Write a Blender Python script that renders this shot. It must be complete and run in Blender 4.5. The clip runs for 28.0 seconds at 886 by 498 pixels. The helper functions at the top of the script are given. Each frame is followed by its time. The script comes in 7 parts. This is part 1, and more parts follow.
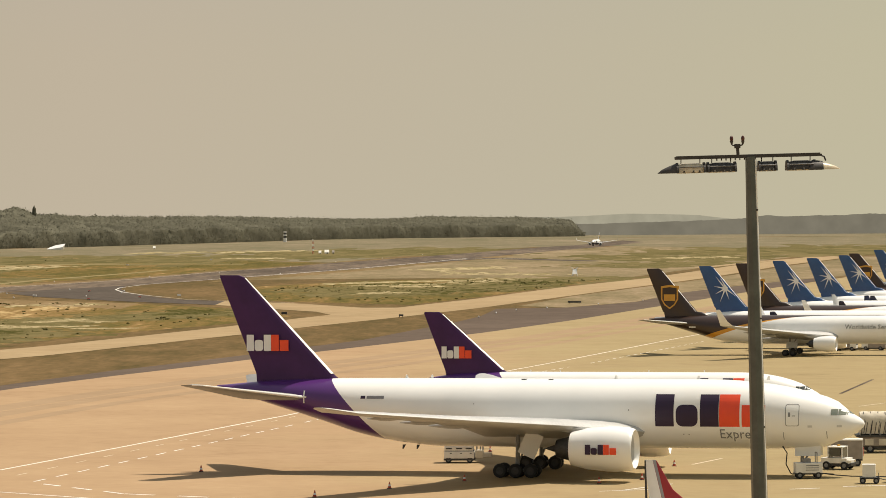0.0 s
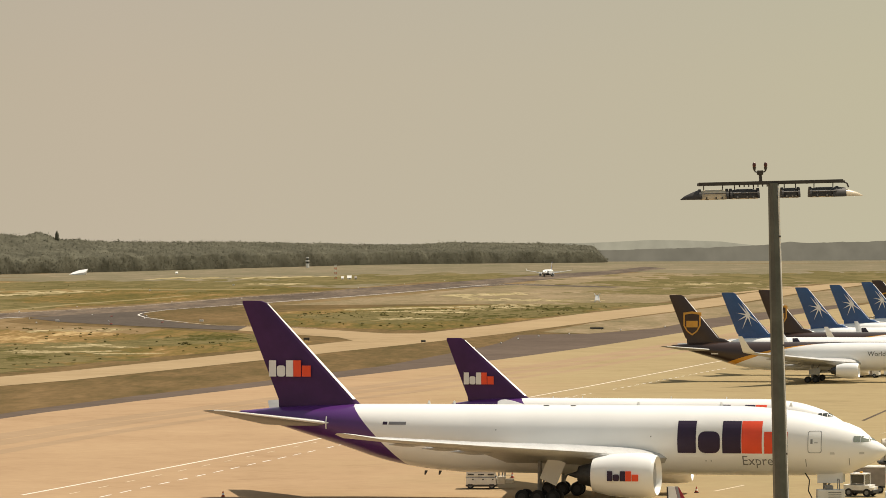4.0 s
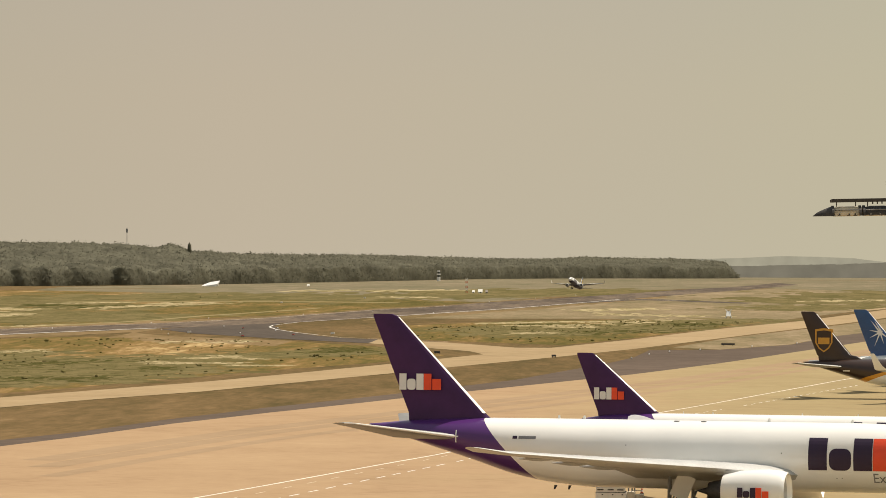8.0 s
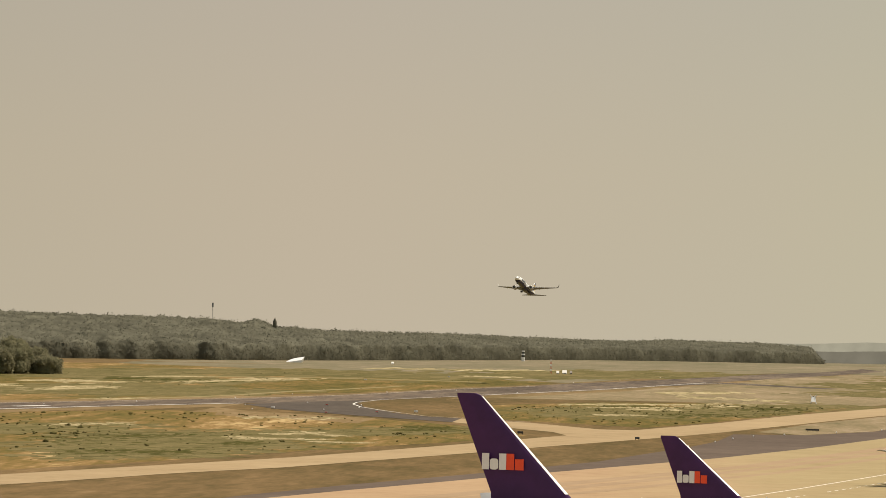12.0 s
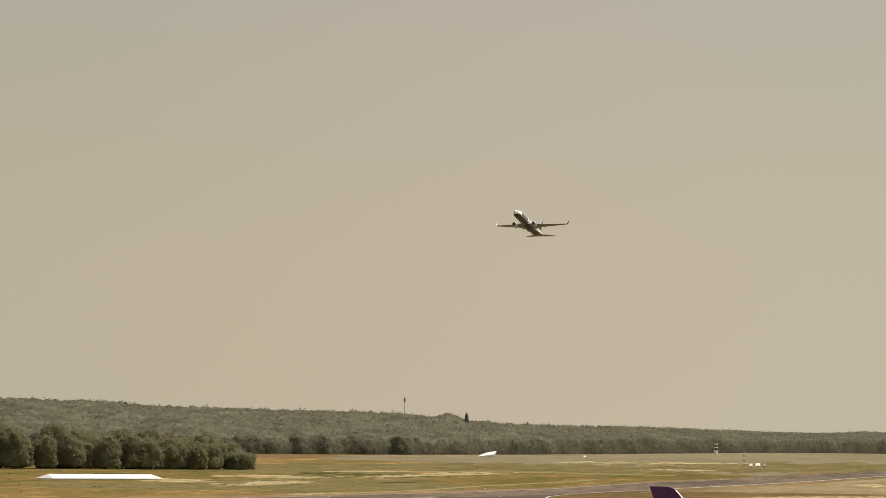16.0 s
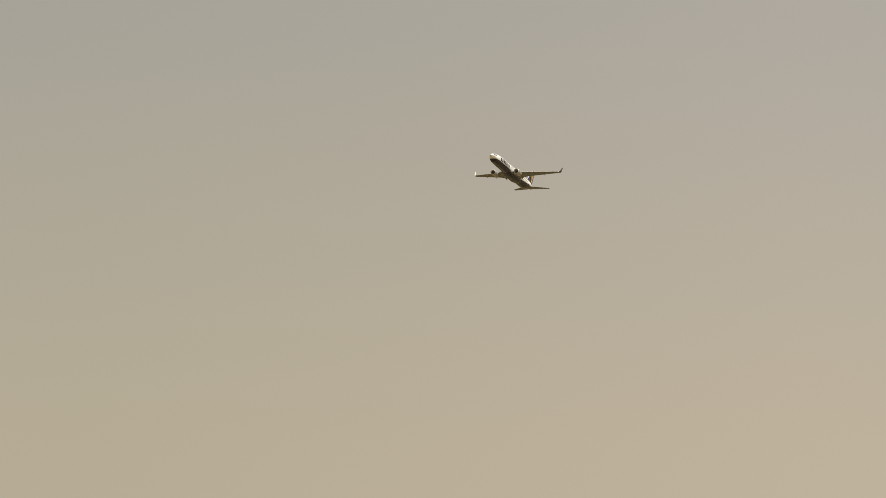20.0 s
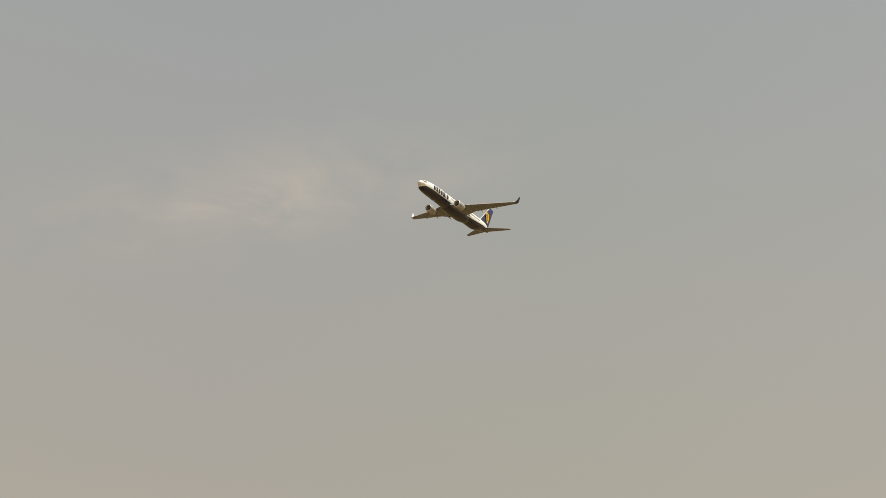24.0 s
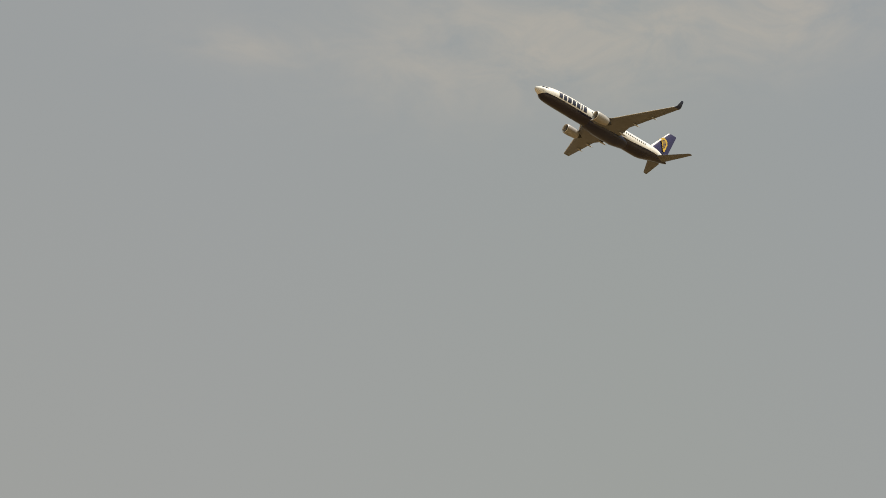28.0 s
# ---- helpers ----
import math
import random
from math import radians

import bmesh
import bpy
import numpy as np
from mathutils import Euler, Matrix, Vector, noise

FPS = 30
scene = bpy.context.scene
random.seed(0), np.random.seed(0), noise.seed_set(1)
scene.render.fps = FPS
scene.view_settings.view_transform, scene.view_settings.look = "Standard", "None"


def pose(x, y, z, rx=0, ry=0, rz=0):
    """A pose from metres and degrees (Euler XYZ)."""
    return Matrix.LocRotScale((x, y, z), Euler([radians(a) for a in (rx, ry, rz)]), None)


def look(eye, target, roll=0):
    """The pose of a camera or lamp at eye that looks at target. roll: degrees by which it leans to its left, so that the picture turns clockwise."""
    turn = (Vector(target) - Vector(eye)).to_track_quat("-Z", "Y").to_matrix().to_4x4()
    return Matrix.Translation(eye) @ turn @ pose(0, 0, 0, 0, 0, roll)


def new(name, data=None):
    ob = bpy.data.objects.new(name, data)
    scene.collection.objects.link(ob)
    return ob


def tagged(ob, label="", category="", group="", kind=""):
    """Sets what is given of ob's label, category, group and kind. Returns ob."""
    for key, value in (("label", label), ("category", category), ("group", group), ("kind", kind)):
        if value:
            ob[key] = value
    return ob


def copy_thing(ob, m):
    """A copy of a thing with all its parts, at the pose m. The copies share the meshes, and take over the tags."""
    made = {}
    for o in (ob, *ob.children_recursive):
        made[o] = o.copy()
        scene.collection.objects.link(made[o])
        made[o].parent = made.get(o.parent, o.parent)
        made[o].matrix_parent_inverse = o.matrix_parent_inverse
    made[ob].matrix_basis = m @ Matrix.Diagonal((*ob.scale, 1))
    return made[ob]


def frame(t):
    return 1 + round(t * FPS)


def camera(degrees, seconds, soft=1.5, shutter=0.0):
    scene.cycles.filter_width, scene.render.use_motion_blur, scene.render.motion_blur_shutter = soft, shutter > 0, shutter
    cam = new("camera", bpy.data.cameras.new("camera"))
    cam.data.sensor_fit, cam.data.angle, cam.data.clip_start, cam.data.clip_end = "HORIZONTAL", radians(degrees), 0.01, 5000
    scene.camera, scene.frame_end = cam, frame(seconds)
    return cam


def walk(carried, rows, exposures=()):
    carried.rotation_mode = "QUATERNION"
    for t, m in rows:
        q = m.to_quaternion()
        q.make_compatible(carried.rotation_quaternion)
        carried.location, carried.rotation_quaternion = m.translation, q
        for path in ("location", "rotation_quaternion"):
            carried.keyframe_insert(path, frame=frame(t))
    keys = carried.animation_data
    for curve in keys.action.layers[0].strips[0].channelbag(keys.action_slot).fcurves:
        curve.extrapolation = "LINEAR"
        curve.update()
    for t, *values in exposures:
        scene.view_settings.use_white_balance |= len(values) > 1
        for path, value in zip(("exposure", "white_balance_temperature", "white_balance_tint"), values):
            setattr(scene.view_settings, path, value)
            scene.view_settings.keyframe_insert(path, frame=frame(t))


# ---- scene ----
# The camera stands on a terrace, 24 m above the apron, and pans after the departing jet.
# Rows: seconds, turn to the left, tilt upwards, lean to the left (degrees).
CAMERA_ROWS = [
    (0, 0, -0.454, -0.4), (0.5, -0.141, -0.459, -0.543), (1, -0.379, 0.014, -0.499), (1.5, -0.579, 0.233, -0.491),
    (2, -0.482, -0.18, -0.552), (2.5, -0.276, -0.542, -0.651), (3, -0.051, -0.347, -0.3), (3.5, 0.214, -0.002, -0.276),
    (5.5, 0.955, -0.081, -0.023), (6, 1.495, -0.01, 0.027), (6.5, 2.099, 0.017, 0.112), (7, 2.429, 0.051, 0.134),
    (7.5, 2.464, 0.118, 0.19), (8, 2.594, 0.226, 0.164), (8.5, 2.857, 0.319, 0.338), (9, 3.07, 0.365, 0.549),
    (9.5, 3.348, 0.37, 0.694), (10, 3.803, 0.343, 0.894), (10.5, 4.02, 0.299, 0.981), (11, 4.28, 0.755, 1.063),
    (11.5, 4.145, 1.363, 1.188), (13.5, 3.929, 1.777, 1.152), (14, 4.634, 2.068, 1.097), (14.5, 4.915, 2.229, 1.098),
    (15, 5.568, 2.487, 0.985), (15.5, 5.873, 2.502, 1.084), (16, 7.312, 3.078, 0.863), (16.5, 8.663, 3.492, 1.082),
    (17, 8.52, 4.02, 0.998), (17.5, 8.695, 4.926, 1.004), (18, 8.769, 4.655, 0.988), (18.5, 8.709, 5.228, 0.99),
    (19, 8.899, 6.382, 0.954), (19.5, 10.51, 6.389, 0.888), (20, 12.103, 6.28, 0.872), (20.5, 12.921, 7.427, 0.89),
    (21, 13.005, 8.36, 0.951), (21.5, 13.541, 8.7, 1.022), (23.5, 18.683, 12.096, 0.926), (24, 19.975, 13.619, 0.889),
    (24.5, 21.02, 14.386, 0.824), (25, 23.275, 15.224, 0.872), (25.5, 24.574, 17.382, 0.879), (26, 25.99, 18.726, 0.897),
    (26.5, 29.371, 20.509, 0.959), (27, 30.832, 22.322, 1.083), (27.5, 34.239, 22.854, 1.142), (28, 39.732, 23.577, 0.966),
]
# Jet: seconds, place, nose up, bank, heading
JET_ROWS = [
    (0, 129.6, 2873.8, 6, 0, 0, -101.06), (1, 113, 2789.3, 5.9, 0, 0, -101.11), (2, 96.2, 2705.1, 5.8, 0, 0, -101.17),
    (3, 79.1, 2621.3, 5.5, 0, 0, -101.26), (4, 61.5, 2538.2, 5.3, 0, 0, -101.37), (5, 43.4, 2455.4, 5.1, 0.5, 0, -101.51),
    (6, 24.8, 2372.9, 5.05, 4.5, 0, -101.67), (7, 5.7, 2290.3, 5.9, 8.0, -0, -101.83), (8, -13.6, 2208, 10.1, 10.2, 0, -102),
    (9, -33, 2126.1, 17.4, 12.0, 0.1, -102.19), (10, -51.9, 2044.6, 27.6, 13.3, 0.1, -102.4),
    (11, -70, 1963.4, 40.3, 14.3, -0.1, -102.65), (12, -87.6, 1882.4, 54.8, 14.6, -0.3, -102.93),
    (13, -105.6, 1801.6, 70.8, 15.6, -0.4, -103.23), (14, -123.9, 1720.8, 87.2, 16.1, -0.1, -103.45),
    (15, -142.4, 1639.9, 103.7, 15.7, 0.6, -103.53), (16, -160.9, 1558.6, 120.3, 15, 1.2, -103.56),
    (17, -179.6, 1476.7, 137.4, 14.4, 1, -103.64), (18, -198.6, 1393.9, 154.9, 14.1, 0.5, -103.68),
    (19, -218, 1309.9, 172.5, 13.6, 0.4, -103.59), (20, -237.6, 1224.6, 190.1, 13.1, 0.1, -103.35),
    (21, -257.2, 1138, 207.7, 12.5, -0.5, -103.03), (22, -276.6, 1050.3, 225.3, 11.9, -0.8, -102.73),
    (23, -295.9, 961.7, 243, 11.1, -0.2, -102.51), (24, -314.8, 872.7, 260.8, 10.4, 0.7, -102.27),
    (25, -333.4, 783.5, 278.9, 10.1, 1.2, -101.88), (26, -351.5, 694.4, 297.1, 9.9, 0.9, -101.39),
    (27, -369.5, 605.3, 315.6, 9.7, -0.4, -100.88), (28, -387.2, 516.2, 334.1, 9.4, -2.2, -100.37),
]
EYE = (0.0, 0.0, 23.65)
cam = camera(14.887, 28.0, soft=0.75)


def aim(turn, tilt, lean):
    return Matrix.Translation(EYE) @ pose(0, 0, 0, 0, 0, turn) @ pose(0, 0, 0, 90 + tilt) @ pose(0, 0, 0, 0, 0, lean)


walk(cam, [(t, aim(a, b, c)) for t, a, b, c in CAMERA_ROWS],
     [(0, 0.08), (13, 0.08), (14.5, 0.13), (16, 0.11), (17, 0.0), (19, 0.05), (21, 0.07), (24, 0.14), (26, 0.1), (28, 0.07)])
scene.view_settings.exposure = 0.08

# ---- world and sun ----
SUN_AZIMUTH, SUN_HEIGHT = 57.0, 62.0   # compass from +y towards +x, and height, degrees


# clouds: azimuth, height, half width, half height, lean, density
CLOUDS = [(-23.1, 14.5, 3.2, 0.75, 0.16, 0.5), (-38.2, 26.9, 3.6, 1.0, 0.05, 0.42), (-43.4, 26.9, 1.6, 0.35, 0.03, 0.25), (-33.4, 27.3, 2.0, 0.7, 0.0, 0.35),
          (-37.5, 29.5, 8.0, 1.6, 0.0, 0.4)]


def make_world():
    w = bpy.data.worlds.new("hazy_sky")
    w.use_nodes = True
    nt = w.node_tree
    N, L = nt.nodes, nt.links
    bg = N["Background"]
    sky = N.new("ShaderNodeTexSky")
    sky.sky_type = "NISHITA"
    sky.sun_disc = False
    sky.sun_elevation = radians(SUN_HEIGHT)
    sky.sun_rotation = radians(SUN_AZIMUTH)
    sky.dust_density = 4.0
    sky.air_density = 1.2
    dim = N.new("ShaderNodeVectorMath")
    dim.operation = "SCALE"
    dim.inputs[3].default_value = 0.075
    L.new(sky.outputs[0], dim.inputs[0])
    tc = N.new("ShaderNodeTexCoord")
    sep = N.new("ShaderNodeSeparateXYZ")
    L.new(tc.outputs["Generated"], sep.inputs[0])
    # haze: tan above the horizon, grey and then grey-blue higher up
    ramp = N.new("ShaderNodeValToRGB")
    e = ramp.color_ramp.elements
    e[0].position, e[0].color = 0.0, (0.515, 0.453, 0.336, 1)
    e[1].position, e[1].color = 1.0, (0.33, 0.36, 0.4, 1)
    for p, c in ((0.05, (0.492, 0.43, 0.319, 1)), (0.09, (0.458, 0.407, 0.314, 1)), (0.17, (0.4, 0.37, 0.312, 1)),
                 (0.24, (0.368, 0.36, 0.328, 1)), (0.31, (0.34, 0.35, 0.338, 1)), (0.45, (0.325, 0.345, 0.352, 1))):
        k = e.new(p)
        k.color = c
    L.new(sep.outputs["Z"], ramp.inputs[0])
    mix = N.new("ShaderNodeMix")
    mix.data_type = "RGBA"
    mix.inputs[0].default_value = 0.9
    L.new(dim.outputs[0], mix.inputs[6])
    L.new(ramp.outputs[0], mix.inputs[7])
    col = mix.outputs[2]

    def calc_(op, a, b=0.0, c=0.0):
        n = N.new("ShaderNodeMath")
        n.operation = op
        for i, v in enumerate((a, b, c)):
            if isinstance(v, (int, float)):
                n.inputs[i].default_value = v
            else:
                L.new(v, n.inputs[i])
        return n.outputs[0]

    az = calc_("MULTIPLY", calc_("ARCTAN2", sep.outputs["X"], sep.outputs["Y"]), 57.2958)
    el = calc_("MULTIPLY", calc_("ARCSINE", sep.outputs["Z"]), 57.2958)
    # lens cast put into the sky: rosier to the north-west, yellow-green towards the sun
    side = N.new("ShaderNodeMapRange")
    side.inputs[1].default_value, side.inputs[2].default_value = -50.0, 10.0
    L.new(az, side.inputs[0])
    hue = N.new("ShaderNodeValToRGB")
    e = hue.color_ramp.elements
    e[0].position, e[0].color = 0.0, (0.515, 0.5, 0.48, 1)
    e[1].position, e[1].color = 1.0, (0.545, 0.575, 0.53, 1)
    for a_, c in ((-44, (0.513, 0.5, 0.485)), (-36, (0.505, 0.5, 0.475)), (-30, (0.5, 0.492, 0.485)), (-24, (0.487, 0.48, 0.487)), (-18, (0.487, 0.488, 0.48)), (-12, (0.51, 0.503, 0.5)), (-6, (0.54, 0.525, 0.53)), (1, (0.535, 0.54, 0.54))):
        k = e.new((a_ + 50) / 60)
        k.color = (*c, 1)
    L.new(side.outputs[0], hue.inputs[0])
    mul = N.new("ShaderNodeMix")
    mul.data_type, mul.blend_type = "RGBA", "MULTIPLY"
    mul.inputs[0].default_value = 1.0
    L.new(col, mul.inputs[6])
    L.new(hue.outputs[0], mul.inputs[7])
    dbl = N.new("ShaderNodeVectorMath")
    dbl.operation = "SCALE"
    dbl.inputs[3].default_value = 2.0
    L.new(mul.outputs[2], dbl.inputs[0])
    col = dbl.outputs[0]
    # thin torn clouds, high up to the left
    pt = N.new("ShaderNodeCombineXYZ")
    L.new(az, pt.inputs[0])
    L.new(calc_("MULTIPLY", el, 1.9), pt.inputs[1])
    wisp = N.new("ShaderNodeTexNoise")
    wisp.inputs["Scale"].default_value = 0.55
    wisp.inputs["Detail"].default_value = 8
    wisp.inputs["Roughness"].default_value = 0.62
    wisp.inputs["Distortion"].default_value = 0.6
    L.new(pt.outputs[0], wisp.inputs["Vector"])
    total = 0.0
    for ca, ce, wa, we, lean, amount in CLOUDS:
        da = calc_("SUBTRACT", az, ca)
        de = calc_("SUBTRACT", calc_("SUBTRACT", el, ce), calc_("MULTIPLY", da, lean))
        q = calc_("ADD", calc_("POWER", calc_("ABSOLUTE", calc_("DIVIDE", da, wa)), 2.0), calc_("POWER", calc_("ABSOLUTE", calc_("DIVIDE", de, we)), 2.0))
        total = calc_("ADD", total, calc_("MULTIPLY", calc_("EXPONENT", calc_("MULTIPLY", q, -1.0)), amount))
    veil = calc_("MULTIPLY", total, calc_("SMOOTH_MIN", calc_("MAXIMUM", calc_("MULTIPLY_ADD", wisp.outputs["Fac"], 3.2, -1.05), 0.0), 1.0, 0.2))
    cl = N.new("ShaderNodeMix")
    cl.data_type = "RGBA"
    L.new(veil, cl.inputs[0])
    L.new(col, cl.inputs[6])
    cl.inputs[7].default_value = (0.53, 0.46, 0.37, 1)
    L.new(cl.outputs[2], bg.inputs[0])
    bg.inputs[1].default_value = 1.0
    scene.world = w


make_world()
sun = new("sun", bpy.data.lights.new("sun", "SUN"))
sun.data.energy, sun.data.angle, sun.data.color = 5.0, radians(0.6), (1.0, 0.885, 0.74)
_a, _h = radians(SUN_AZIMUTH), radians(SUN_HEIGHT)
sun.matrix_world = look((math.sin(_a) * math.cos(_h) * 100, math.cos(_a) * math.cos(_h) * 100, math.sin(_h) * 100), (0, 0, 0))


# ---- materials ----
def material(name, color, rough=0.6, metal=0.0, spread=0.12, scale=1.0, bump=0.0, fine=0.0, coat=0.0, ramp=None, spec=0.5, grain_mix=0.15):
    """A surface with two scales of variation in colour, and relief. ramp: (position, colour) stops over the coarse noise."""
    m = bpy.data.materials.new(name)
    m.use_nodes = True
    N, L = m.node_tree.nodes, m.node_tree.links
    b = N["Principled BSDF"]
    b.inputs["Roughness"].default_value = rough
    b.inputs["Metallic"].default_value = metal
    b.inputs["Coat Weight"].default_value = coat
    b.inputs["Specular IOR Level"].default_value = spec
    tc = N.new("ShaderNodeTexCoord")
    coarse = N.new("ShaderNodeTexNoise")
    coarse.inputs["Scale"].default_value = scale
    coarse.inputs["Detail"].default_value = 6
    L.new(tc.outputs["Object"], coarse.inputs["Vector"])
    r = N.new("ShaderNodeValToRGB")
    e = r.color_ramp.elements
    lo = tuple(max(0, c * (1 - spread)) for c in color)
    hi = tuple(min(1, c * (1 + spread)) for c in color)
    e[0].position, e[0].color = 0.3, (*lo, 1)
    e[1].position, e[1].color = 0.7, (*hi, 1)
    if ramp:
        e[0].position, e[0].color = ramp[0][0], (*ramp[0][1], 1)
        e[1].position, e[1].color = ramp[-1][0], (*ramp[-1][1], 1)
        for p, c in ramp[1:-1]:
            k = e.new(p)
            k.color = (*c, 1)
    L.new(coarse.outputs["Fac"], r.inputs[0])
    out = r.outputs[0]
    if fine or bump:
        grain = N.new("ShaderNodeTexNoise")
        grain.inputs["Scale"].default_value = fine or scale * 12
        grain.inputs["Detail"].default_value = 4
        L.new(tc.outputs["Object"], grain.inputs["Vector"])
        mx = N.new("ShaderNodeMix")
        mx.data_type, mx.blend_type = "RGBA", "OVERLAY"
        mx.inputs[0].default_value = grain_mix
        L.new(out, mx.inputs[6])
        L.new(grain.outputs["Fac"], mx.inputs[7])
        out = mx.outputs[2]
        if bump:
            bp = N.new("ShaderNodeBump")
            bp.inputs["Strength"].default_value = bump
            L.new(grain.outputs["Fac"], bp.inputs["Height"])
            L.new(bp.outputs[0], b.inputs["Normal"])
    L.new(out, b.inputs["Base Color"])
    return m


def add_zone(m, color, build):
    """Second paint colour on a material: build(nodes, links, x, y, z) returns a socket, 1 where the colour lies (object space)."""
    N, L = m.node_tree.nodes, m.node_tree.links
    b = N["Principled BSDF"]
    old = b.inputs["Base Color"].links[0].from_socket
    tc = N.new("ShaderNodeTexCoord")
    s = N.new("ShaderNodeSeparateXYZ")
    L.new(tc.outputs["Object"], s.inputs[0])
    fac = build(N, L, s.outputs[0], s.outputs[1], s.outputs[2])
    mx = N.new("ShaderNodeMix")
    mx.data_type = "RGBA"
    L.new(fac, mx.inputs[0])
    L.new(old, mx.inputs[6])
    mx.inputs[7].default_value = (*color, 1)
    L.new(mx.outputs[2], b.inputs["Base Color"])
    return m


def calc(N, L, op, a, b=0.0, c=0.0):
    n = N.new("ShaderNodeMath")
    n.operation = op
    for i, v in enumerate((a, b, c)):
        if isinstance(v, (int, float)):
            n.inputs[i].default_value = v
        else:
            L.new(v, n.inputs[i])
    return n.outputs[0]


WHITE_PAINT = material("white_paint", (0.9, 0.895, 0.87), 0.32, spread=0.03, scale=0.25, coat=0.2)
GREY_PAINT = material("grey_wing_paint", (0.46, 0.46, 0.45), 0.45, spread=0.08, scale=0.5, fine=4.0)
PURPLE = material("purple_paint", (0.058, 0.016, 0.085), 0.42, spread=0.14, scale=0.3, fine=1.5, spec=0.3)
TAIL_GREY = material("grey_tailplane_paint", (0.24, 0.235, 0.225), 0.45, spread=0.1, scale=0.6, fine=4.0)
DARK_PURPLE = material("deep_purple_letters", (0.022, 0.006, 0.035), 0.5, spread=0.05)
RED_LETTER = material("orange_red_letters", (0.85, 0.075, 0.02), 0.4, spread=0.05)
PALE_LETTER = material("white_letters", (0.8, 0.79, 0.77), 0.4, spread=0.03)
GREY_LETTER = material("grey_letters", (0.2, 0.2, 0.21), 0.5, spread=0.05)
BROWN = material("dark_brown_paint", (0.035, 0.017, 0.01), 0.35, spread=0.15, scale=0.3, fine=2.0, coat=0.2)
GOLD = material("gold_paint", (0.62, 0.31, 0.04), 0.4, spread=0.06)
BLUE = material("blue_paint", (0.026, 0.082, 0.225), 0.36, spread=0.1, scale=0.3, fine=2.0, coat=0.2)
NAVY = material("navy_paint", (0.012, 0.016, 0.05), 0.35, spread=0.1, scale=0.3, coat=0.2)
YELLOW = material("yellow_paint", (0.75, 0.5, 0.06), 0.4, spread=0.05)
# Near-white, hardly metallic: the sunlit glint of bare metal is in the colour.
BRIGHT_EDGE = material("polished_edge_glint", (0.88, 0.87, 0.84), 0.38, 0.15, spread=0.04, scale=1.0)
DARK_METAL = material("dark_metal", (0.06, 0.06, 0.062), 0.5, 0.6, spread=0.2, scale=3.0)
STEEL = material("gear_steel", (0.22, 0.22, 0.22), 0.5, 0.3, spread=0.2, scale=3.0)
RUBBER = material("tyre_rubber", (0.018, 0.018, 0.019), 0.8, spread=0.25, scale=4.0)
GLASS_DARK = material("cockpit_glass", (0.05, 0.055, 0.05), 0.08, spread=0.1, coat=0.5)
# The pale tone holds the bright reflection on the cockpit panes.
PALE_GLASS = material("cockpit_glass_pale_reflection", (0.3, 0.31, 0.24), 0.06, 0.5, spread=0.1, coat=1.0)
LINER = material("inlet_liner", (0.62, 0.61, 0.58), 0.5, spread=0.08, scale=2.0)
LINE_GREY = material("panel_outline", (0.25, 0.25, 0.25), 0.6, spread=0.1)


# ---- building helpers ----
def part(name, bm, material_, parent=None, label="", smooth=False):
    me = bpy.data.meshes.new(name)
    bmesh.ops.recalc_face_normals(bm, faces=bm.faces)
    bm.to_mesh(me)
    bm.free()
    if smooth:
        me.shade_smooth()
        me.set_sharp_from_angle(angle=radians(40))
    me.materials.append(material_)
    ob = new(name, me)
    if parent is not None:
        ob.parent = parent
    if label:
        ob["label"] = label
    return ob


def thing(name, label, category, group="", m=None):
    ob = new(name)
    ob.empty_display_size = 0.5
    if m is not None:
        ob.matrix_basis = m
    return tagged(ob, label, category, group)


def box(bm, cx, cy, cz, sx, sy, sz, bevel=0.0, m=None):
    r = bmesh.ops.create_cube(bm, size=1.0, matrix=(m or Matrix()) @ Matrix.Translation((cx, cy, cz)) @ Matrix.Diagonal((sx, sy, sz, 1)))
    if bevel:
        edges = list({e for v in r["verts"] for e in v.link_edges})
        bmesh.ops.bevel(bm, geom=edges, offset=bevel, segments=2, affect="EDGES", profile=0.6)
    return bm


def tube(bm, a, b, ra, rb=None, n=12, caps=True):
    """A round bar from a to b."""
    a, b = Vector(a), Vector(b)
    d = b - a
    m = Matrix.Translation((a + b) / 2) @ d.to_track_quat("Z", "Y").to_matrix().to_4x4()
    bmesh.ops.create_cone(bm, cap_ends=caps, segments=n, radius1=ra, radius2=ra if rb is None else rb, depth=d.length, matrix=m)
    return bm


def rings(bm, loops, close=True, cap=True):
    """Skin between loops of points."""
    vs = [[bm.verts.new(p) for p in loop] for loop in loops]
    n = len(vs[0])
    for a, b in zip(vs, vs[1:]):
        for i in range(n if close else n - 1):
            j = (i + 1) % n
            bm.faces.new((a[i], a[j], b[j], b[i]))
    if cap:
        bm.faces.new(vs[0])
        bm.faces.new(vs[-1])
    return bm


def lathe(bm, profile, centre, n=28, axis="X"):
    """Turned body: profile of (along, radius), the axis pointing aft (-x)."""
    loops = []
    for s, r in profile:
        loops.append([(centre[0] - s, centre[1] + r * math.cos(2 * math.pi * i / n), centre[2] + r * math.sin(2 * math.pi * i / n)) for i in range(n)])
    return rings(bm, loops, cap=False)


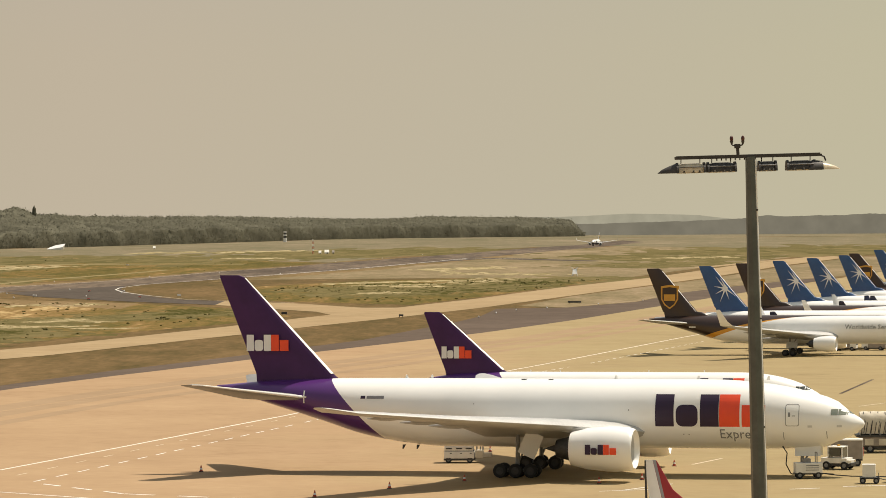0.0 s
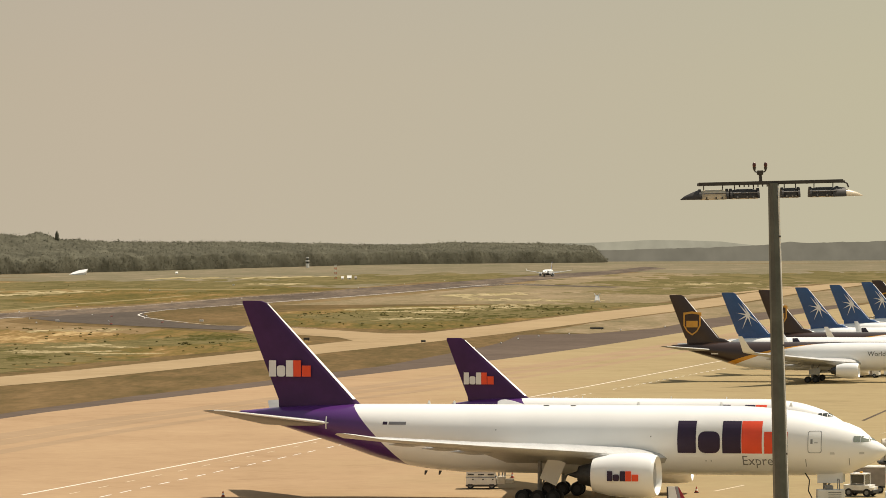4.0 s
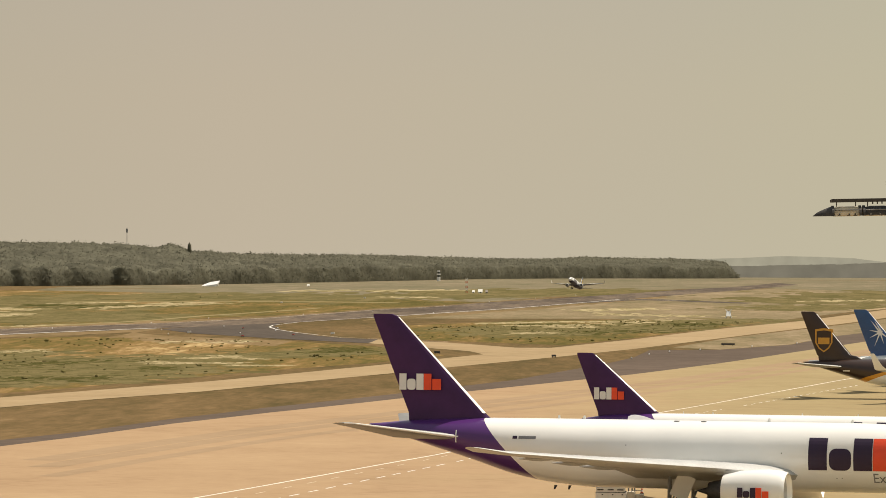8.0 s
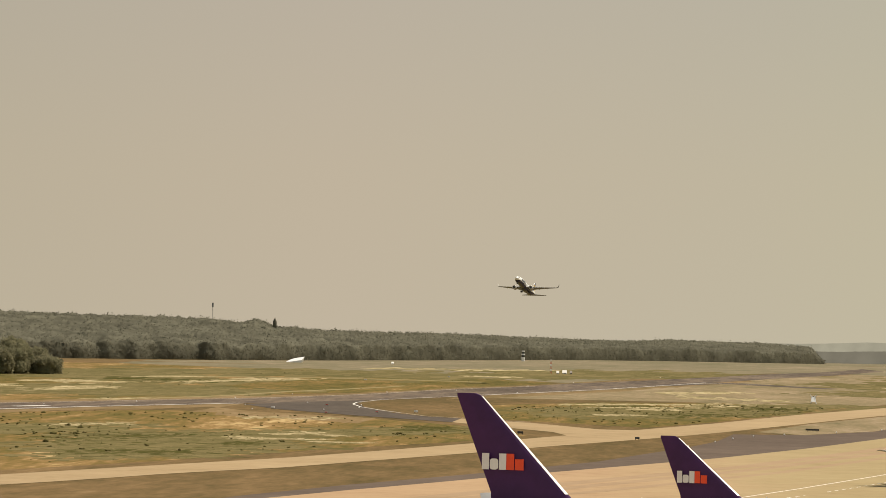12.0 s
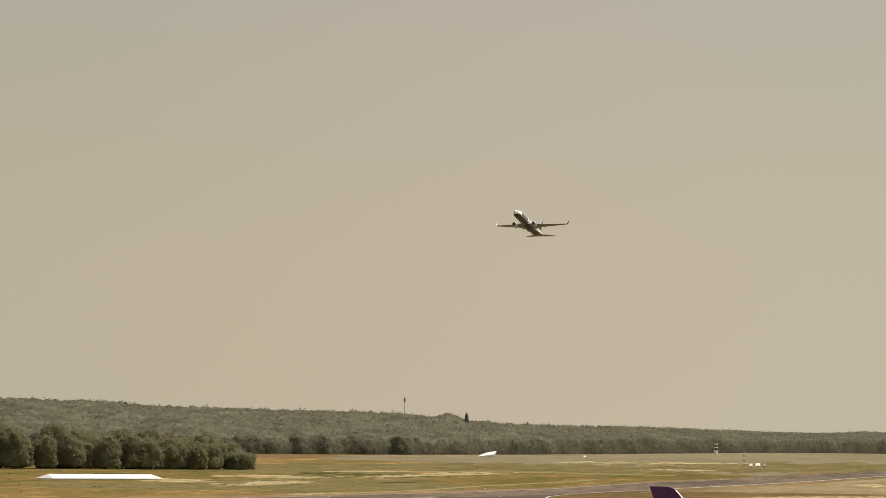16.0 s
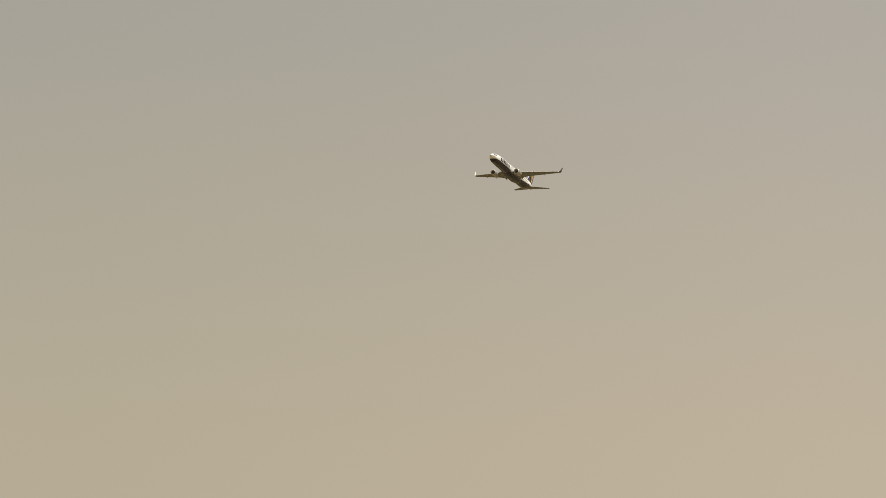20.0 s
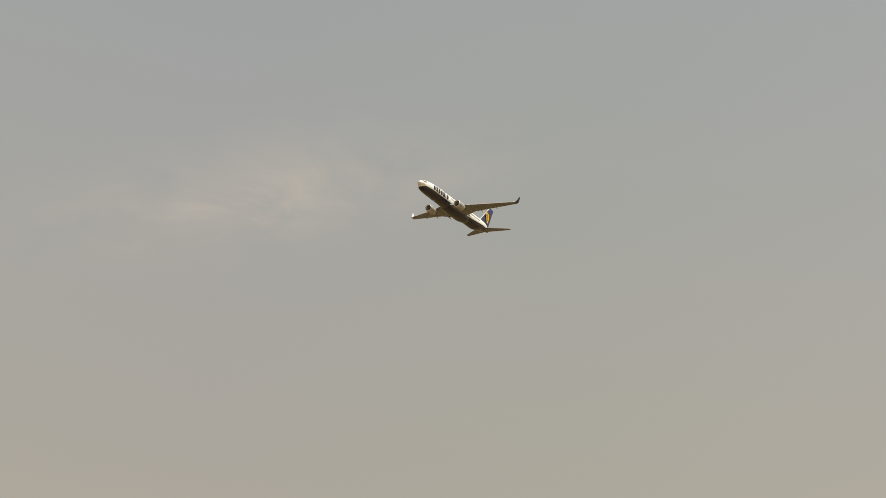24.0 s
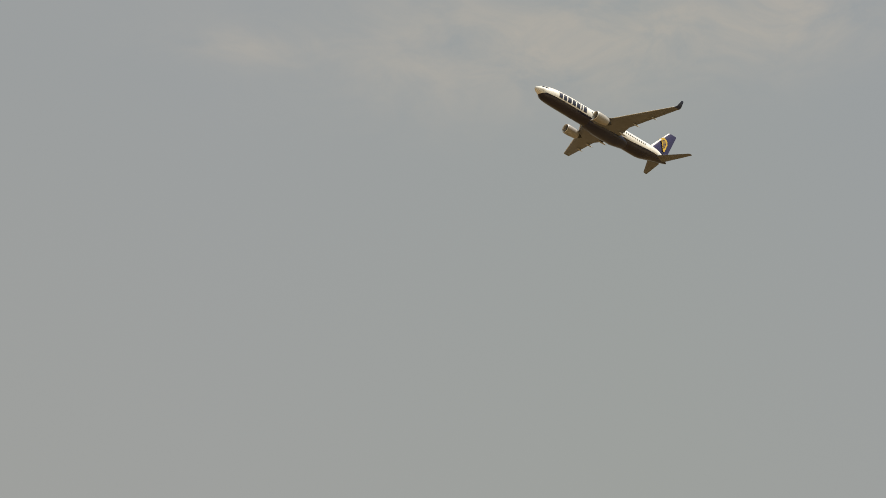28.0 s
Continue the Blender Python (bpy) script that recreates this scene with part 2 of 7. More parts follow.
# ---- aircraft ----
# Aircraft space: x forwards from the nose, y to the left, z up. Lengths below are given aft of the nose and to the right.
def hermite(xs, ys, x):
    xs, ys = np.array(xs, float), np.array(ys, float)
    d = np.diff(ys) / np.diff(xs)
    s = np.zeros(len(xs))
    s[1:-1] = np.where(d[1:] * d[:-1] > 0, 2 * d[1:] * d[:-1] / (d[1:] + d[:-1] + 1e-12), 0)
    s[0], s[-1] = d[0], d[-1]
    i = int(min(max(np.searchsorted(xs, x, "right") - 1, 0), len(xs) - 2))
    h = xs[i + 1] - xs[i]
    u = (x - xs[i]) / h
    return float((2 * u**3 - 3 * u**2 + 1) * ys[i] + (u**3 - 2 * u**2 + u) * h * s[i] + (3 * u**2 - 2 * u**3) * ys[i + 1] + (u**3 - u**2) * h * s[i + 1])


class Body:
    """Fuselage shape: length, diameter, height of the belly, nose height and tail height."""

    def __init__(self, length, dia, belly, nose, tail, taper=3.7, blunt=1.0):
        k = dia / 6.2
        L = length
        top, bot = belly + dia, belly
        self.length, self.dia, self.mid = L, dia, belly + dia / 2
        t = taper / 3.7
        rows = [(0.0, nose, nose, 0.0), (0.12 * k, nose + 0.28 * k, nose - 0.28 * k, 0.3 * k), (0.4 * k, nose + 0.52 * k, nose - 0.55 * k, 0.62 * k),
                (1.2 * k, nose + 1.0 * k, nose - 1.05 * k, 1.15 * k), (2.4 * k, top - 2.5 * k * blunt, nose - 1.55 * k, 1.72 * k),
                (3.4 * k, top - 1.95 * k * blunt, bot + 0.28 * k, 2.08 * k), (4.6 * k, top - 1.5 * k * blunt, bot + 0.13 * k, 2.42 * k),
                (7.2 * k, top - 0.75 * k * blunt, bot + 0.05 * k, 2.88 * k), (10 * k, top - 0.27 * k * blunt, bot + 0.01, 3.06 * k), (13 * k, top - 0.03 * k, bot, 3.1 * k), (15 * k, top, bot, 3.1 * k),
                (L - 22.5 * k * t, top, bot, 3.1 * k), (L - 18.5 * k * t, top, bot + 0.3 * k, 3.06 * k), (L - 14.5 * k * t, top - 0.02 * k, bot + 1.0 * k, 2.9 * k)]
        for s, w in ((10.5, 2.5), (6.5, 1.9), (3.3, 1.2), (1.1, 0.62), (0.2, 0.25), (0.0, 0.08)):
            q = 1 - s / 14.5
            hi = top - 0.02 * k + (tail - top + 0.02 * k) * q**2.4
            lo = bot + 1.0 * k + (tail - bot - 1.0 * k) * q**0.98
            rows.append((L - s * k * t, max(hi, lo + w * 0.5 * k), lo - 0.1 * k * q, w * k))
        self.rows = rows
        self.x = [r[0] for r in rows]

    def at(self, aft):
        hi, lo, w = (hermite(self.x, [r[i] for r in self.rows], aft) for i in (1, 2, 3))
        return hi, lo, max(w, 0.0)

    def point(self, aft, angle, out=0.0):
        """Surface point: angle 0 is the right side, 90 the top."""
        hi, lo, w = self.at(aft)
        c, r = (hi + lo) / 2, (hi - lo) / 2
        return Vector((-aft, -(w + out) * math.cos(angle), c + (r + out) * math.sin(angle)))

    def side(self, aft, z, out=0.02, right=True):
        hi, lo, w = self.at(aft)
        c, r = (hi + lo) / 2, (hi - lo) / 2
        a = math.asin(max(-0.999, min(0.999, (z - c) / r)))
        p = self.point(aft, a, out)
        return p if right else Vector((p.x, -p.y, p.z))

    def mesh(self, n=40):
        xs = []
        for a, b in zip(self.x, self.x[1:]):
            steps = max(1, min(6, int((b - a) / (self.dia * 0.12))))
            xs += [a + (b - a) * i / steps for i in range(steps)]
        xs.append(self.x[-1])
        xs[0] = 0.004
        bm = bmesh.new()
        return rings(bm, [[self.point(x, 2 * math.pi * i / n) for i in range(n)] for x in xs])


def foil(le, chord, y, z, thick, twist=0.0, vertical=False, n=9):
    """Aerofoil section at span y: points round it."""
    up, lo = [], []
    for i in range(n + 1):
        u = 0.5 - 0.5 * math.cos(math.pi * i / n)
        t = 5 * thick * (0.2969 * math.sqrt(u) - 0.126 * u - 0.3516 * u**2 + 0.2843 * u**3 - 0.1036 * u**4)
        camber = 0.02 * (1 - (2 * u - 1) ** 2) if not vertical else 0.0
        up.append((u, (camber + t) * chord))
        lo.append((u, (camber - t) * chord))
    pts = up + lo[::-1][1:-1]
    res = []
    for u, h in pts:
        a = le + u * chord
        zz = z + h + (0.5 - u) * chord * math.sin(radians(twist))
        res.append((-a, h, z) if vertical else (-a, -y, zz))
    return res


def lift(name, sections, mat, parent, label="", vertical=False):
    bm = bmesh.new()
    rings(bm, [foil(*s, vertical=vertical) for s in sections])
    return part(name, bm, mat, parent, label, smooth=True)


def mirrored(sections):
    return [(s[0], s[1], -s[2], *s[3:]) for s in sections]


def patch(name, body, outline, mat, parent, right=True, out=0.03, label=""):
    """A flat shape (aft, z) laid on the fuselage side, cut into strips so that it follows the curve."""
    bm = bmesh.new()
    vs = [bm.verts.new((a, 0, z)) for a, z in outline]
    bm.faces.new(vs)
    zs = [z for _, z in outline]
    k = min(zs)
    while k < max(zs):
        bmesh.ops.bisect_plane(bm, geom=bm.verts[:] + bm.edges[:] + bm.faces[:], plane_co=(0, 0, k), plane_no=(0, 0, 1))
        k += max(0.18, (max(zs) - min(zs)) / 10)
    for v in bm.verts:
        v.co = body.side(v.co.x, v.co.z, out, right)
    return part(name, bm, mat, parent, label)


def rect(a0, z0, a1, z1, r=0.0, n=4):
    if not r:
        return [(a0, z0), (a1, z0), (a1, z1), (a0, z1)]
    pts = []
    for cx, cz, q in ((a1 - r, z1 - r, 0), (a0 + r, z1 - r, 1), (a0 + r, z0 + r, 2), (a1 - r, z0 + r, 3)):
        for i in range(n + 1):
            t = math.pi / 2 * (q + i / n)
            pts.append((cx + r * math.cos(t), cz + r * math.sin(t)))
    return pts


def plate(name, pts, normal_offset, mat, parent, label="", thick=0.02):
    """A thin upright shape (aft, z) standing beside the fin at y = normal_offset."""
    bm = bmesh.new()
    vs = [bm.verts.new((-a, normal_offset, z)) for a, z in pts]
    f = bm.faces.new(vs)
    ext = bmesh.ops.extrude_face_region(bm, geom=[f])
    for v in ext["geom"]:
        if isinstance(v, bmesh.types.BMVert):
            v.co.y += thick if normal_offset > 0 else -thick
    return part(name, bm, mat, parent, label)


def wheel(parent, x, y, z, r, w):
    bm = bmesh.new()
    prof = [(-0.5 * w, 0.55 * r), (-0.5 * w, 0.86 * r), (-0.36 * w, 0.97 * r), (0, r), (0.36 * w, 0.97 * r), (0.5 * w, 0.86 * r), (0.5 * w, 0.55 * r)]
    rings(bm, [[(x + q * math.cos(t), y + s, z + q * math.sin(t)) for t in [2 * math.pi * i / 20 for i in range(20)]] for s, q in prof], cap=False)
    part("tyre", bm, RUBBER, parent, smooth=True)
    bm = bmesh.new()
    tube(bm, (x, y - 0.42 * w, z), (x, y + 0.42 * w, z), 0.56 * r, n=16)
    part("rim", bm, DARK_METAL, parent)


def gear(parent, name, aft, right, ztop, r, w, axles, spread, track):
    """Leg with a bogie: axles along, each with two wheels."""
    bm = bmesh.new()
    x, y = -aft, -right
    tube(bm, (x, y, r), (x + 0.1, y, ztop), 0.21 * (r / 0.67))
    tube(bm, (x, y, r + 0.5), (x + 1.6, y, ztop), 0.09)
    if axles > 1:
        tube(bm, (x - spread * (axles - 1) / 2, y, r), (x + spread * (axles - 1) / 2, y, r), 0.15)
    for i in range(axles):
        ax = x + (i - (axles - 1) / 2) * spread
        tube(bm, (ax, y - track / 2, r), (ax, y + track / 2, r), 0.1)
    leg = part(name, bm, STEEL, parent, "steel undercarriage leg")
    for i in range(axles):
        ax = x + (i - (axles - 1) / 2) * spread
        for s in (-1, 1):
            wheel(leg, ax, y + s * track / 2, r, r, w)
    return leg


def gear_door(parent, aft, right, z0, z1, length, slant=0, mat=None):
    bm = bmesh.new()
    box(bm, 0, 0, 0, length, 0.06, z1 - z0, 0.02)
    bm.transform(Matrix.Translation((-aft, -right, (z0 + z1) / 2)) @ Matrix.Rotation(radians(slant), 4, "Y"))
    return part("gear_door", bm, mat or GREY_PAINT, parent)


def engine(parent, aft, right, z, r, length, cowl, fan_rows=18):
    """Turbofan: cowl, polished lip, fan with blades, spinner, core and plug."""
    c = (-aft, -right, z)
    bm = bmesh.new()
    prof = [(0.13 * r, 0.985 * r), (0.3 * r, 1.03 * r), (0.9 * r, 1.07 * r), (0.45 * length, 1.06 * r), (0.75 * length, 0.98 * r), (length, 0.8 * r), (length, 0.77 * r), (0.8 * length, 0.85 * r)]
    lathe(bm, prof, c)
    e = part("engine", bm, cowl, parent, smooth=True)
    bm = bmesh.new()
    prof = [(0.16 * r, 0.992 * r), (0.03 * r, 0.95 * r), (0.0, 0.91 * r), (0.04 * r, 0.87 * r), (0.25 * r, 0.83 * r)]
    lathe(bm, prof, c)
    part("inlet_lip", bm, BRIGHT_EDGE, e, "polished metal inlet lip", smooth=True)
    bm = bmesh.new()
    lathe(bm, [(0.25 * r, 0.83 * r), (0.8 * r, 0.84 * r), (0.82 * r, 0.05 * r)], c)
    part("inlet_duct", bm, LINER, e, "pale grey inlet lining", smooth=True)
    bm = bmesh.new()
    for i in range(fan_rows):
        t = 2 * math.pi * i / fan_rows
        box(bm, 0, 0, 0, 0.03 * r, 0.16 * r, 0.56 * r, m=Matrix.Translation((c[0] - 0.66 * r, c[1], c[2])) @ pose(0, 0, 0, math.degrees(t)) @ pose(0, 0, 0.52 * r, 0, 0, 35))
    part("fan", bm, STEEL, e)
    bm = bmesh.new()
    lathe(bm, [(0.36 * r, 0.005), (0.42 * r, 0.09 * r), (0.55 * r, 0.19 * r), (0.72 * r, 0.26 * r)], c, 16)
    part("spinner", bm, DARK_METAL, e, smooth=True)
    bm = bmesh.new()
    lathe(bm, [(0.8 * length, 0.62 * r), (1.0 * length, 0.6 * r), (1.24 * length, 0.42 * r), (1.24 * length, 0.38 * r), (1.1 * length, 0.34 * r), (1.42 * length, 0.03 * r)], c)
    part("exhaust_core", bm, DARK_METAL, e, smooth=True)
    return e


def pylon(parent, aft, right, z, r, length, wing_z, mat):
    bm = bmesh.new()
    a0, a1 = aft + 0.35 * length, aft + 1.75 * length
    w = 0.12 * r
    loops = []
    for dz, s0, s1, ww in ((z + 0.75 * r, a0, aft + 1.2 * length, w), (wing_z, a0 + 0.35 * length, a1, w)):
        loops.append([(-s0, -right, dz), (-s0 - 0.2 * length, -right - ww, dz), (-s1, -right, dz), (-s0 - 0.2 * length, -right + ww, dz)])
    rings(bm, loops)
    return part("pylon", bm, mat, parent)


def fairings(wing, items):
    """Flap track fairings under a wing: (aft, right, z, length, radius)."""
    for aft, right, z, ln, r in items:
        bm = bmesh.new()
        lathe(bm, [(0.0, 0.02), (0.12 * ln, 0.6 * r), (0.35 * ln, r), (0.6 * ln, 0.9 * r), (0.9 * ln, 0.35 * r), (ln, 0.02)], (-aft, -right, z), 10)
        part("flap_fairing", bm, GREY_PAINT, wing, smooth=True)


DARK_LETTER = material("dark_grey_letters", (0.07, 0.065, 0.06), 0.5, spread=0.05)
PALE_GREY = material("pale_grey_letters", (0.6, 0.59, 0.57), 0.5, spread=0.04)
def panes(body, parent, spans, z0, z1, mat, right=True, name="cockpit_window"):
    for a0, a1 in spans:
        patch(name, body, rect(a0, z0, a1, z1), mat, parent, right, 0.025, "dark glass pane")


def word_blocks(n_make, x0, x1, z0, z1, cols, low=0.68):
    """A word mark as plain blocks: tall, low, tall in the first colour, tall, low in the second."""
    w = x1 - x0
    parts = ((0.0, 0.17, 1.0, 0), (0.19, 0.39, low, 0), (0.41, 0.58, 1.0, 0), (0.585, 0.77, 1.0, 1), (0.79, 1.0, low, 1))
    for a, b, h, c in parts:
        p, q = sorted((x0 + a * w, x0 + b * w))
        n_make(rect(p, z0, q, z0 + h * (z1 - z0), 0.3 * (q - p) if c == 0 and h < 1 else 0.0), cols[c])


def lettering(body, parent, text, aft, z, size, mat, right=True):
    """Words laid on the fuselage side, starting at aft and running towards the nose."""
    cu = bpy.data.curves.new("lettering", "FONT")
    cu.body, cu.size, cu.resolution_u = text, size, 2
    tmp = new("lettering", cu)
    me = bpy.data.meshes.new_from_object(tmp.evaluated_get(bpy.context.evaluated_depsgraph_get()))
    bpy.data.objects.remove(tmp)
    bpy.data.curves.remove(cu)
    s = 1 if right else -1
    start = aft if right else aft - max(v.co.x for v in me.vertices)
    for v in me.vertices:
        v.co = body.side(start - s * v.co.x, z + v.co.y, 0.035, right)
    me.materials.append(mat)
    ob = new("lettering", me)
    ob.parent = parent
    return ob


def edge_strip(name, secs, side, parent):
    """Bright metal strip along the leading edge of a wing or tailplane."""
    bm = bmesh.new()
    for a, b in zip(secs, secs[1:]):
        tube(bm, (-a[0] - 0.02, -a[2] * side, a[3] + 0.01 * a[1]), (-b[0] - 0.02, -b[2] * side, b[3] + 0.01 * b[1]), 0.016 * a[1] + 0.03, 0.016 * b[1] + 0.03, 8)
    part(name, bm, BRIGHT_EDGE, parent, "bright metal leading edge", smooth=True)


def settle(ob, along, sweep):
    """Trims a finished aircraft: its length by a factor, and the sweep of all that stands off its axis."""
    done = set()
    for o in ob.children_recursive:
        if o.type == "MESH" and o.data.name not in done:
            done.add(o.data.name)
            for v in o.data.vertices:
                v.co.x = v.co.x * along - sweep * abs(v.co.y)


def wide_freighter(m, label, group):
    """Twin-engined wide-body freighter, white with a purple tail."""
    ob = thing("cargo_aircraft", label, "aircraft", group)
    body = Body(62.9, 6.42, 2.48, 4.85, 8.1, 3.7, 0.77)
    skin = WHITE_TAIL
    f = part("fuselage", body.mesh(48), skin, ob, "white fuselage with purple tail", smooth=True)
    wing_r = [(19.2, 16.4, 1.5, 3.7, 0.11, 2), (25.3, 10.4, 10.3, 5.0, 0.115, 1), (32.0, 6.3, 20.5, 6.15, 0.1, 0), (38.9, 3.4, 30.2, 7.3, 0.09, -1), (40.6, 1.9, 31.8, 7.7, 0.08, -1), (41.5, 0.7, 32.4, 7.85, 0.06, -1)]
    for secs, s in ((wing_r, 1), (mirrored(wing_r), -1)):
        w = lift("wing", secs, GREY_PAINT, ob, "grey swept wing")
        fairings(w, [(33.6, 13.2 * s, 5.2, 4.3, 0.28), (35.0, 18.5 * s, 5.8, 3.9, 0.24), (37.0, 24.0 * s, 6.45, 3.2, 0.2)])
        e = engine(ob, 19.4, 9.64 * s, 3.0, 1.92, 5.9, WHITE_PAINT, 22)
        pylon(ob, 19.4, 9.64 * s, 3.0, 1.92, 5.2, 4.85, GREY_PAINT)
        # word mark on the cowl
        def cowl_patch(pts, mat, s=s, e=e):
            bm = bmesh.new()
            vs = []
            for a, z in pts:
                r = 1.92 * 1.075
                y = math.sqrt(max(r * r - (z - 3.0) ** 2, 0.01))
                vs.append(bm.verts.new((-a, -9.64 * s - y - 0.07, z)))
            bm.faces.new(vs)
            part("word_mark_block", bm, mat, e)
        word_blocks(cowl_patch, 23.6, 20.7, 2.6, 3.5, (DARK_PURPLE, RED_LETTER))
        st = [(52.6, 7.3, 1.2, 6.9, 0.1, 0), (60.4, 2.2, 10.6, 8.6, 0.09, 0), (61.4, 1.1, 10.8, 8.65, 0.07, 0)]
        lift("stabiliser", st if s > 0 else mirrored(st), TAIL_GREY, ob, "grey tailplane")
        edge_strip("stabiliser_edge", st, s, ob)
        gear(ob, "main_gear", 31.6, 5.5 * s, 4.6, 0.67, 0.48, 3, 1.46, 1.4)
        gear_door(ob, 30.0, 6.7 * s, 2.0, 4.3, 1.7, 24, WHITE_PAINT)
    gear(ob, "nose_gear", 5.9, 0, 3.6, 0.55, 0.4, 1, 1.0, 0.9)
    for s in (-1, 1):
        gear_door(ob, 5.2, 0.85 * s, 1.9, 2.9, 2.4, 0, WHITE_PAINT)
    fin = [(50.3, 8.6, 0, 8.5, 0.1), (51.2, 7.75, 0, 9.3, 0.095), (60.0, 2.55, 0, 18.45, 0.09), (60.6, 1.95, 0, 18.68, 0.05)]
    lift("fin", fin, PURPLE, ob, "purple fin", vertical=True)
    # bright leading edge of the fin
    bm = bmesh.new()
    loops = []
    for z in (9.3, 13.5, 18.4):
        le = 51.2 + (60.0 - 51.2) * (z - 9.3) / 9.15
        c = 7.75 + (2.55 - 7.75) * (z - 9.3) / 9.15
        loops.append([(-le + 0.04, 0, z), (-le - 0.024 * c, 0.034 * c, z), (-le - 0.024 * c, -0.034 * c, z)])
    rings(bm, loops)
    part("leading_edge", bm, BRIGHT_EDGE, ob, "bright metal leading edge of the fin")
    bm = bmesh.new()
    lathe(bm, [(19.0, 1.0), (20.5, 2.6), (24, 3.3), (33, 3.3), (37, 2.4), (39, 1.0)], (0, 0, 4.6), 24)
    for v in bm.verts:
        v.co.z = 4.6 + (v.co.z - 4.6) * 0.66
    part("belly_fairing", bm, WHITE_PAINT, ob, smooth=True)
    for right in (True, False):
        word_blocks(lambda pts, mat, right=right: patch("word_mark_block", body, pts, mat, ob, right), *((19.05, 8.75) if right else (8.75, 19.05)), 4.68, 7.6, (DARK_PURPLE, RED_LETTER))
        panes(body, ob, ((0.95, 1.5), (1.55, 2.2), (2.25, 2.85)), 5.72, 6.25, PALE_GLASS, right)
        patch("door_outline", body, rect(5.65, 4.75, 6.9, 6.75, 0.2), LINE_GREY, ob, right, 0.015)
        patch("door", body, rect(5.71, 4.81, 6.84, 6.69, 0.18), WHITE_PAINT, ob, right, 0.03)
        for a0, a1, z0, z1 in ((9.55, 9.6, 3.9, 4.6), (3.2, 3.26, 3.6, 4.3), (6.45, 6.65, 5.6, 6.0), (6.0, 6.3, 5.65, 5.72), (7.1, 7.16, 3.5, 4.2), (16.4, 16.5, 3.9, 4.0), (15.9, 16.0, 3.9, 4.0), (21.5, 21.62, 6.1, 6.22), (36.4, 36.5, 6.6, 6.7)):
            patch("panel_mark", body, rect(a0, z0, a1, z1), LINE_GREY, ob, right)
        patch("slogan_bar", body, rect(1.9, 4.62, 4.9, 4.82), PALE_GREY, ob, right)
        patch("trim_plate", body, rect(53.3, 6.6, 53.42, 7.75), BRIGHT_EDGE, ob, right, 0.04, "bare metal trim plate")
        patch("trim_mark", body, rect(53.1, 7.12, 53.75, 7.22), BRIGHT_EDGE, ob, right, 0.05)
        patch("registration_bar", body, rect(45.3, 7.05, 47.0, 7.32), GREY_LETTER, ob, right)
        patch("flag", body, rect(47.15, 7.05, 47.6, 7.32), DARK_PURPLE, ob, right)
        lettering(body, ob, "Express", 13.1, 3.6, 1.25, GREY_LETTER, right)
        side = -0.55 if right else 0.55
        word_blocks(lambda pts, mat: plate("word_mark_block", pts, side, mat, ob), *((59.7, 55.5) if right else (55.5, 59.7)), 11.45, 13.0, (PALE_LETTER, RED_LETTER))
    for a in (9.0, 15.6, 23.5, 41.4, 43.9):
        bm = bmesh.new()
        rings(bm, [[(-a + 0.16, 0, 8.85), (-a, 0.03, 8.85), (-a - 0.18, 0, 8.85), (-a, -0.03, 8.85)], [(-a + 0.1, 0, 9.22), (-a + 0.04, 0.02, 9.22), (-a - 0.06, 0, 9.22), (-a + 0.04, -0.02, 9.22)]])
        part("aerial", bm, WHITE_PAINT, ob, "white blade aerial")
    for a in (42.8, 44.2):
        bm = bmesh.new()
        rings(bm, [[(-a + 0.16, 0, 2.6), (-a, 0.03, 2.6), (-a - 0.16, 0, 2.6), (-a, -0.03, 2.6)], [(-a - 0.05, 0, 2.2), (-a - 0.1, 0.02, 2.2), (-a - 0.2, 0, 2.2), (-a - 0.1, -0.02, 2.2)]])
        part("belly_aerial", bm, DARK_METAL, ob)
    for a, w in ((29.6, 0.45), (32.2, 0.5)):
        bm = bmesh.new()
        box(bm, -a, -0.6, 8.86, w, 0.4, 0.06, 0.02)
        part("roof_panel", bm, GREY_LETTER, ob)
    settle(ob, 0.9855, 0.058)
    ob.matrix_basis = m
    return ob


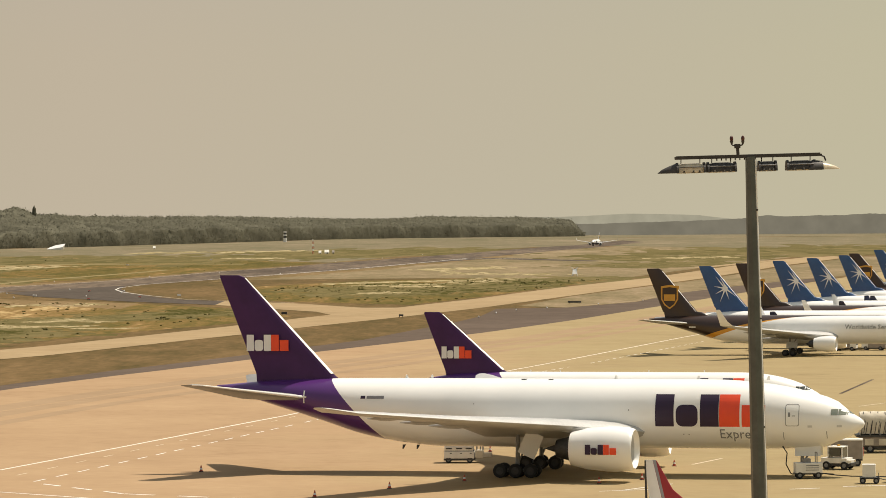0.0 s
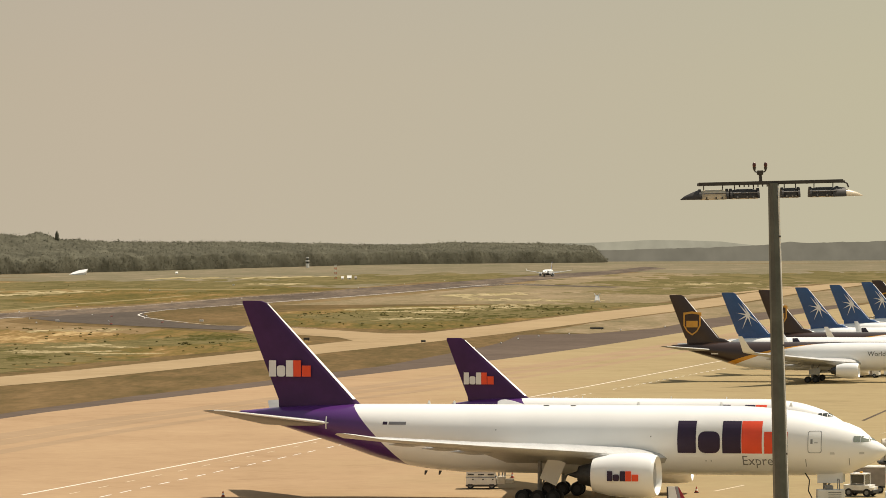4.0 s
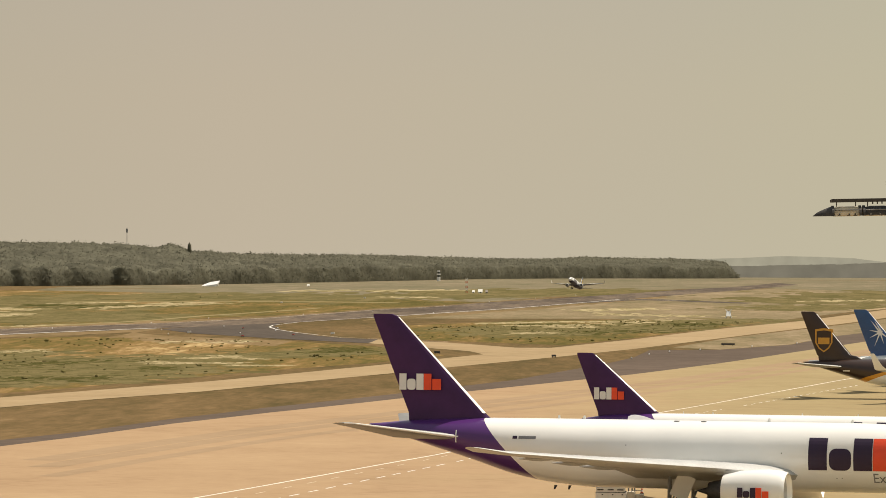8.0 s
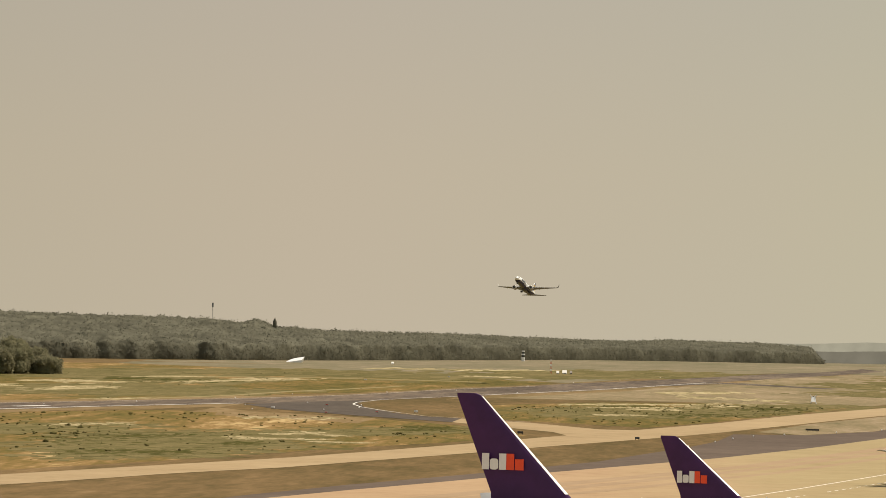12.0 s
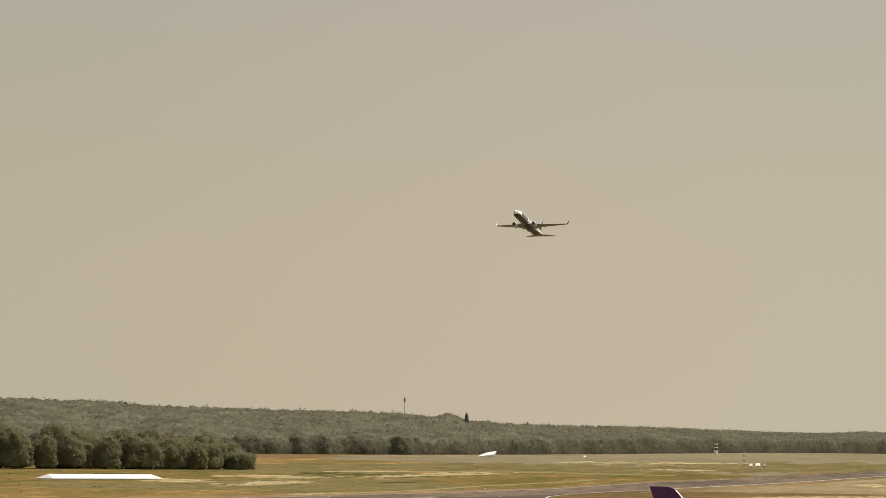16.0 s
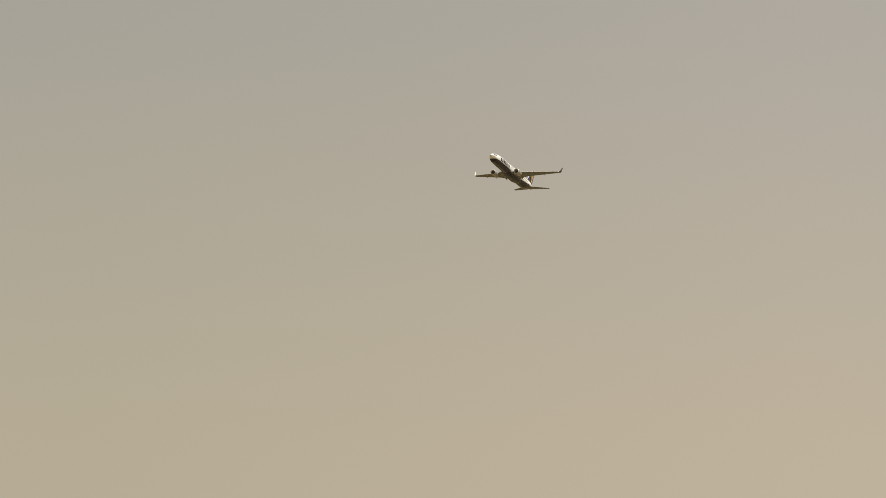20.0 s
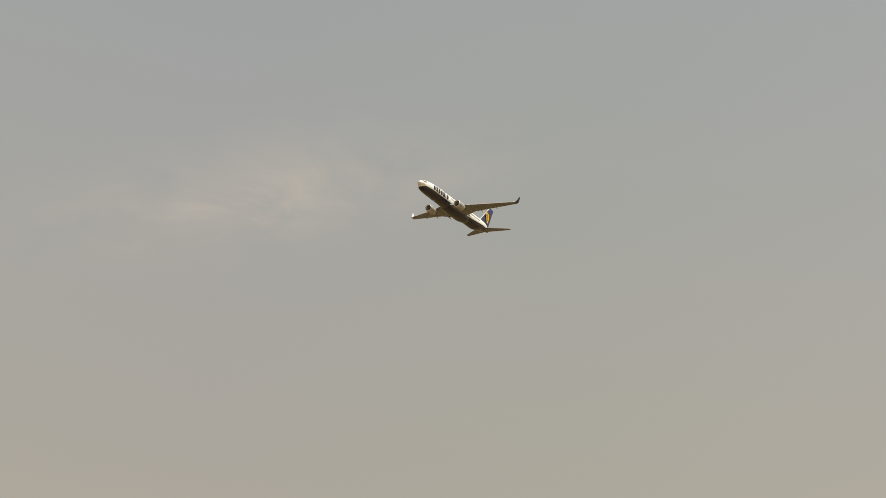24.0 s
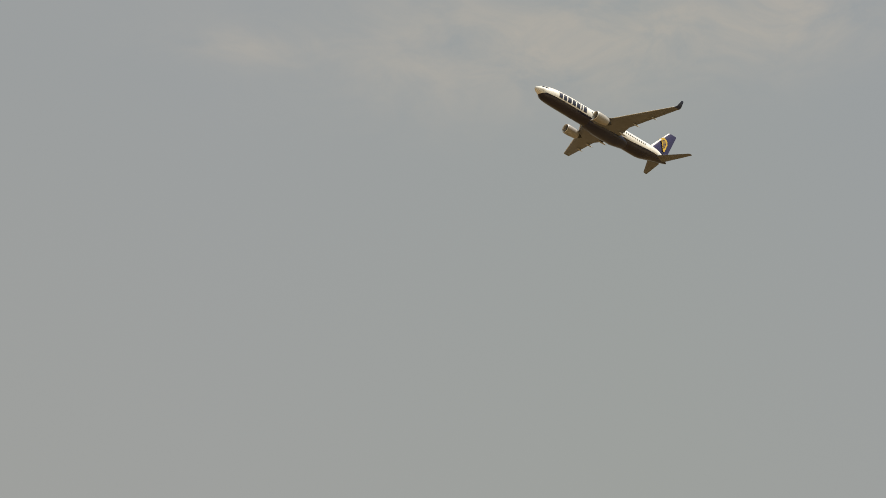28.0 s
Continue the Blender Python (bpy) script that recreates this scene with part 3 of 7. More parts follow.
def mid_freighter(m, label, group, style):
    """Twin-engined freighter of middle size; style 'brown' or 'blue'."""
    ob = thing("cargo_aircraft", label, "aircraft", group)
    body = Body(53.7, 5.2, 2.05, 3.75, 6.6)
    skin = WHITE_BROWN if style == "brown" else WHITE_PAINT
    part("fuselage", body.mesh(36), skin, ob, "white fuselage with brown tail" if style == "brown" else "white fuselage", smooth=True)
    wing_r = [(17.6, 12.0, 1.3, 3.2, 0.14, 2), (22.8, 7.6, 7.9, 4.0, 0.115, 1), (32.8, 2.5, 23.3, 5.9, 0.09, -1), (33.3, 2.2, 23.8, 6.05, 0.08, -1)]
    wl = [(33.3, 2.2, 23.8, 6.05, 0.08, 0), (34.1, 1.5, 24.4, 6.8, 0.07, 0), (35.3, 0.75, 25.2, 8.9, 0.06, 0)]
    for s in (1, -1):
        w = lift("wing", wing_r if s > 0 else mirrored(wing_r), GREY_PAINT, ob, "grey swept wing")
        fairings(w, [(28.5, 5.2 * s, 3.1, 3.6, 0.32), (28.0, 10.0 * s, 3.8, 3.3, 0.3), (30.2, 16.0 * s, 4.6, 2.8, 0.26)])
        if style == "brown":
            lift("winglet", wl if s > 0 else mirrored(wl), WHITE_PAINT, ob, "tall blended winglet")
        else:
            low = wl[:2] + [(34.6, 1.0, 24.8, 7.7, 0.06, 0)]
            lift("winglet", low if s > 0 else mirrored(low), NAVY, ob, "short navy winglet")
        engine(ob, 17.8, 7.92 * s, 2.3, 1.33, 4.0, WHITE_PAINT, 18)
        pylon(ob, 17.8, 7.92 * s, 2.3, 1.33, 3.7, 3.8, GREY_PAINT)
        st = [(45.6, 5.8, 1.0, 5.7, 0.1, 0), (51.7, 2.0, 9.2, 6.6, 0.09, 0), (52.4, 1.1, 9.35, 6.65, 0.07, 0)]
        lift("stabiliser", st if s > 0 else mirrored(st), TAIL_GREY, ob, "grey tailplane")
        edge_strip("stabiliser_edge", st, s, ob)
        gear(ob, "main_gear", 26.9, 4.65 * s, 3.6, 0.57, 0.42, 2, 1.42, 1.15)
        gear_door(ob, 26.3, 5.5 * s, 1.5, 2.6, 2.0)
    gear(ob, "nose_gear", 4.3, 0, 2.8, 0.47, 0.33, 1, 1.0, 0.7)
    fin = [(41.4, 9.3, 0, 6.6, 0.075), (42.6, 8.2, 0, 7.22, 0.082), (43.6, 7.25, 0, 7.75, 0.09), (44.75, 6.35, 0, 7.95, 0.095), (51.3, 2.75, 0, 15.6, 0.09), (51.8, 2.2, 0, 15.85, 0.05)]
    lift("fin", fin, BROWN if style == "brown" else BLUE, ob, "dark brown fin" if style == "brown" else "blue fin", vertical=True)
    bm = bmesh.new()
    loops = []
    for z in (7.5, 11.5, 15.4):
        le = 44.3 + 7.0 * (z - 7.3) / 8.3
        c = 6.6 - 3.85 * (z - 7.3) / 8.3
        loops.append([(-le + 0.04, 0, z), (-le - 0.024 * c, 0.032 * c, z), (-le - 0.024 * c, -0.032 * c, z)])
    rings(bm, loops)
    part("leading_edge", bm, BRIGHT_EDGE, ob, "bright metal leading edge of the fin")
    for y in (-0.42, 0.42):
        if style == "brown":
            # shield: gold rim and brown field with a gold bar
            def shield(cx, cz, w, h):
                return [(cx - w, cz + h), (cx, cz + 1.12 * h), (cx + w, cz + h), (cx + w, cz - 0.2 * h), (cx + 0.6 * w, cz - 0.75 * h), (cx, cz - 1.1 * h), (cx - 0.6 * w, cz - 0.75 * h), (cx - w, cz - 0.2 * h)]
            plate("shield", shield(49.75, 10.6, 1.6, 2.0), y, GOLD, ob, "gold shield emblem", 0.02)
            plate("shield_field", shield(49.75, 10.55, 1.32, 1.68), y * 1.06, BROWN, ob, "", 0.02)
            plate("shield_bar", rect(48.7, 9.9, 50.8, 11.1), y * 1.12, GOLD, ob, "", 0.02)
        else:
            # narrow-rayed star, cut off along the fin's leading edge
            pts = []
            for i in range(18):
                t = 2 * math.pi * i / 18 + 0.2
                r = (2.95 if i % 4 else 2.3) if i % 2 == 0 else 0.46
                a, z = 48.9 + r * math.cos(t), 11.5 + r * math.sin(t)
                pts.append((max(a, 44.3 + 7.0 * (z - 7.3) / 8.3 + 0.25), z))
            plate("star", pts, y, PALE_LETTER, ob, "white star emblem", 0.02)
    for right in (True, False):
        panes(body, ob, ((1.7, 2.3), (2.35, 2.85), (2.9, 3.3)), 4.95, 5.45, GLASS_DARK, right)
        patch("door_outline", body, rect(5.6, 3.6, 6.7, 5.4, 0.15), LINE_GREY, ob, right, 0.012)
        patch("door", body, rect(5.66, 3.66, 6.64, 5.34, 0.13), WHITE_PAINT, ob, right, 0.025)
        if style == "brown":
            lettering(body, ob, "Worldwide Services", 17.2, 4.78, 1.21, DARK_LETTER, right)
        patch("registration_bar", body, rect(44.6, 5.0, 45.9, 5.25), PALE_LETTER if style == "brown" else GREY_LETTER, ob, right)
    settle(ob, 1.0, 0.058)
    ob.matrix_basis = m
    return ob


def narrow_freighter(m, label):
    """Long narrow-body freighter, white with a purple tail."""
    ob = thing("cargo_aircraft", label, "aircraft")
    body = Body(46.2, 4.0, 2.05, 3.35, 5.3)
    part("fuselage", body.mesh(36), WHITE_PURPLE_END, ob, "white fuselage with purple tail end", smooth=True)
    wing_r = [(14.6, 9.2, 1.0, 2.6, 0.14, 2), (18.2, 5.8, 6.5, 3.2, 0.115, 1), (26.4, 1.9, 19.0, 4.9, 0.09, -1)]
    for s in (1, -1):
        w = lift("wing", wing_r if s > 0 else mirrored(wing_r), GREY_PAINT, ob, "grey swept wing")
        fairings(w, [(24.0, 4.5 * s, 2.5, 3.0, 0.26), (24.2, 9.0 * s, 3.2, 2.7, 0.24)])
        engine(ob, 14.4, 6.5 * s, 2.1, 1.12, 3.6, WHITE_PAINT, 18)
        pylon(ob, 14.4, 6.5 * s, 2.1, 1.12, 3.3, 3.1, GREY_PAINT)
        st = [(38.4, 5.0, 0.8, 3.9, 0.1, 0), (43.6, 1.8, 7.6, 4.15, 0.09, 0)]
        lift("stabiliser", st if s > 0 else mirrored(st), TAIL_GREY, ob, "grey tailplane")
        edge_strip("stabiliser_edge", st, s, ob)
        gear(ob, "main_gear", 23.2, 3.66 * s, 3.0, 0.5, 0.36, 2, 1.15, 0.86)
    gear(ob, "nose_gear", 4.9, 0, 2.8, 0.4, 0.3, 1, 1.0, 0.6)
    fin = [(36.2, 8.0, 0, 5.6, 0.1), (37.1, 7.2, 0, 6.2, 0.095), (44.6, 2.2, 0, 12.85, 0.09), (45.0, 1.75, 0, 13.05, 0.05)]
    lift("fin", fin, PURPLE, ob, "purple fin", vertical=True)
    bm = bmesh.new()
    loops = []
    for z in (6.3, 9.5, 12.8):
        le = 37.1 + 7.5 * (z - 6.2) / 6.65
        c = 7.2 - 5.0 * (z - 6.2) / 6.65
        loops.append([(-le + 0.04, 0, z), (-le - 0.024 * c, 0.034 * c, z), (-le - 0.024 * c, -0.034 * c, z)])
    rings(bm, loops)
    part("leading_edge", bm, BRIGHT_EDGE, ob, "bright metal leading edge of the fin")
    for right in (True, False):
        word_blocks(lambda pts, mat, right=right: patch("word_mark_block", body, pts, mat, ob, right), *((13.9, 6.9) if right else (6.9, 13.9)), 3.35, 5.42, (DARK_PURPLE, RED_LETTER))
        panes(body, ob, ((1.15, 1.65), (1.7, 2.2), (2.25, 2.65)), 4.1, 4.5, GLASS_DARK, right)
        side = -0.42 if right else 0.42
        word_blocks(lambda pts, mat: plate("word_mark_block", pts, side, mat, ob), *((44.6, 41.0) if right else (41.0, 44.6)), 7.6, 9.0, (PALE_LETTER, RED_LETTER))
    for a in (13.5, 20.0, 30.5, 34.0):
        bm = bmesh.new()
        box(bm, -a, 0, 6.12, 0.1, 0.03, 0.32, 0.01)
        part("aerial", bm, WHITE_PAINT, ob)
    settle(ob, 1.0, 0.058)
    ob.matrix_basis = m
    return ob


JET_FIN = material("blue_purple_fin_paint", (0.028, 0.024, 0.1), 0.35, spread=0.1, scale=0.3, coat=0.2)
COWL_GREY = material("grey_cowl_paint", (0.37, 0.365, 0.36), 0.4, spread=0.06, scale=0.6)
# Wing tone kept dark, with the underside's shade in the colour.
JET_WING = material("shade_dark_wing_paint", (0.165, 0.172, 0.188), 0.42, spread=0.12, scale=0.4, fine=3.0)


def narrow_jet(label):
    """Twin-engined narrow-body airliner with winglets; its space has the fuselage axis at z = 0 and the origin 18 m behind the nose."""
    ob = thing("airliner", label, "aircraft")
    body = Body(38.0, 3.95, -1.9, -0.05, 0.3, 2.2, 0.62)
    O = Matrix.Translation((18.0, 0, 0))
    made = []
    made.append(part("fuselage", body.mesh(36), WHITE_NAVY, ob, "white fuselage with navy belly", smooth=True))
    wing_r = [(14.3, 8.6, 1.0, -1.15, 0.14, 2), (17.5, 4.6, 5.6, -0.5, 0.12, 1), (23.4, 1.5, 16.9, 1.3, 0.1, -1), (23.7, 1.4, 17.2, 1.4, 0.09, -1)]
    wl = [(23.7, 1.4, 17.2, 1.4, 0.09, 0), (24.2, 1.2, 17.45, 1.9, 0.08, 0), (25.0, 0.55, 17.75, 3.4, 0.07, 0)]
    for s in (1, -1):
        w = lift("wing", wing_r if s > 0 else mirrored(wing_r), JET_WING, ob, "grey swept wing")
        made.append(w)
        # Extra paler skin: the sun's brightness on the wing top, put into colour.
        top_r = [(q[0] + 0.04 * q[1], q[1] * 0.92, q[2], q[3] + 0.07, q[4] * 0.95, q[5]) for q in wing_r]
        made.append(lift("wing_upper_skin", top_r if s > 0 else mirrored(top_r), PALE_GREY, ob, "added pale skin with the wing top's sunlit brightness painted in"))
        bm = bmesh.new()
        for a, b in zip(wing_r, wing_r[1:]):
            tube(bm, (-a[0], -a[2] * s, a[3] + 0.02), (-b[0], -b[2] * s, b[3] + 0.02), 0.09, 0.06, 8)
        made.append(part("wing_leading_edge", bm, BRIGHT_EDGE, ob, "bright metal leading edge of the wing", smooth=True))
        fairings(w, [(21.3, 3.2 * s, -1.15, 2.4, 0.22), (21.4, 7.4 * s, -0.45, 2.0, 0.18), (22.5, 11.6 * s, 0.3, 1.7, 0.16)])
        made.append(lift("winglet", wl if s > 0 else mirrored(wl), NAVY if s < 0 else PALE_LETTER, ob, "blended winglet"))
        made.append(engine(ob, 13.2, 4.7 * s, -1.68, 1.02, 3.4, COWL_GREY, 18))
        made.append(pylon(ob, 13.2, 4.7 * s, -1.68, 1.02, 3.2, -0.5, JET_WING))
        st = [(33.4, 3.3, 0.6, -0.1, 0.1, 0), (37.9, 1.0, 7.0, 0.55, 0.09, 0), (38.2, 0.6, 7.18, 0.58, 0.07, 0)]
        made.append(lift("stabiliser", st if s > 0 else mirrored(st), JET_WING, ob, "grey tailplane"))
    fin = [(30.2, 7.2, 0, 1.0, 0.09), (32.7, 5.2, 0, 2.0, 0.095), (37.5, 2.2, 0, 7.6, 0.09), (37.9, 1.7, 0, 7.8, 0.05)]
    made.append(lift("fin", fin, JET_FIN, ob, "navy fin", vertical=True))
    bm = bmesh.new()
    for a, b in zip(fin, fin[1:3]):
        tube(bm, (-a[0], 0, a[3]), (-b[0], 0, b[3]), 0.09, 0.07, 8)
    made.append(part("fin_leading_edge", bm, BRIGHT_EDGE, ob, "bright metal leading edge of the fin", smooth=True))
    bm = bmesh.new()
    lathe(bm, [(13.3, 0.6), (15, 1.6), (18, 2.1), (23, 2.1), (25.5, 1.5), (27, 0.6)], (0, 0, -1.05), 20)
    for v in bm.verts:
        v.co.z = -1.05 + (v.co.z + 1.05) * 0.62
    made.append(part("belly_fairing", bm, NAVY, ob, smooth=True))
    for y in (-0.34, 0.34):
        harp = [(35.3, 5.35), (35.9, 5.75), (36.6, 5.7), (37.2, 5.2), (37.3, 4.4), (36.8, 2.6), (36.4, 2.5), (36.0, 3.7)]
        made.append(plate("emblem", harp, y, YELLOW, ob, "yellow curved emblem", 0.02))
        made.append(plate("emblem_field", [(36.35 + 0.58 * (u - 36.35), 4.5 + 0.62 * (v - 4.5)) for u, v in harp], y * 1.05, JET_FIN, ob, "", 0.02))
        for k in range(3):
            made.append(plate("emblem_string", rect(36.05 + 0.25 * k, 3.75, 36.14 + 0.25 * k, 5.1), y * 1.1, YELLOW, ob, "", 0.02))
    for right in (True, False):
        k = 0.0
        for w, h in ((0.9, 1.25), (0.85, 1.25), (0.95, 1.25), (0.9, 1.25), (0.95, 1.25), (0.35, 1.25), (0.9, 1.25)):
            made.append(patch("word_mark_block", body, rect(5.3 + k, -0.35, 5.3 + k + w, -0.35 + h), NAVY, ob, right))
            k += w + 0.32
        for i in range(44):
            a = 6.2 + i * 0.55
            if i not in (13, 14):
                made.append(patch("cabin_window", body, rect(a, 0.42 if a > 13.5 else 1.05, a + 0.26, 0.8 if a > 13.5 else 1.2), GLASS_DARK, ob, right))
        for a0, a1 in ((1.25, 1.75), (1.8, 2.25), (2.3, 2.65)):
            made.append(patch("cockpit_window", body, rect(a0, 0.45, a1, 0.85), GLASS_DARK, ob, right))
    for o in made:
        o.matrix_basis = O
    legs = []
    for aft, right, ztop, r, w, track in ((20.2, 2.86, -0.9, 0.56, 0.38, 0.85), (20.2, -2.86, -0.9, 0.56, 0.38, 0.85), (4.1, 0.0, -1.0, 0.34, 0.22, 0.45)):
        # each leg hangs from its hinge, its space starting there
        leg = gear(ob, "landing_gear", 0, 0, 2.35 if right else 2.25, r, w, 1, 1.0, track)
        drop = -3.25 if right else -3.25
        for o in (leg, *leg.children):
            o.data.transform(Matrix.Translation((0, 0, drop - ztop)))
        legs.append((leg, (18.0 - aft, -right, ztop), 88 * (1 if right > 0 else -1) if right else 0))
        leg.matrix_basis = Matrix.Translation(legs[-1][1])
    return ob, legs


def above_line(N, L, x, z, x0, z0, slope):
    """1 where x < -(x0 + (z - z0) * slope): behind a slanted line on the side."""
    t = calc(N, L, "MULTIPLY_ADD", z, slope, x0 - z0 * slope)
    return calc(N, L, "LESS_THAN", calc(N, L, "ADD", x, t), 0.0)


# Purple set brighter than the fin's: its sunlit sheen is in the colour.
WHITE_TAIL = add_zone(material("white_fuselage_purple_tail", (0.9, 0.895, 0.87), 0.3, spread=0.03, scale=0.25, coat=0.25), (0.085, 0.022, 0.155),
                      lambda N, L, x, y, z: above_line(N, L, x, z, 45.25, 3.3, 0.94))
WHITE_PURPLE_END = add_zone(material("white_fuselage_purple_end", (0.9, 0.895, 0.87), 0.3, spread=0.03, scale=0.25, coat=0.25), (0.085, 0.022, 0.155),
                            lambda N, L, x, y, z: above_line(N, L, x, z, 34.4, 2.1, 0.84))
def swoosh(N, L, x, z, band):
    """1 above a curve that sweeps from under the tail up along the roof; band widens it by the gold edge below."""
    t = calc(N, L, "MAXIMUM", calc(N, L, "MULTIPLY_ADD", x, -1 / 27.8, -17.0 / 27.8), 0.0)
    d = calc(N, L, "MULTIPLY_ADD", calc(N, L, "POWER", t, 2.6), 4.3, 0.07)
    if band:
        g = calc(N, L, "MAXIMUM", calc(N, L, "MULTIPLY_ADD", x, -1 / 17.5, -26.0 / 17.5), 0.0)
        d = calc(N, L, "MULTIPLY_ADD", calc(N, L, "POWER", g, 1.4), 1.0, d)
    return calc(N, L, "GREATER_THAN", calc(N, L, "ADD", z, d), 7.25)


WHITE_BROWN = add_zone(material("white_fuselage_brown_tail", (0.9, 0.895, 0.87), 0.3, spread=0.03, scale=0.25, coat=0.25), (0.7, 0.32, 0.03),
                       lambda N, L, x, y, z: swoosh(N, L, x, z, True))
add_zone(WHITE_BROWN, (0.04, 0.021, 0.014), lambda N, L, x, y, z: swoosh(N, L, x, z, False))
WHITE_NAVY = add_zone(material("white_fuselage_navy_belly", (0.9, 0.895, 0.87), 0.3, spread=0.03, scale=0.25, coat=0.25), (0.013, 0.012, 0.034),
                      lambda N, L, x, y, z: calc(N, L, "LESS_THAN", z, calc(N, L, "ADD", calc(N, L, "MULTIPLY_ADD", calc(N, L, "MAXIMUM", calc(N, L, "SUBTRACT", -26.0, x), 0.0), 0.085, -0.62),
                                                                         calc(N, L, "MULTIPLY", calc(N, L, "MAXIMUM", calc(N, L, "ADD", x, 2.2), 0.0), -0.4))))


# ---- ground ----
def ease(a, b, d):
    u = min(max((d - a) / (b - a), 0), 1)
    return u * u * (3 - 2 * u)


def rise(x, y):
    """Height of the ground: level near the terrace, a shallow dip beyond it, rising gently far out."""
    d = math.hypot(x, y)
    return -1.05 * ease(390, 600, d) + 1.05 * ease(800, 1250, d) + 2.5 * min(max((d - 1300) / 1400, 0), 1) ** 1.5 + 5.5 * min(max((d - 2700) / 1800, 0), 0.6) ** 1.3 - 2.4 * ease(3750, 4800, d)


def ground_material(name, zones, rough=0.95, stretch=1.0, spread=1.0):
    """Mixed ground: four noises of falling size choose between the colours of zones. stretch: length of the patches along y."""
    m = bpy.data.materials.new(name)
    m.use_nodes = True
    N, L = m.node_tree.nodes, m.node_tree.links
    b = N["Principled BSDF"]
    b.inputs["Roughness"].default_value = rough
    b.inputs["Specular IOR Level"].default_value = 0.03
    tc = N.new("ShaderNodeTexCoord")
    mp = N.new("ShaderNodeMapping")
    mp.inputs["Scale"].default_value = (1, 1 / stretch, 1)
    mp.inputs["Rotation"].default_value = (0, 0, radians(12 if stretch > 1 else 0))
    L.new(tc.outputs["Object"], mp.inputs[0])
    facs = []
    for sc, w in ((0.006, 0.3), (0.03, 0.34), (0.15, 0.28), (0.6, 0.18)):
        n = N.new("ShaderNodeTexNoise")
        n.inputs["Scale"].default_value = sc
        n.inputs["Detail"].default_value = 5
        n.inputs["Roughness"].default_value = 0.6
        L.new(mp.outputs[0], n.inputs["Vector"])
        facs.append(calc(N, L, "MULTIPLY", n.outputs["Fac"], w))
    f = calc(N, L, "ADD", calc(N, L, "ADD", facs[0], facs[1]), calc(N, L, "ADD", facs[2], facs[3]))
    f = calc(N, L, "MULTIPLY_ADD", calc(N, L, "SUBTRACT", f, 0.55), spread, 0.55)
    r = N.new("ShaderNodeValToRGB")
    e = r.color_ramp.elements
    e[0].position, e[0].color = zones[0][0], (*zones[0][1], 1)
    e[1].position, e[1].color = zones[-1][0], (*zones[-1][1], 1)
    for p, c in zones[1:-1]:
        k = e.new(p)
        k.color = (*c, 1)
    L.new(f, r.inputs[0])
    L.new(r.outputs[0], b.inputs["Base Color"])
    return m


GRASS = ground_material("dry_grass", ((0.4, (0.0481, 0.0428, 0.0165)), (0.48, (0.0898, 0.0663, 0.0272)), (0.55, (0.135, 0.0907, 0.0407)), (0.62, (0.18, 0.118, 0.0559)), (0.72, (0.294, 0.208, 0.111))), 0.95, 5.0, 0.8)
MEADOW = ground_material("green_meadow", ((0.38, (0.0557, 0.0527, 0.0144)), (0.5, (0.109, 0.088, 0.0259)), (0.57, (0.16, 0.109, 0.0366)), (0.63, (0.233, 0.148, 0.0596)), (0.71, (0.427, 0.312, 0.151))), 0.95, 7.0, 1.2)
CONCRETE = ground_material("apron_concrete", ((0.36, (0.284, 0.188, 0.109)), (0.5, (0.348, 0.236, 0.139)), (0.62, (0.379, 0.262, 0.155)), (0.74, (0.419, 0.295, 0.179))), 0.85, 1.0, 1.2)
def lens_cast(m, tint, x0, x1):
    """Lens colour cast put into the concrete: yellower and a little darker eastwards, merging raggedly between x0 and
    x1.
    """
    N, L = m.node_tree.nodes, m.node_tree.links
    b = N["Principled BSDF"]
    old = b.inputs["Base Color"].links[0].from_socket
    tc = N.new("ShaderNodeTexCoord")
    sep = N.new("ShaderNodeSeparateXYZ")
    L.new(tc.outputs["Object"], sep.inputs[0])
    n = N.new("ShaderNodeTexNoise")
    n.inputs["Scale"].default_value = 0.05
    n.inputs["Detail"].default_value = 5
    L.new(tc.outputs["Object"], n.inputs["Vector"])
    x = calc(N, L, "MULTIPLY_ADD", calc(N, L, "SUBTRACT", n.outputs["Fac"], 0.5), 40.0, sep.outputs["X"])
    fac = N.new("ShaderNodeMapRange")
    fac.interpolation_type = "SMOOTHSTEP"
    fac.inputs[1].default_value, fac.inputs[2].default_value = x0, x1
    L.new(x, fac.inputs[0])
    mx = N.new("ShaderNodeMix")
    mx.data_type, mx.blend_type = "RGBA", "MULTIPLY"
    L.new(fac.outputs[0], mx.inputs[0])
    L.new(old, mx.inputs[6])
    mx.inputs[7].default_value = (*tint, 1)
    L.new(mx.outputs[2], b.inputs["Base Color"])


# The apron colour carries the lens's cast from left to right.
lens_cast(CONCRETE, (0.87, 0.99, 0.9), -25.0, 35.0)
TAXI = ground_material("taxiway_concrete", ((0.38, (0.243, 0.176, 0.098)), (0.5, (0.309, 0.226, 0.128)), (0.66, (0.374, 0.279, 0.162))), 0.85)
ASPHALT = ground_material("old_asphalt", ((0.38, (0.066, 0.0528, 0.0422)), (0.52, (0.104, 0.081, 0.0625)), (0.68, (0.176, 0.136, 0.1))), 0.9, 8.0, 1.7)
SHOULDER = ground_material("shoulder_asphalt", ((0.38, (0.0798, 0.0605, 0.047)), (0.52, (0.105, 0.0798, 0.0622)), (0.68, (0.139, 0.105, 0.0823))), 0.9)
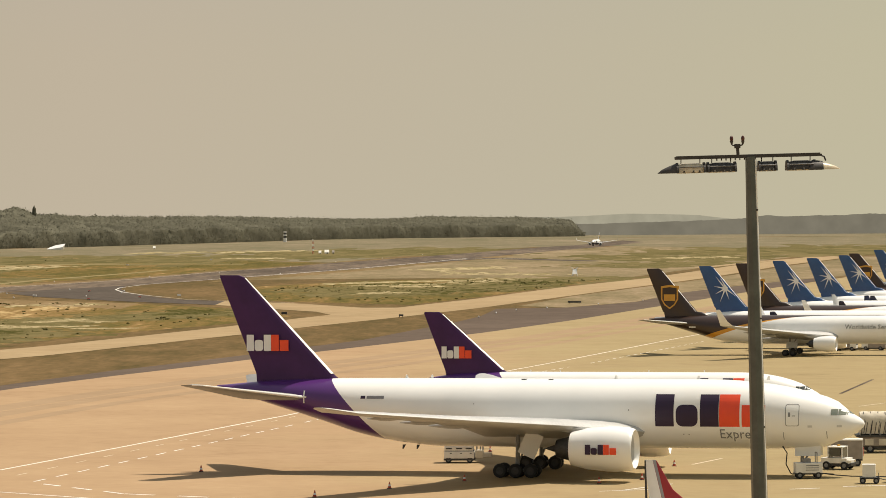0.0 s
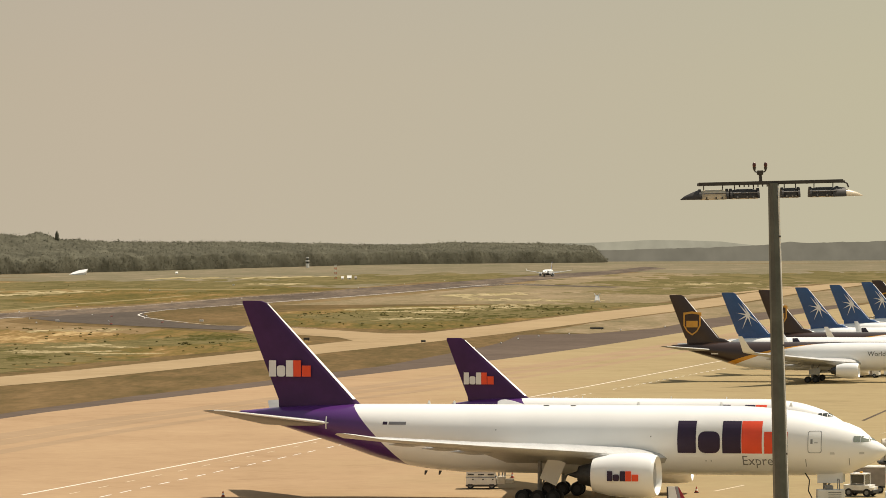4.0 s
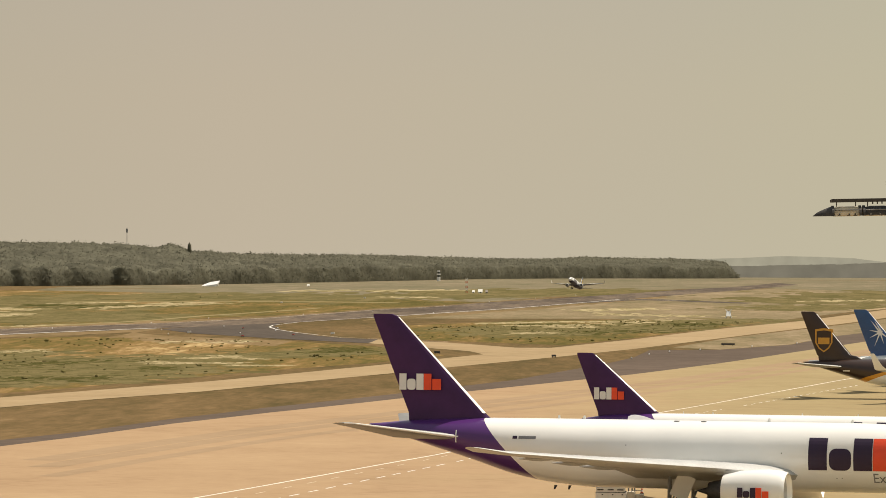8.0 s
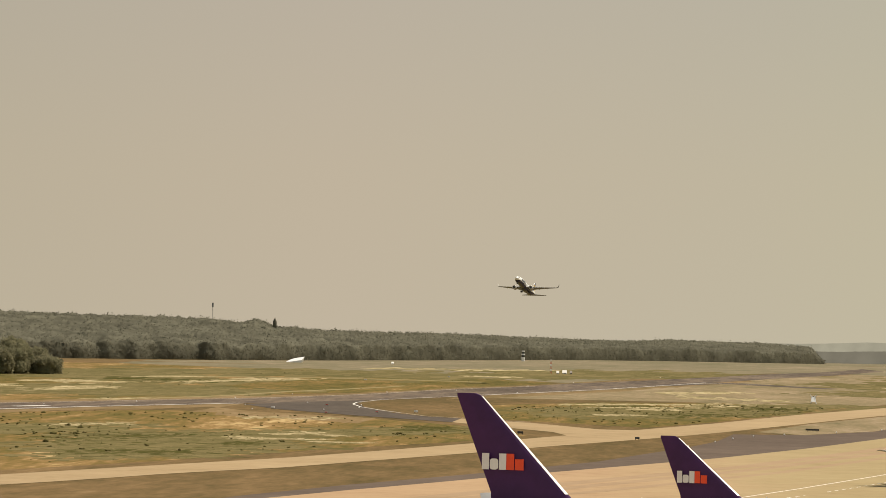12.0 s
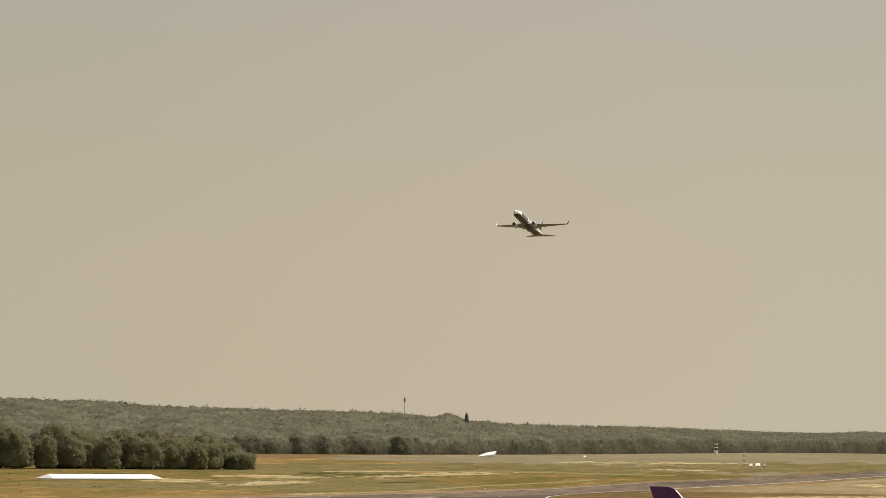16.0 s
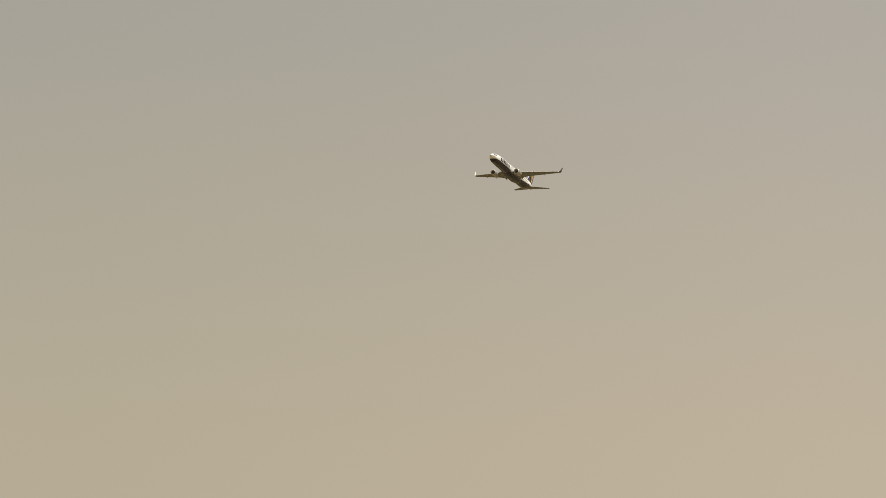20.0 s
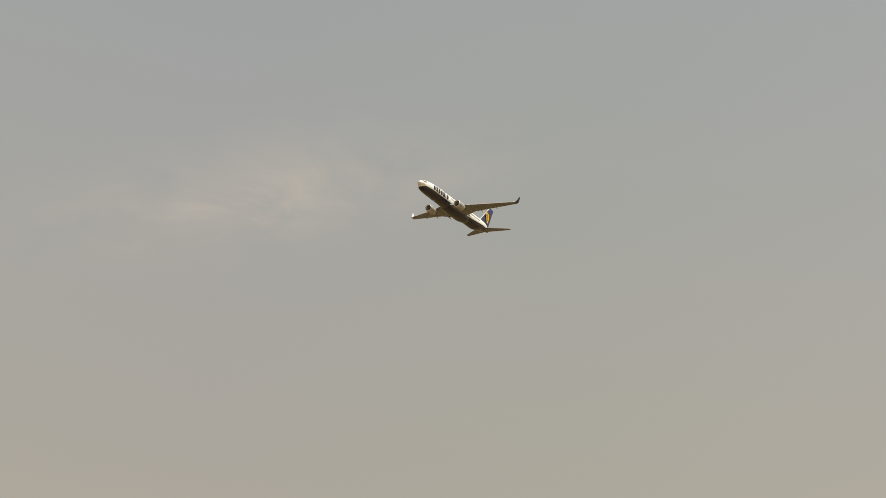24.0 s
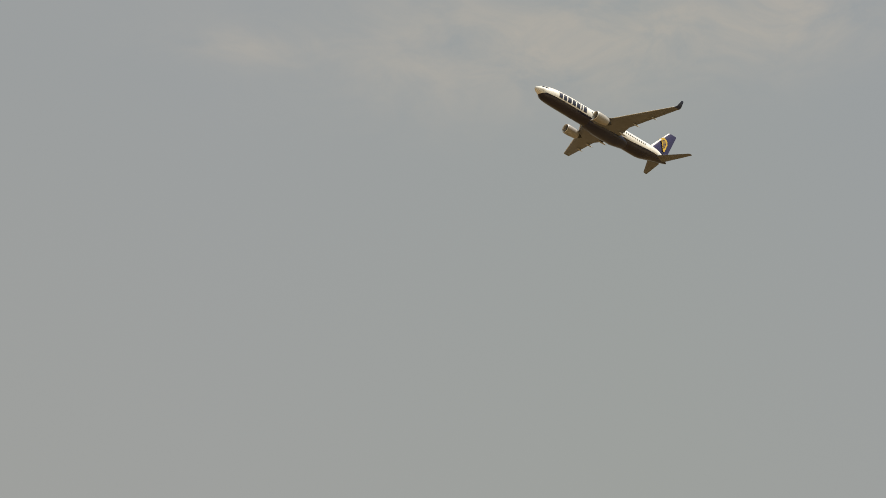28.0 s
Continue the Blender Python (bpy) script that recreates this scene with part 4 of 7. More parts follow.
TYRE_BAND = ground_material("worn_concrete", ((0.38, (0.255, 0.178, 0.108)), (0.5, (0.305, 0.213, 0.13)), (0.68, (0.35, 0.248, 0.154))), 0.85)
DARK_ASPHALT = ground_material("dark_asphalt", ((0.38, (0.0645, 0.0533, 0.0447)), (0.52, (0.0903, 0.074, 0.0602)), (0.68, (0.129, 0.105, 0.0843))), 0.9, 4.0)
MARKING = material("white_marking", (0.75, 0.72, 0.66), 0.8, spread=0.12, scale=0.5)
DIM_MARKING = material("worn_yellowish_marking", (0.6, 0.5, 0.36), 0.85, spread=0.12, scale=0.5)


def sheet(name, outline, z, mat, label, kind="structure", cell=60.0, parent=None):
    """A paved or grown surface from its outline, following the ground, cut into cells."""
    bm = bmesh.new()
    bm.faces.new([bm.verts.new((x, y, 0)) for x, y in outline])
    bmesh.ops.triangulate(bm, faces=bm.faces)
    for axis in (0, 1):
        vals = [p[axis] for p in outline]
        k = math.ceil(min(vals) / cell) * cell
        while k < max(vals):
            co, no = [0, 0, 0], [0, 0, 0]
            co[axis], no[axis] = k, 1
            bmesh.ops.bisect_plane(bm, geom=bm.verts[:] + bm.edges[:] + bm.faces[:], plane_co=co, plane_no=no)
            k += cell
    for v in bm.verts:
        v.co.z = rise(v.co.x, v.co.y) + z
    bmesh.ops.recalc_face_normals(bm, faces=bm.faces)
    for f in bm.faces:
        if f.normal.z < 0:
            f.normal_flip()
    ob = part(name, bm, mat, parent)
    return tagged(ob, label, kind=kind)


def make_ground():
    bm = bmesh.new()
    dist = [20 + 8.0 * i for i in range(10)] + [100 + 25.0 * i for i in range(72)] + [1900 + 62.0 * i for i in range(50)] + [4990]
    arcs = [radians(a) for a in list(range(-180, -30, 10)) + [-30 + 1.5 * i for i in range(34)] + list(range(21, 180, 10))]
    vs = [[bm.verts.new((d * math.sin(a), d * math.cos(a), rise(d * math.sin(a), d * math.cos(a)) - 0.06)) for a in arcs] for d in dist]
    n = len(arcs)
    for a, b in zip(vs, vs[1:]):
        for j in range(n):
            bm.faces.new((a[j], a[(j + 1) % n], b[(j + 1) % n], b[j]))
    bm.faces.new(vs[0])
    return tagged(part("ground", bm, GRASS, smooth=True), "dry patchy airfield grass reaching to the woods", kind="structure")


make_ground()


def ribbon(name, near, far, z, mat, label, n=150, m=6):
    """A paved strip between its two edges, following the ground."""
    def walk_along(path, ys):
        py = [p[1] for p in path]
        return [(float(np.interp(y, py, [p[0] for p in path])), y) for y in ys]
    lo = walk_along(near, np.linspace(near[0][1], near[-1][1], n))
    hi = walk_along(far, np.linspace(far[0][1], far[-1][1], n))
    bm = bmesh.new()
    loops = []
    for p, q in zip(lo, hi):
        row = []
        for i in range(m + 1):
            x, y = p[0] + (q[0] - p[0]) * i / m, p[1] + (q[1] - p[1]) * i / m
            row.append(bm.verts.new((x, y, rise(x, y) + z)))
        loops.append(row)
    for a, b in zip(loops, loops[1:]):
        for i in range(m):
            f = bm.faces.new((a[i], a[i + 1], b[i + 1], b[i]))
            f.normal_update()
            if f.normal.z < 0:
                f.normal_flip()
    return tagged(part(name, bm, mat), label, kind="structure")


APRON_EDGE = [(-150, 130), (-78.3, 423.6), (-70.9, 458.7), (-63.3, 505.6), (-52.8, 552), (-36, 612), (8, 752), (30, 836), (54, 935), (103, 1131), (200, 1530), (330, 2060)]
DARK_FAR = [(-154, 142), (-82, 441), (-73.5, 474), (-66, 524), (-56, 572), (-37.6, 636), (-17.3, 714), (-6, 783), (2, 829), (9.6, 884), (15, 953), (34, 957), (58, 1014), (78, 1118), (117, 1260), (160, 1400)]
TAXI_NEAR = [(-190, 270), (-103, 557), (-91, 601), (-75.4, 641), (-62, 691), (-44.7, 756), (-30.5, 814), (-9.6, 888), (10.5, 962), (38.8, 1081), (76, 1243), (110, 1400), (172, 1720), (250, 2060)]
TAXI_FAR = [(-200, 310), (-111, 600), (-97.3, 643), (-81.3, 692), (-67.4, 748), (-52, 814), (-33.5, 894), (-13.7, 968), (11.6, 1067), (44, 1223), (85, 1400), (149, 1736), (221, 2055)]
RUNWAY_NEAR = [(-330, 707), (-226, 987), (-209, 1037), (-191, 1095), (-154, 1198), (-119, 1315), (-94.8, 1437), (-69, 1570), (-41.2, 1720), (-26, 1815), (17, 2099), (75, 2463), (114, 2670), (190, 3200)]
RUNWAY_FAR = [(-345, 790), (-247, 1076), (-206, 1184), (-168, 1300), (-139, 1434), (-111, 1652), (-79.6, 1809), (-60, 1960), (-30, 2112), (19.4, 2402), (85.3, 2804), (122, 2980), (180, 3400)]
sheet("apron", APRON_EDGE + [(700, 2060), (700, -60), (-150, -60)], 0.02, CONCRETE, "sunlit tan concrete apron", cell=40)
ribbon("shoulder", APRON_EDGE[:10] + [(150, 1330)], DARK_FAR, -0.02, SHOULDER, "dark asphalt shoulder along the apron")
ribbon("taxiway", TAXI_NEAR, TAXI_FAR, 0.0, TAXI, "pale concrete taxiway")
ribbon("runway", RUNWAY_NEAR, RUNWAY_FAR, 0.0, ASPHALT, "worn dark asphalt runway")
sheet("runway_exit", [(-68, 1011), (-93, 1048), (-103, 1064), (-134, 1122), (-153, 1184), (-145, 1230), (-122, 1310), (-118, 1240), (-108, 1165), (-93, 1105), (-81, 1071), (-68, 1055)], 0.012, DARK_ASPHALT,
      "curved asphalt exit from the runway", cell=40)
sheet("runway_exit", [(-18, 1880), (-2, 2000), (8, 2060), (24, 2125), (40, 2110), (58, 2050), (90, 1960), (84, 1930), (52, 2005), (32, 2060), (20, 2050), (8, 1985)], 0.012, DARK_ASPHALT,
      "faint asphalt exit from the runway", cell=60)
sheet("taxiway_link", [(-30, 905), (-35, 935), (-54.6, 978), (-68, 1011), (-68, 1055), (-45, 1023), (-23, 971), (-13, 970), (-10, 975)], 0.008, TAXI, "pale concrete link to the runway exit", cell=40)
sheet("meadow", [(-330, 640), (-121, 600), (-101, 664), (-76, 766), (-56, 826), (-40, 896), (-56, 965), (-95, 1036), (-125, 1062), (-160, 1076), (-172, 1068), (-330, 785)], -0.045, MEADOW,
      "green and yellow meadow strewn with low shrubs", cell=40)
sheet("meadow_far", [(-70, 1085), (-45, 1040), (-10, 1000), (12, 1085), (42, 1235), (70, 1380), (20, 1420), (-30, 1380), (-75, 1260)], -0.045, MEADOW, "green meadow with pale mown strips", cell=40)
sheet("meadow_beyond", [(-520, 1000), (-345, 870), (-250, 1080), (-190, 1190), (-164, 1410), (-112, 1590), (-70, 1955), (-130, 2100), (-250, 2300), (-420, 2500), (-620, 2300)], -0.045, MEADOW, "green meadow beyond the runway", cell=60)

# Paler and greyer than MEADOW: distance haze is mixed into these field colours.
HAZE_MEADOW = ground_material("haze_muted_meadow", ((0.4, (0.118, 0.11, 0.0616)), (0.5, (0.155, 0.136, 0.0825)), (0.58, (0.182, 0.152, 0.0957)), (0.68, (0.25, 0.2, 0.132))), 0.95, 3.0, 1.2)
DRY_FIELD = ground_material("dry_field", ((0.4, (0.12, 0.104, 0.054)), (0.5, (0.185, 0.147, 0.082)), (0.58, (0.235, 0.18, 0.106)), (0.68, (0.29, 0.226, 0.149))), 0.95, 4.0, 1.2)
sheet("dry_field", [(22, 980), (41, 1085), (79, 1245), (113, 1400), (176, 1720), (254, 2058), (328, 2056), (202, 1536), (163, 1405), (118, 1264), (79, 1122), (58, 1018), (35, 962)], -0.05, DRY_FIELD, "dry tan verge between taxiway and apron", cell=60)
sheet("dry_field", [(-85, 1425), (0, 1432), (72, 1392), (140, 1732), (212, 2057), (300, 2200), (150, 2850), (114, 2670), (75, 2463), (17, 2099), (-26, 1815), (-69, 1570)], -0.05, DRY_FIELD, "dry tan field between runway and taxiway", cell=60)
sheet("meadow_horizon", [(-130, 2095), (-66, 1960), (-19, 2290), (75, 2790), (150, 2850), (200, 3300), (320, 4960), (170, 4960), (-131, 3740), (-326, 3110), (-440, 2790), (-420, 2510), (-250, 2310)], -0.045, HAZE_MEADOW, "green field before the woods", cell=90)
sheet("meadow_right", [(150, 2850), (200, 3300), (320, 4960), (690, 4900), (700, 2300), (300, 2200)], -0.045, HAZE_MEADOW, "green field before the woods", cell=90)


VERGE = ground_material("sandy_verge", ((0.38, (0.0776, 0.0683, 0.0281)), (0.5, (0.155, 0.111, 0.051)), (0.58, (0.202, 0.138, 0.0676)), (0.7, (0.264, 0.194, 0.11))), 0.95, 7.0, 1.1)


def verge(path, depth, label):
    """Ragged strip of sandy dry grass along a paved edge; depth reaches from the edge along y."""
    n = 60
    xs = np.linspace(path[0][0], path[-1][0], n)
    ys = np.interp(xs, [p[0] for p in path], [p[1] for p in path])
    inner = [(float(x), float(y)) for x, y in zip(xs, ys)]
    outer = [(x + 3 * noise.noise((x * 0.3, 7.0, 0)), y + depth * (0.75 + 0.5 * noise.noise((x * 0.05, depth, 0)) + 0.35 * noise.noise((x * 0.25, depth, 3)))) for x, y in inner]
    sheet("verge", inner + outer[::-1], -0.036, VERGE, label, cell=60)


verge([(-330, 706), (-226, 986), (-191, 1094), (-154, 1196)], -75, "sandy dry verge of the runway")
verge([(-330, 838), (-247, 1077), (-206, 1185), (-168, 1301), (-139, 1436)], 70, "sandy dry verge of the runway")
verge([(-139, 1436), (-111, 1654), (-79.6, 1811), (-60, 1962), (-30, 2115)], 60, "sandy dry verge of the runway")
verge([(-94, 1435), (-69, 1568), (-41.2, 1718), (-26, 1812), (17, 2096), (46, 2278)], -110, "sandy dry verge of the runway")
verge([(-155, 1130), (-137, 1085), (-105, 1050), (-93, 1036)], -75, "sandy dry verge of the runway exit")


def two_tone(name, low, high):
    """Grass of tufts that differ in colour from one to the next."""
    m = material(name, high, 1.0, spread=0.25, scale=0.2, fine=1.0, spec=0.0)
    N, L = m.node_tree.nodes, m.node_tree.links
    b = N["Principled BSDF"]
    old = b.inputs["Base Color"].links[0].from_socket
    geo = N.new("ShaderNodeNewGeometry")
    mx = N.new("ShaderNodeMix")
    mx.data_type = "RGBA"
    L.new(geo.outputs["Random Per Island"], mx.inputs[0])
    L.new(old, mx.inputs[6])
    mx.inputs[7].default_value = (*low, 1)
    L.new(mx.outputs[2], b.inputs["Base Color"])
    return m


def streaks(name, label, mat, axes, lift_, seed):
    """Thin ragged streaks of grass strewn along axes: start, end, spread across, count, size."""
    r = random.Random(seed)
    vs, fs = [], []
    for p, q, wide, count, size in axes:
        for _ in range(count):
            x, y = along(p, q, r.random())
            far = y / 1000.0
            x += r.gauss(0, wide * 0.3)
            y += r.gauss(0, wide)
            a = size * r.uniform(0.35, 1.0) ** 1.6
            k, n = len(vs), 7
            turn = r.uniform(-0.05, 0.05)
            for i in range(n):
                u = 2 * math.pi * i / n
                gx, gy = r.uniform(0.6, 1.3) * a * math.cos(u), r.uniform(0.6, 1.3) * a * 2.2 * far * math.sin(u)
                xx, yy = x + gx + gy * turn, y + gy
                vs.append((xx, yy, rise(xx, yy) + lift_ + 0.004 * r.random()))
            fs.append(tuple(range(k, k + n)))
    me = bpy.data.meshes.new(name)
    me.from_pydata(vs, [], fs)
    me.materials.append(mat)
    tagged(new(name, me), label, kind="stuff")


def along(p, q, t):
    return p[0] + (q[0] - p[0]) * t, p[1] + (q[1] - p[1]) * t


STRAW = two_tone("straw", (0.192, 0.157, 0.0756), (0.423, 0.347, 0.202))
GREEN_TUFT = two_tone("green_tufts", (0.085, 0.074, 0.026), (0.053, 0.053, 0.017))
OLIVE_TUFT = two_tone("olive_tufts", (0.17, 0.136, 0.065), (0.105, 0.092, 0.0381))
streaks("olive_grass", "olive green patches of grass between dry ones", OLIVE_TUFT, [
    ((-137, 740), (-92, 775), 26, 900, 4.0), ((-136, 807), (-100, 845), 26, 800, 4.0), ((-125, 680), (-97, 715), 14, 500, 3.2), ((-180, 850), (-150, 880), 26, 500, 5.0),
    ((-100, 870), (-62, 930), 18, 500, 3.6), ((-345, 1850), (-232, 1720), 45, 900, 7.0), ((-252, 1370), (-190, 1420), 40, 900, 6.0), ((-275, 1505), (-212, 1420), 60, 900, 7.0), ((-380, 2000), (-300, 2000), 70, 500, 9.0), ((-330, 1350), (-262, 1330), 30, 400, 6.0),
    ((-50, 1190), (10, 1230), 36, 600, 5.0), ((-30, 1120), (36, 1290), 28, 600, 5.0), ((20, 1330), (66, 1400), 30, 360, 5.0), ((103, 2110), (160, 1990), 50, 500, 9.0), ((84, 1740), (150, 1830), 40, 360, 7.0),
    ((180, 2340), (400, 2500), 130, 700, 16.0), ((-100, 2330), (0, 2600), 110, 700, 12.0), ((-300, 2200), (-130, 2150), 90, 500, 12.0)], -0.034, 5)
streaks("green_grass", "dark green streaks of fresh grass", GREEN_TUFT, [
    ((-77.6, 922), (-62, 942), 9, 150, 1.5), ((-76, 955), (-66, 956), 7, 110, 1.4), ((-104, 786), (-97, 780), 9, 110, 1.5), ((-126, 702), (-104, 716), 10, 160, 1.8), ((-137, 812), (-118, 850), 12, 120, 1.6),
    ((-28, 1290), (8, 1296), 8, 120, 2.4), ((24, 1290), (44, 1330), 18, 130, 2.4), ((-10, 1140), (20, 1200), 20, 140, 2.2), ((-150, 820), (-130, 760), 20, 120, 1.8), ((-296, 1780), (-236, 1730), 30, 90, 5.0)], -0.03, 6)
streaks("dry_straw", "pale ragged streaks of dry straw grass", STRAW, [
    ((-109, 818), (-86, 826), 3.0, 150, 1.5), ((-88, 808), (-74, 807), 2.4, 90, 1.4), ((-106, 862), (-94, 871), 3.5, 110, 1.5), ((-94, 870), (-86, 859), 3.0, 60, 1.3), ((-166, 896), (-153, 928), 8, 120, 1.6),
    ((-102, 884), (-93, 882), 3, 60, 1.3), ((-112, 835), (-100, 822), 3, 70, 1.4), ((-132, 1010), (-105, 1022), 9, 90, 1.8), ((-46, 1311), (-27, 1346), 8, 130, 2.6), ((-27, 1346), (10, 1377), 7, 200, 2.6),
    ((-18, 1249), (0, 1252), 5, 120, 2.2), ((-34, 1270), (-5, 1290), 9, 120, 2.2), ((5, 1550), (50, 1500), 16, 130, 3.2), ((-7, 1671), (27, 1723), 20, 110, 4.2), ((0, 1300), (30, 1420), 22, 120, 2.4), ((-30, 1141), (-14, 1150), 8, 60, 2.0),
    ((-294, 1850), (-258, 1914), 10, 150, 3.6), ((-262, 1413), (-262, 1500), 22, 150, 4.0), ((-316, 1496), (-300, 1460), 18, 150, 4.4), ((-311, 1650), (-274, 1630), 22, 150, 4.4), ((-255, 1684), (-206, 1881), 18, 190, 3.2),
    ((-139, 2184), (-103, 2176), 11, 100, 4.4), ((130, 2047), (174, 2084), 20, 90, 4.0), ((-213, 1218), (-196, 1264), 7, 110, 2.4), ((-241, 1846), (-227, 1877), 14, 60, 4.0), ((-230, 2530), (-100, 2600), 26, 130, 6.0)], -0.026, 7)
for path, wx, wy in (([(-300, 1905), (-258, 1918), (-212, 1950), (-160, 1945), (-112, 1915)], 0.0, 17.0), ([(-196, 1264), (-181, 1340), (-171, 1473), (-160, 1546), (-146, 1650), (-140, 1720)], 1.6, 8.0)):
    sheet("mown_strip", [(x + wx, y - wy) for x, y in path] + [(x - wx, y + wy) for x, y in path[::-1]], -0.02, STRAW, "pale mown strip of dry grass")



# ---- markings ----
def stripe(name, path, width, mat, z=0.035, label="painted line"):
    """A painted line along a path."""
    l, r = [], []
    for i, p in enumerate(path):
        a, b = path[max(i - 1, 0)], path[min(i + 1, len(path) - 1)]
        dx, dy = b[0] - a[0], b[1] - a[1]
        s = width / 2 / math.hypot(dx, dy)
        l.append((p[0] - dy * s, p[1] + dx * s))
        r.append((p[0] + dy * s, p[1] - dx * s))
    return sheet(name, l + r[::-1], z, mat, label, cell=40)


def dashes(path, dash, gap, width, mat, name="dash", label="painted dashed line"):
    """Separate dashes along a path, parts of one marking."""
    holder = tagged(new("dashed_line"), label, kind="structure")
    for p, q in zip(path, path[1:]):
        n = math.hypot(q[0] - p[0], q[1] - p[1])
        k = 0.0
        while k < n - dash:
            stripe(name, [along(p, q, k / n), along(p, q, (k + dash) / n)], width, mat).parent = holder
            k += dash + gap
    for o in holder.children:
        for key in ("label", "kind"):
            if key in o:
                del o[key]


MAIN_LINE = [(-42.9, 327), (-34.9, 357), (-19.8, 416), (8.7, 551), (50.8, 717), (95, 880)]
stripe("stand_boundary_line_edge", MAIN_LINE, 0.5, DIM_MARKING, 0.03, "ochre border of the white apron line")
stripe("stand_boundary_line", MAIN_LINE, 0.22, MARKING, 0.036, "white painted apron line")
dashes([(-40.4, 320), (-20.6, 404), (6.5, 532)], 3.0, 5.4, 0.18, DIM_MARKING)
dashes([(-37.8, 312), (-16.5, 402), (8.3, 525), (53.9, 694)], 3.2, 2.8, 0.24, MARKING)
dashes([(-36.6, 309), (-28.1, 297), (-10, 287)], 3.2, 2.4, 0.4, MARKING)
stripe("lead_line", [(-48, 307), (-39.3, 300), (-30, 292), (-10, 280)], 0.3, MARKING)
stripe("stand_line", [(15.5, 297), (20.4, 304)], 0.25, MARKING)
stripe("stand_line", [(13.5, 296.2), (19.5, 298.4)], 0.25, MARKING)
stripe("stand_line", [(30.2, 297), (33, 298)], 0.3, MARKING)
stripe("stand_line", [(35.2, 299.6), (38.9, 300.4), (46, 302)], 0.3, MARKING)
stripe("stand_line", [(24, 328), (27.5, 336)], 0.3, DIM_MARKING)
stripe("stand_line", [(52.6, 430), (58, 440)], 0.3, DIM_MARKING)
stripe("skid_mark", [(54.5, 466), (65, 514)], 0.5, ASPHALT, 0.034, "dark skid mark on the apron")
for off, w in ((0.0, 5.0), (-13.0, 4.0), (-30.0, 3.0)):
    stripe("tyre_band", [(-66 - off * 0.2, 400 + off), (-49 - off * 0.2, 486 + off), (-26 - off * 0.2, 578 + off), (14 - off * 0.2, 706 + off), (64 - off * 0.2, 905 + off), (110 - off * 0.2, 1090 + off)], w, TYRE_BAND, 0.027, "tyre-darkened band of apron concrete")
stripe("runway_edge_line", [(-329, 712), (-229, 989), (-193, 1097), (-156, 1201)], 1.5, MARKING, 0.03, "white runway edge line")
stripe("runway_edge_line", [(-97, 1438), (-71, 1572), (-43, 1724), (-28, 1820), (15, 2102)], 1.1, MARKING, 0.03, "white runway edge line")
stripe("runway_edge_line", [(-244, 1072), (-203, 1180), (-165, 1297), (-136, 1430), (-109, 1645), (-77, 1803)], 0.8, DIM_MARKING, 0.03, "white runway edge line")
stripe("exit_edge_line", [(-91, 1107), (-101, 1140), (-112, 1185), (-118.5, 1226), (-120.6, 1262), (-117, 1330), (-97, 1438)], 0.55, MARKING, 0.03, "white curved edge line of the exit")
stripe("exit_edge_line", [(-91, 1107), (-81, 1076), (-68, 1060), (-45, 1028)], 0.5, DIM_MARKING, 0.03, "worn curved edge line of the exit")
stripe("exit_edge_line", [(8, 2030), (14, 2062), (24, 2090), (34, 2085), (48, 2050)], 1.2, DIM_MARKING, 0.03, "worn curved edge line of the exit")
for a, b in (((-231.3, 1079), (-226.5, 1104)), ((-214, 1080), (-206.5, 1100))):
    stripe("touchdown_bar", [a, b], 3.0, MARKING, 0.03, "white runway touchdown bar")
stripe("service_road", [(64, 1673), (70.5, 1655), (84, 1640), (98, 1634), (125, 1662), (159, 1806), (182, 1900), (242, 2082)], 7.0, TAXI, 0.0, "narrow pale service road over the grass")


# ---- aircraft on the apron ----
HEADING = -13.2
wide_freighter(pose(38.62, 311.1, 0.02, 0, 0, HEADING), "white wide-body freighter with purple tail, parked on the apron", "")


def stand(tail, aft, heading=HEADING):
    """Pose of an aircraft from the place of its fin tip."""
    a = radians(heading)
    x, y = tail[0] + aft * math.cos(a), tail[1] + aft * math.sin(a)
    return pose(x, y, rise(*tail) + 0.02, 0, 0, heading)


narrow_freighter(stand((-2.27, 400), 46.8), "long white narrow-body freighter with purple tail, parked on the apron")
ROW = (((37.6, 625), "brown"), ((49.5, 655), "blue"), ((59.8, 692), "brown"), ((71.1, 731), "blue"), ((83.4, 777), "blue"), ((97.0, 831), "blue"), ((104.0, 868), "brown"), ((120.0, 944), "blue"))
first = {}
for tail, style in ROW:
    if style in first:
        copy_thing(first[style], stand(tail, 54.0))
    else:
        first[style] = mid_freighter(stand(tail, 54.0), "white freighter with dark brown gold-shielded tail, parked in a row" if style == "brown"
                                     else "white freighter with star-marked blue tail, parked in a row", "parked freighters", style)


small = copy_thing(first["brown"], stand((136.5, 1004.0), 46.4) @ Matrix.Scale(0.86, 4))
small["label"] = "smaller white freighter with dark brown gold-shielded tail at the row's end"


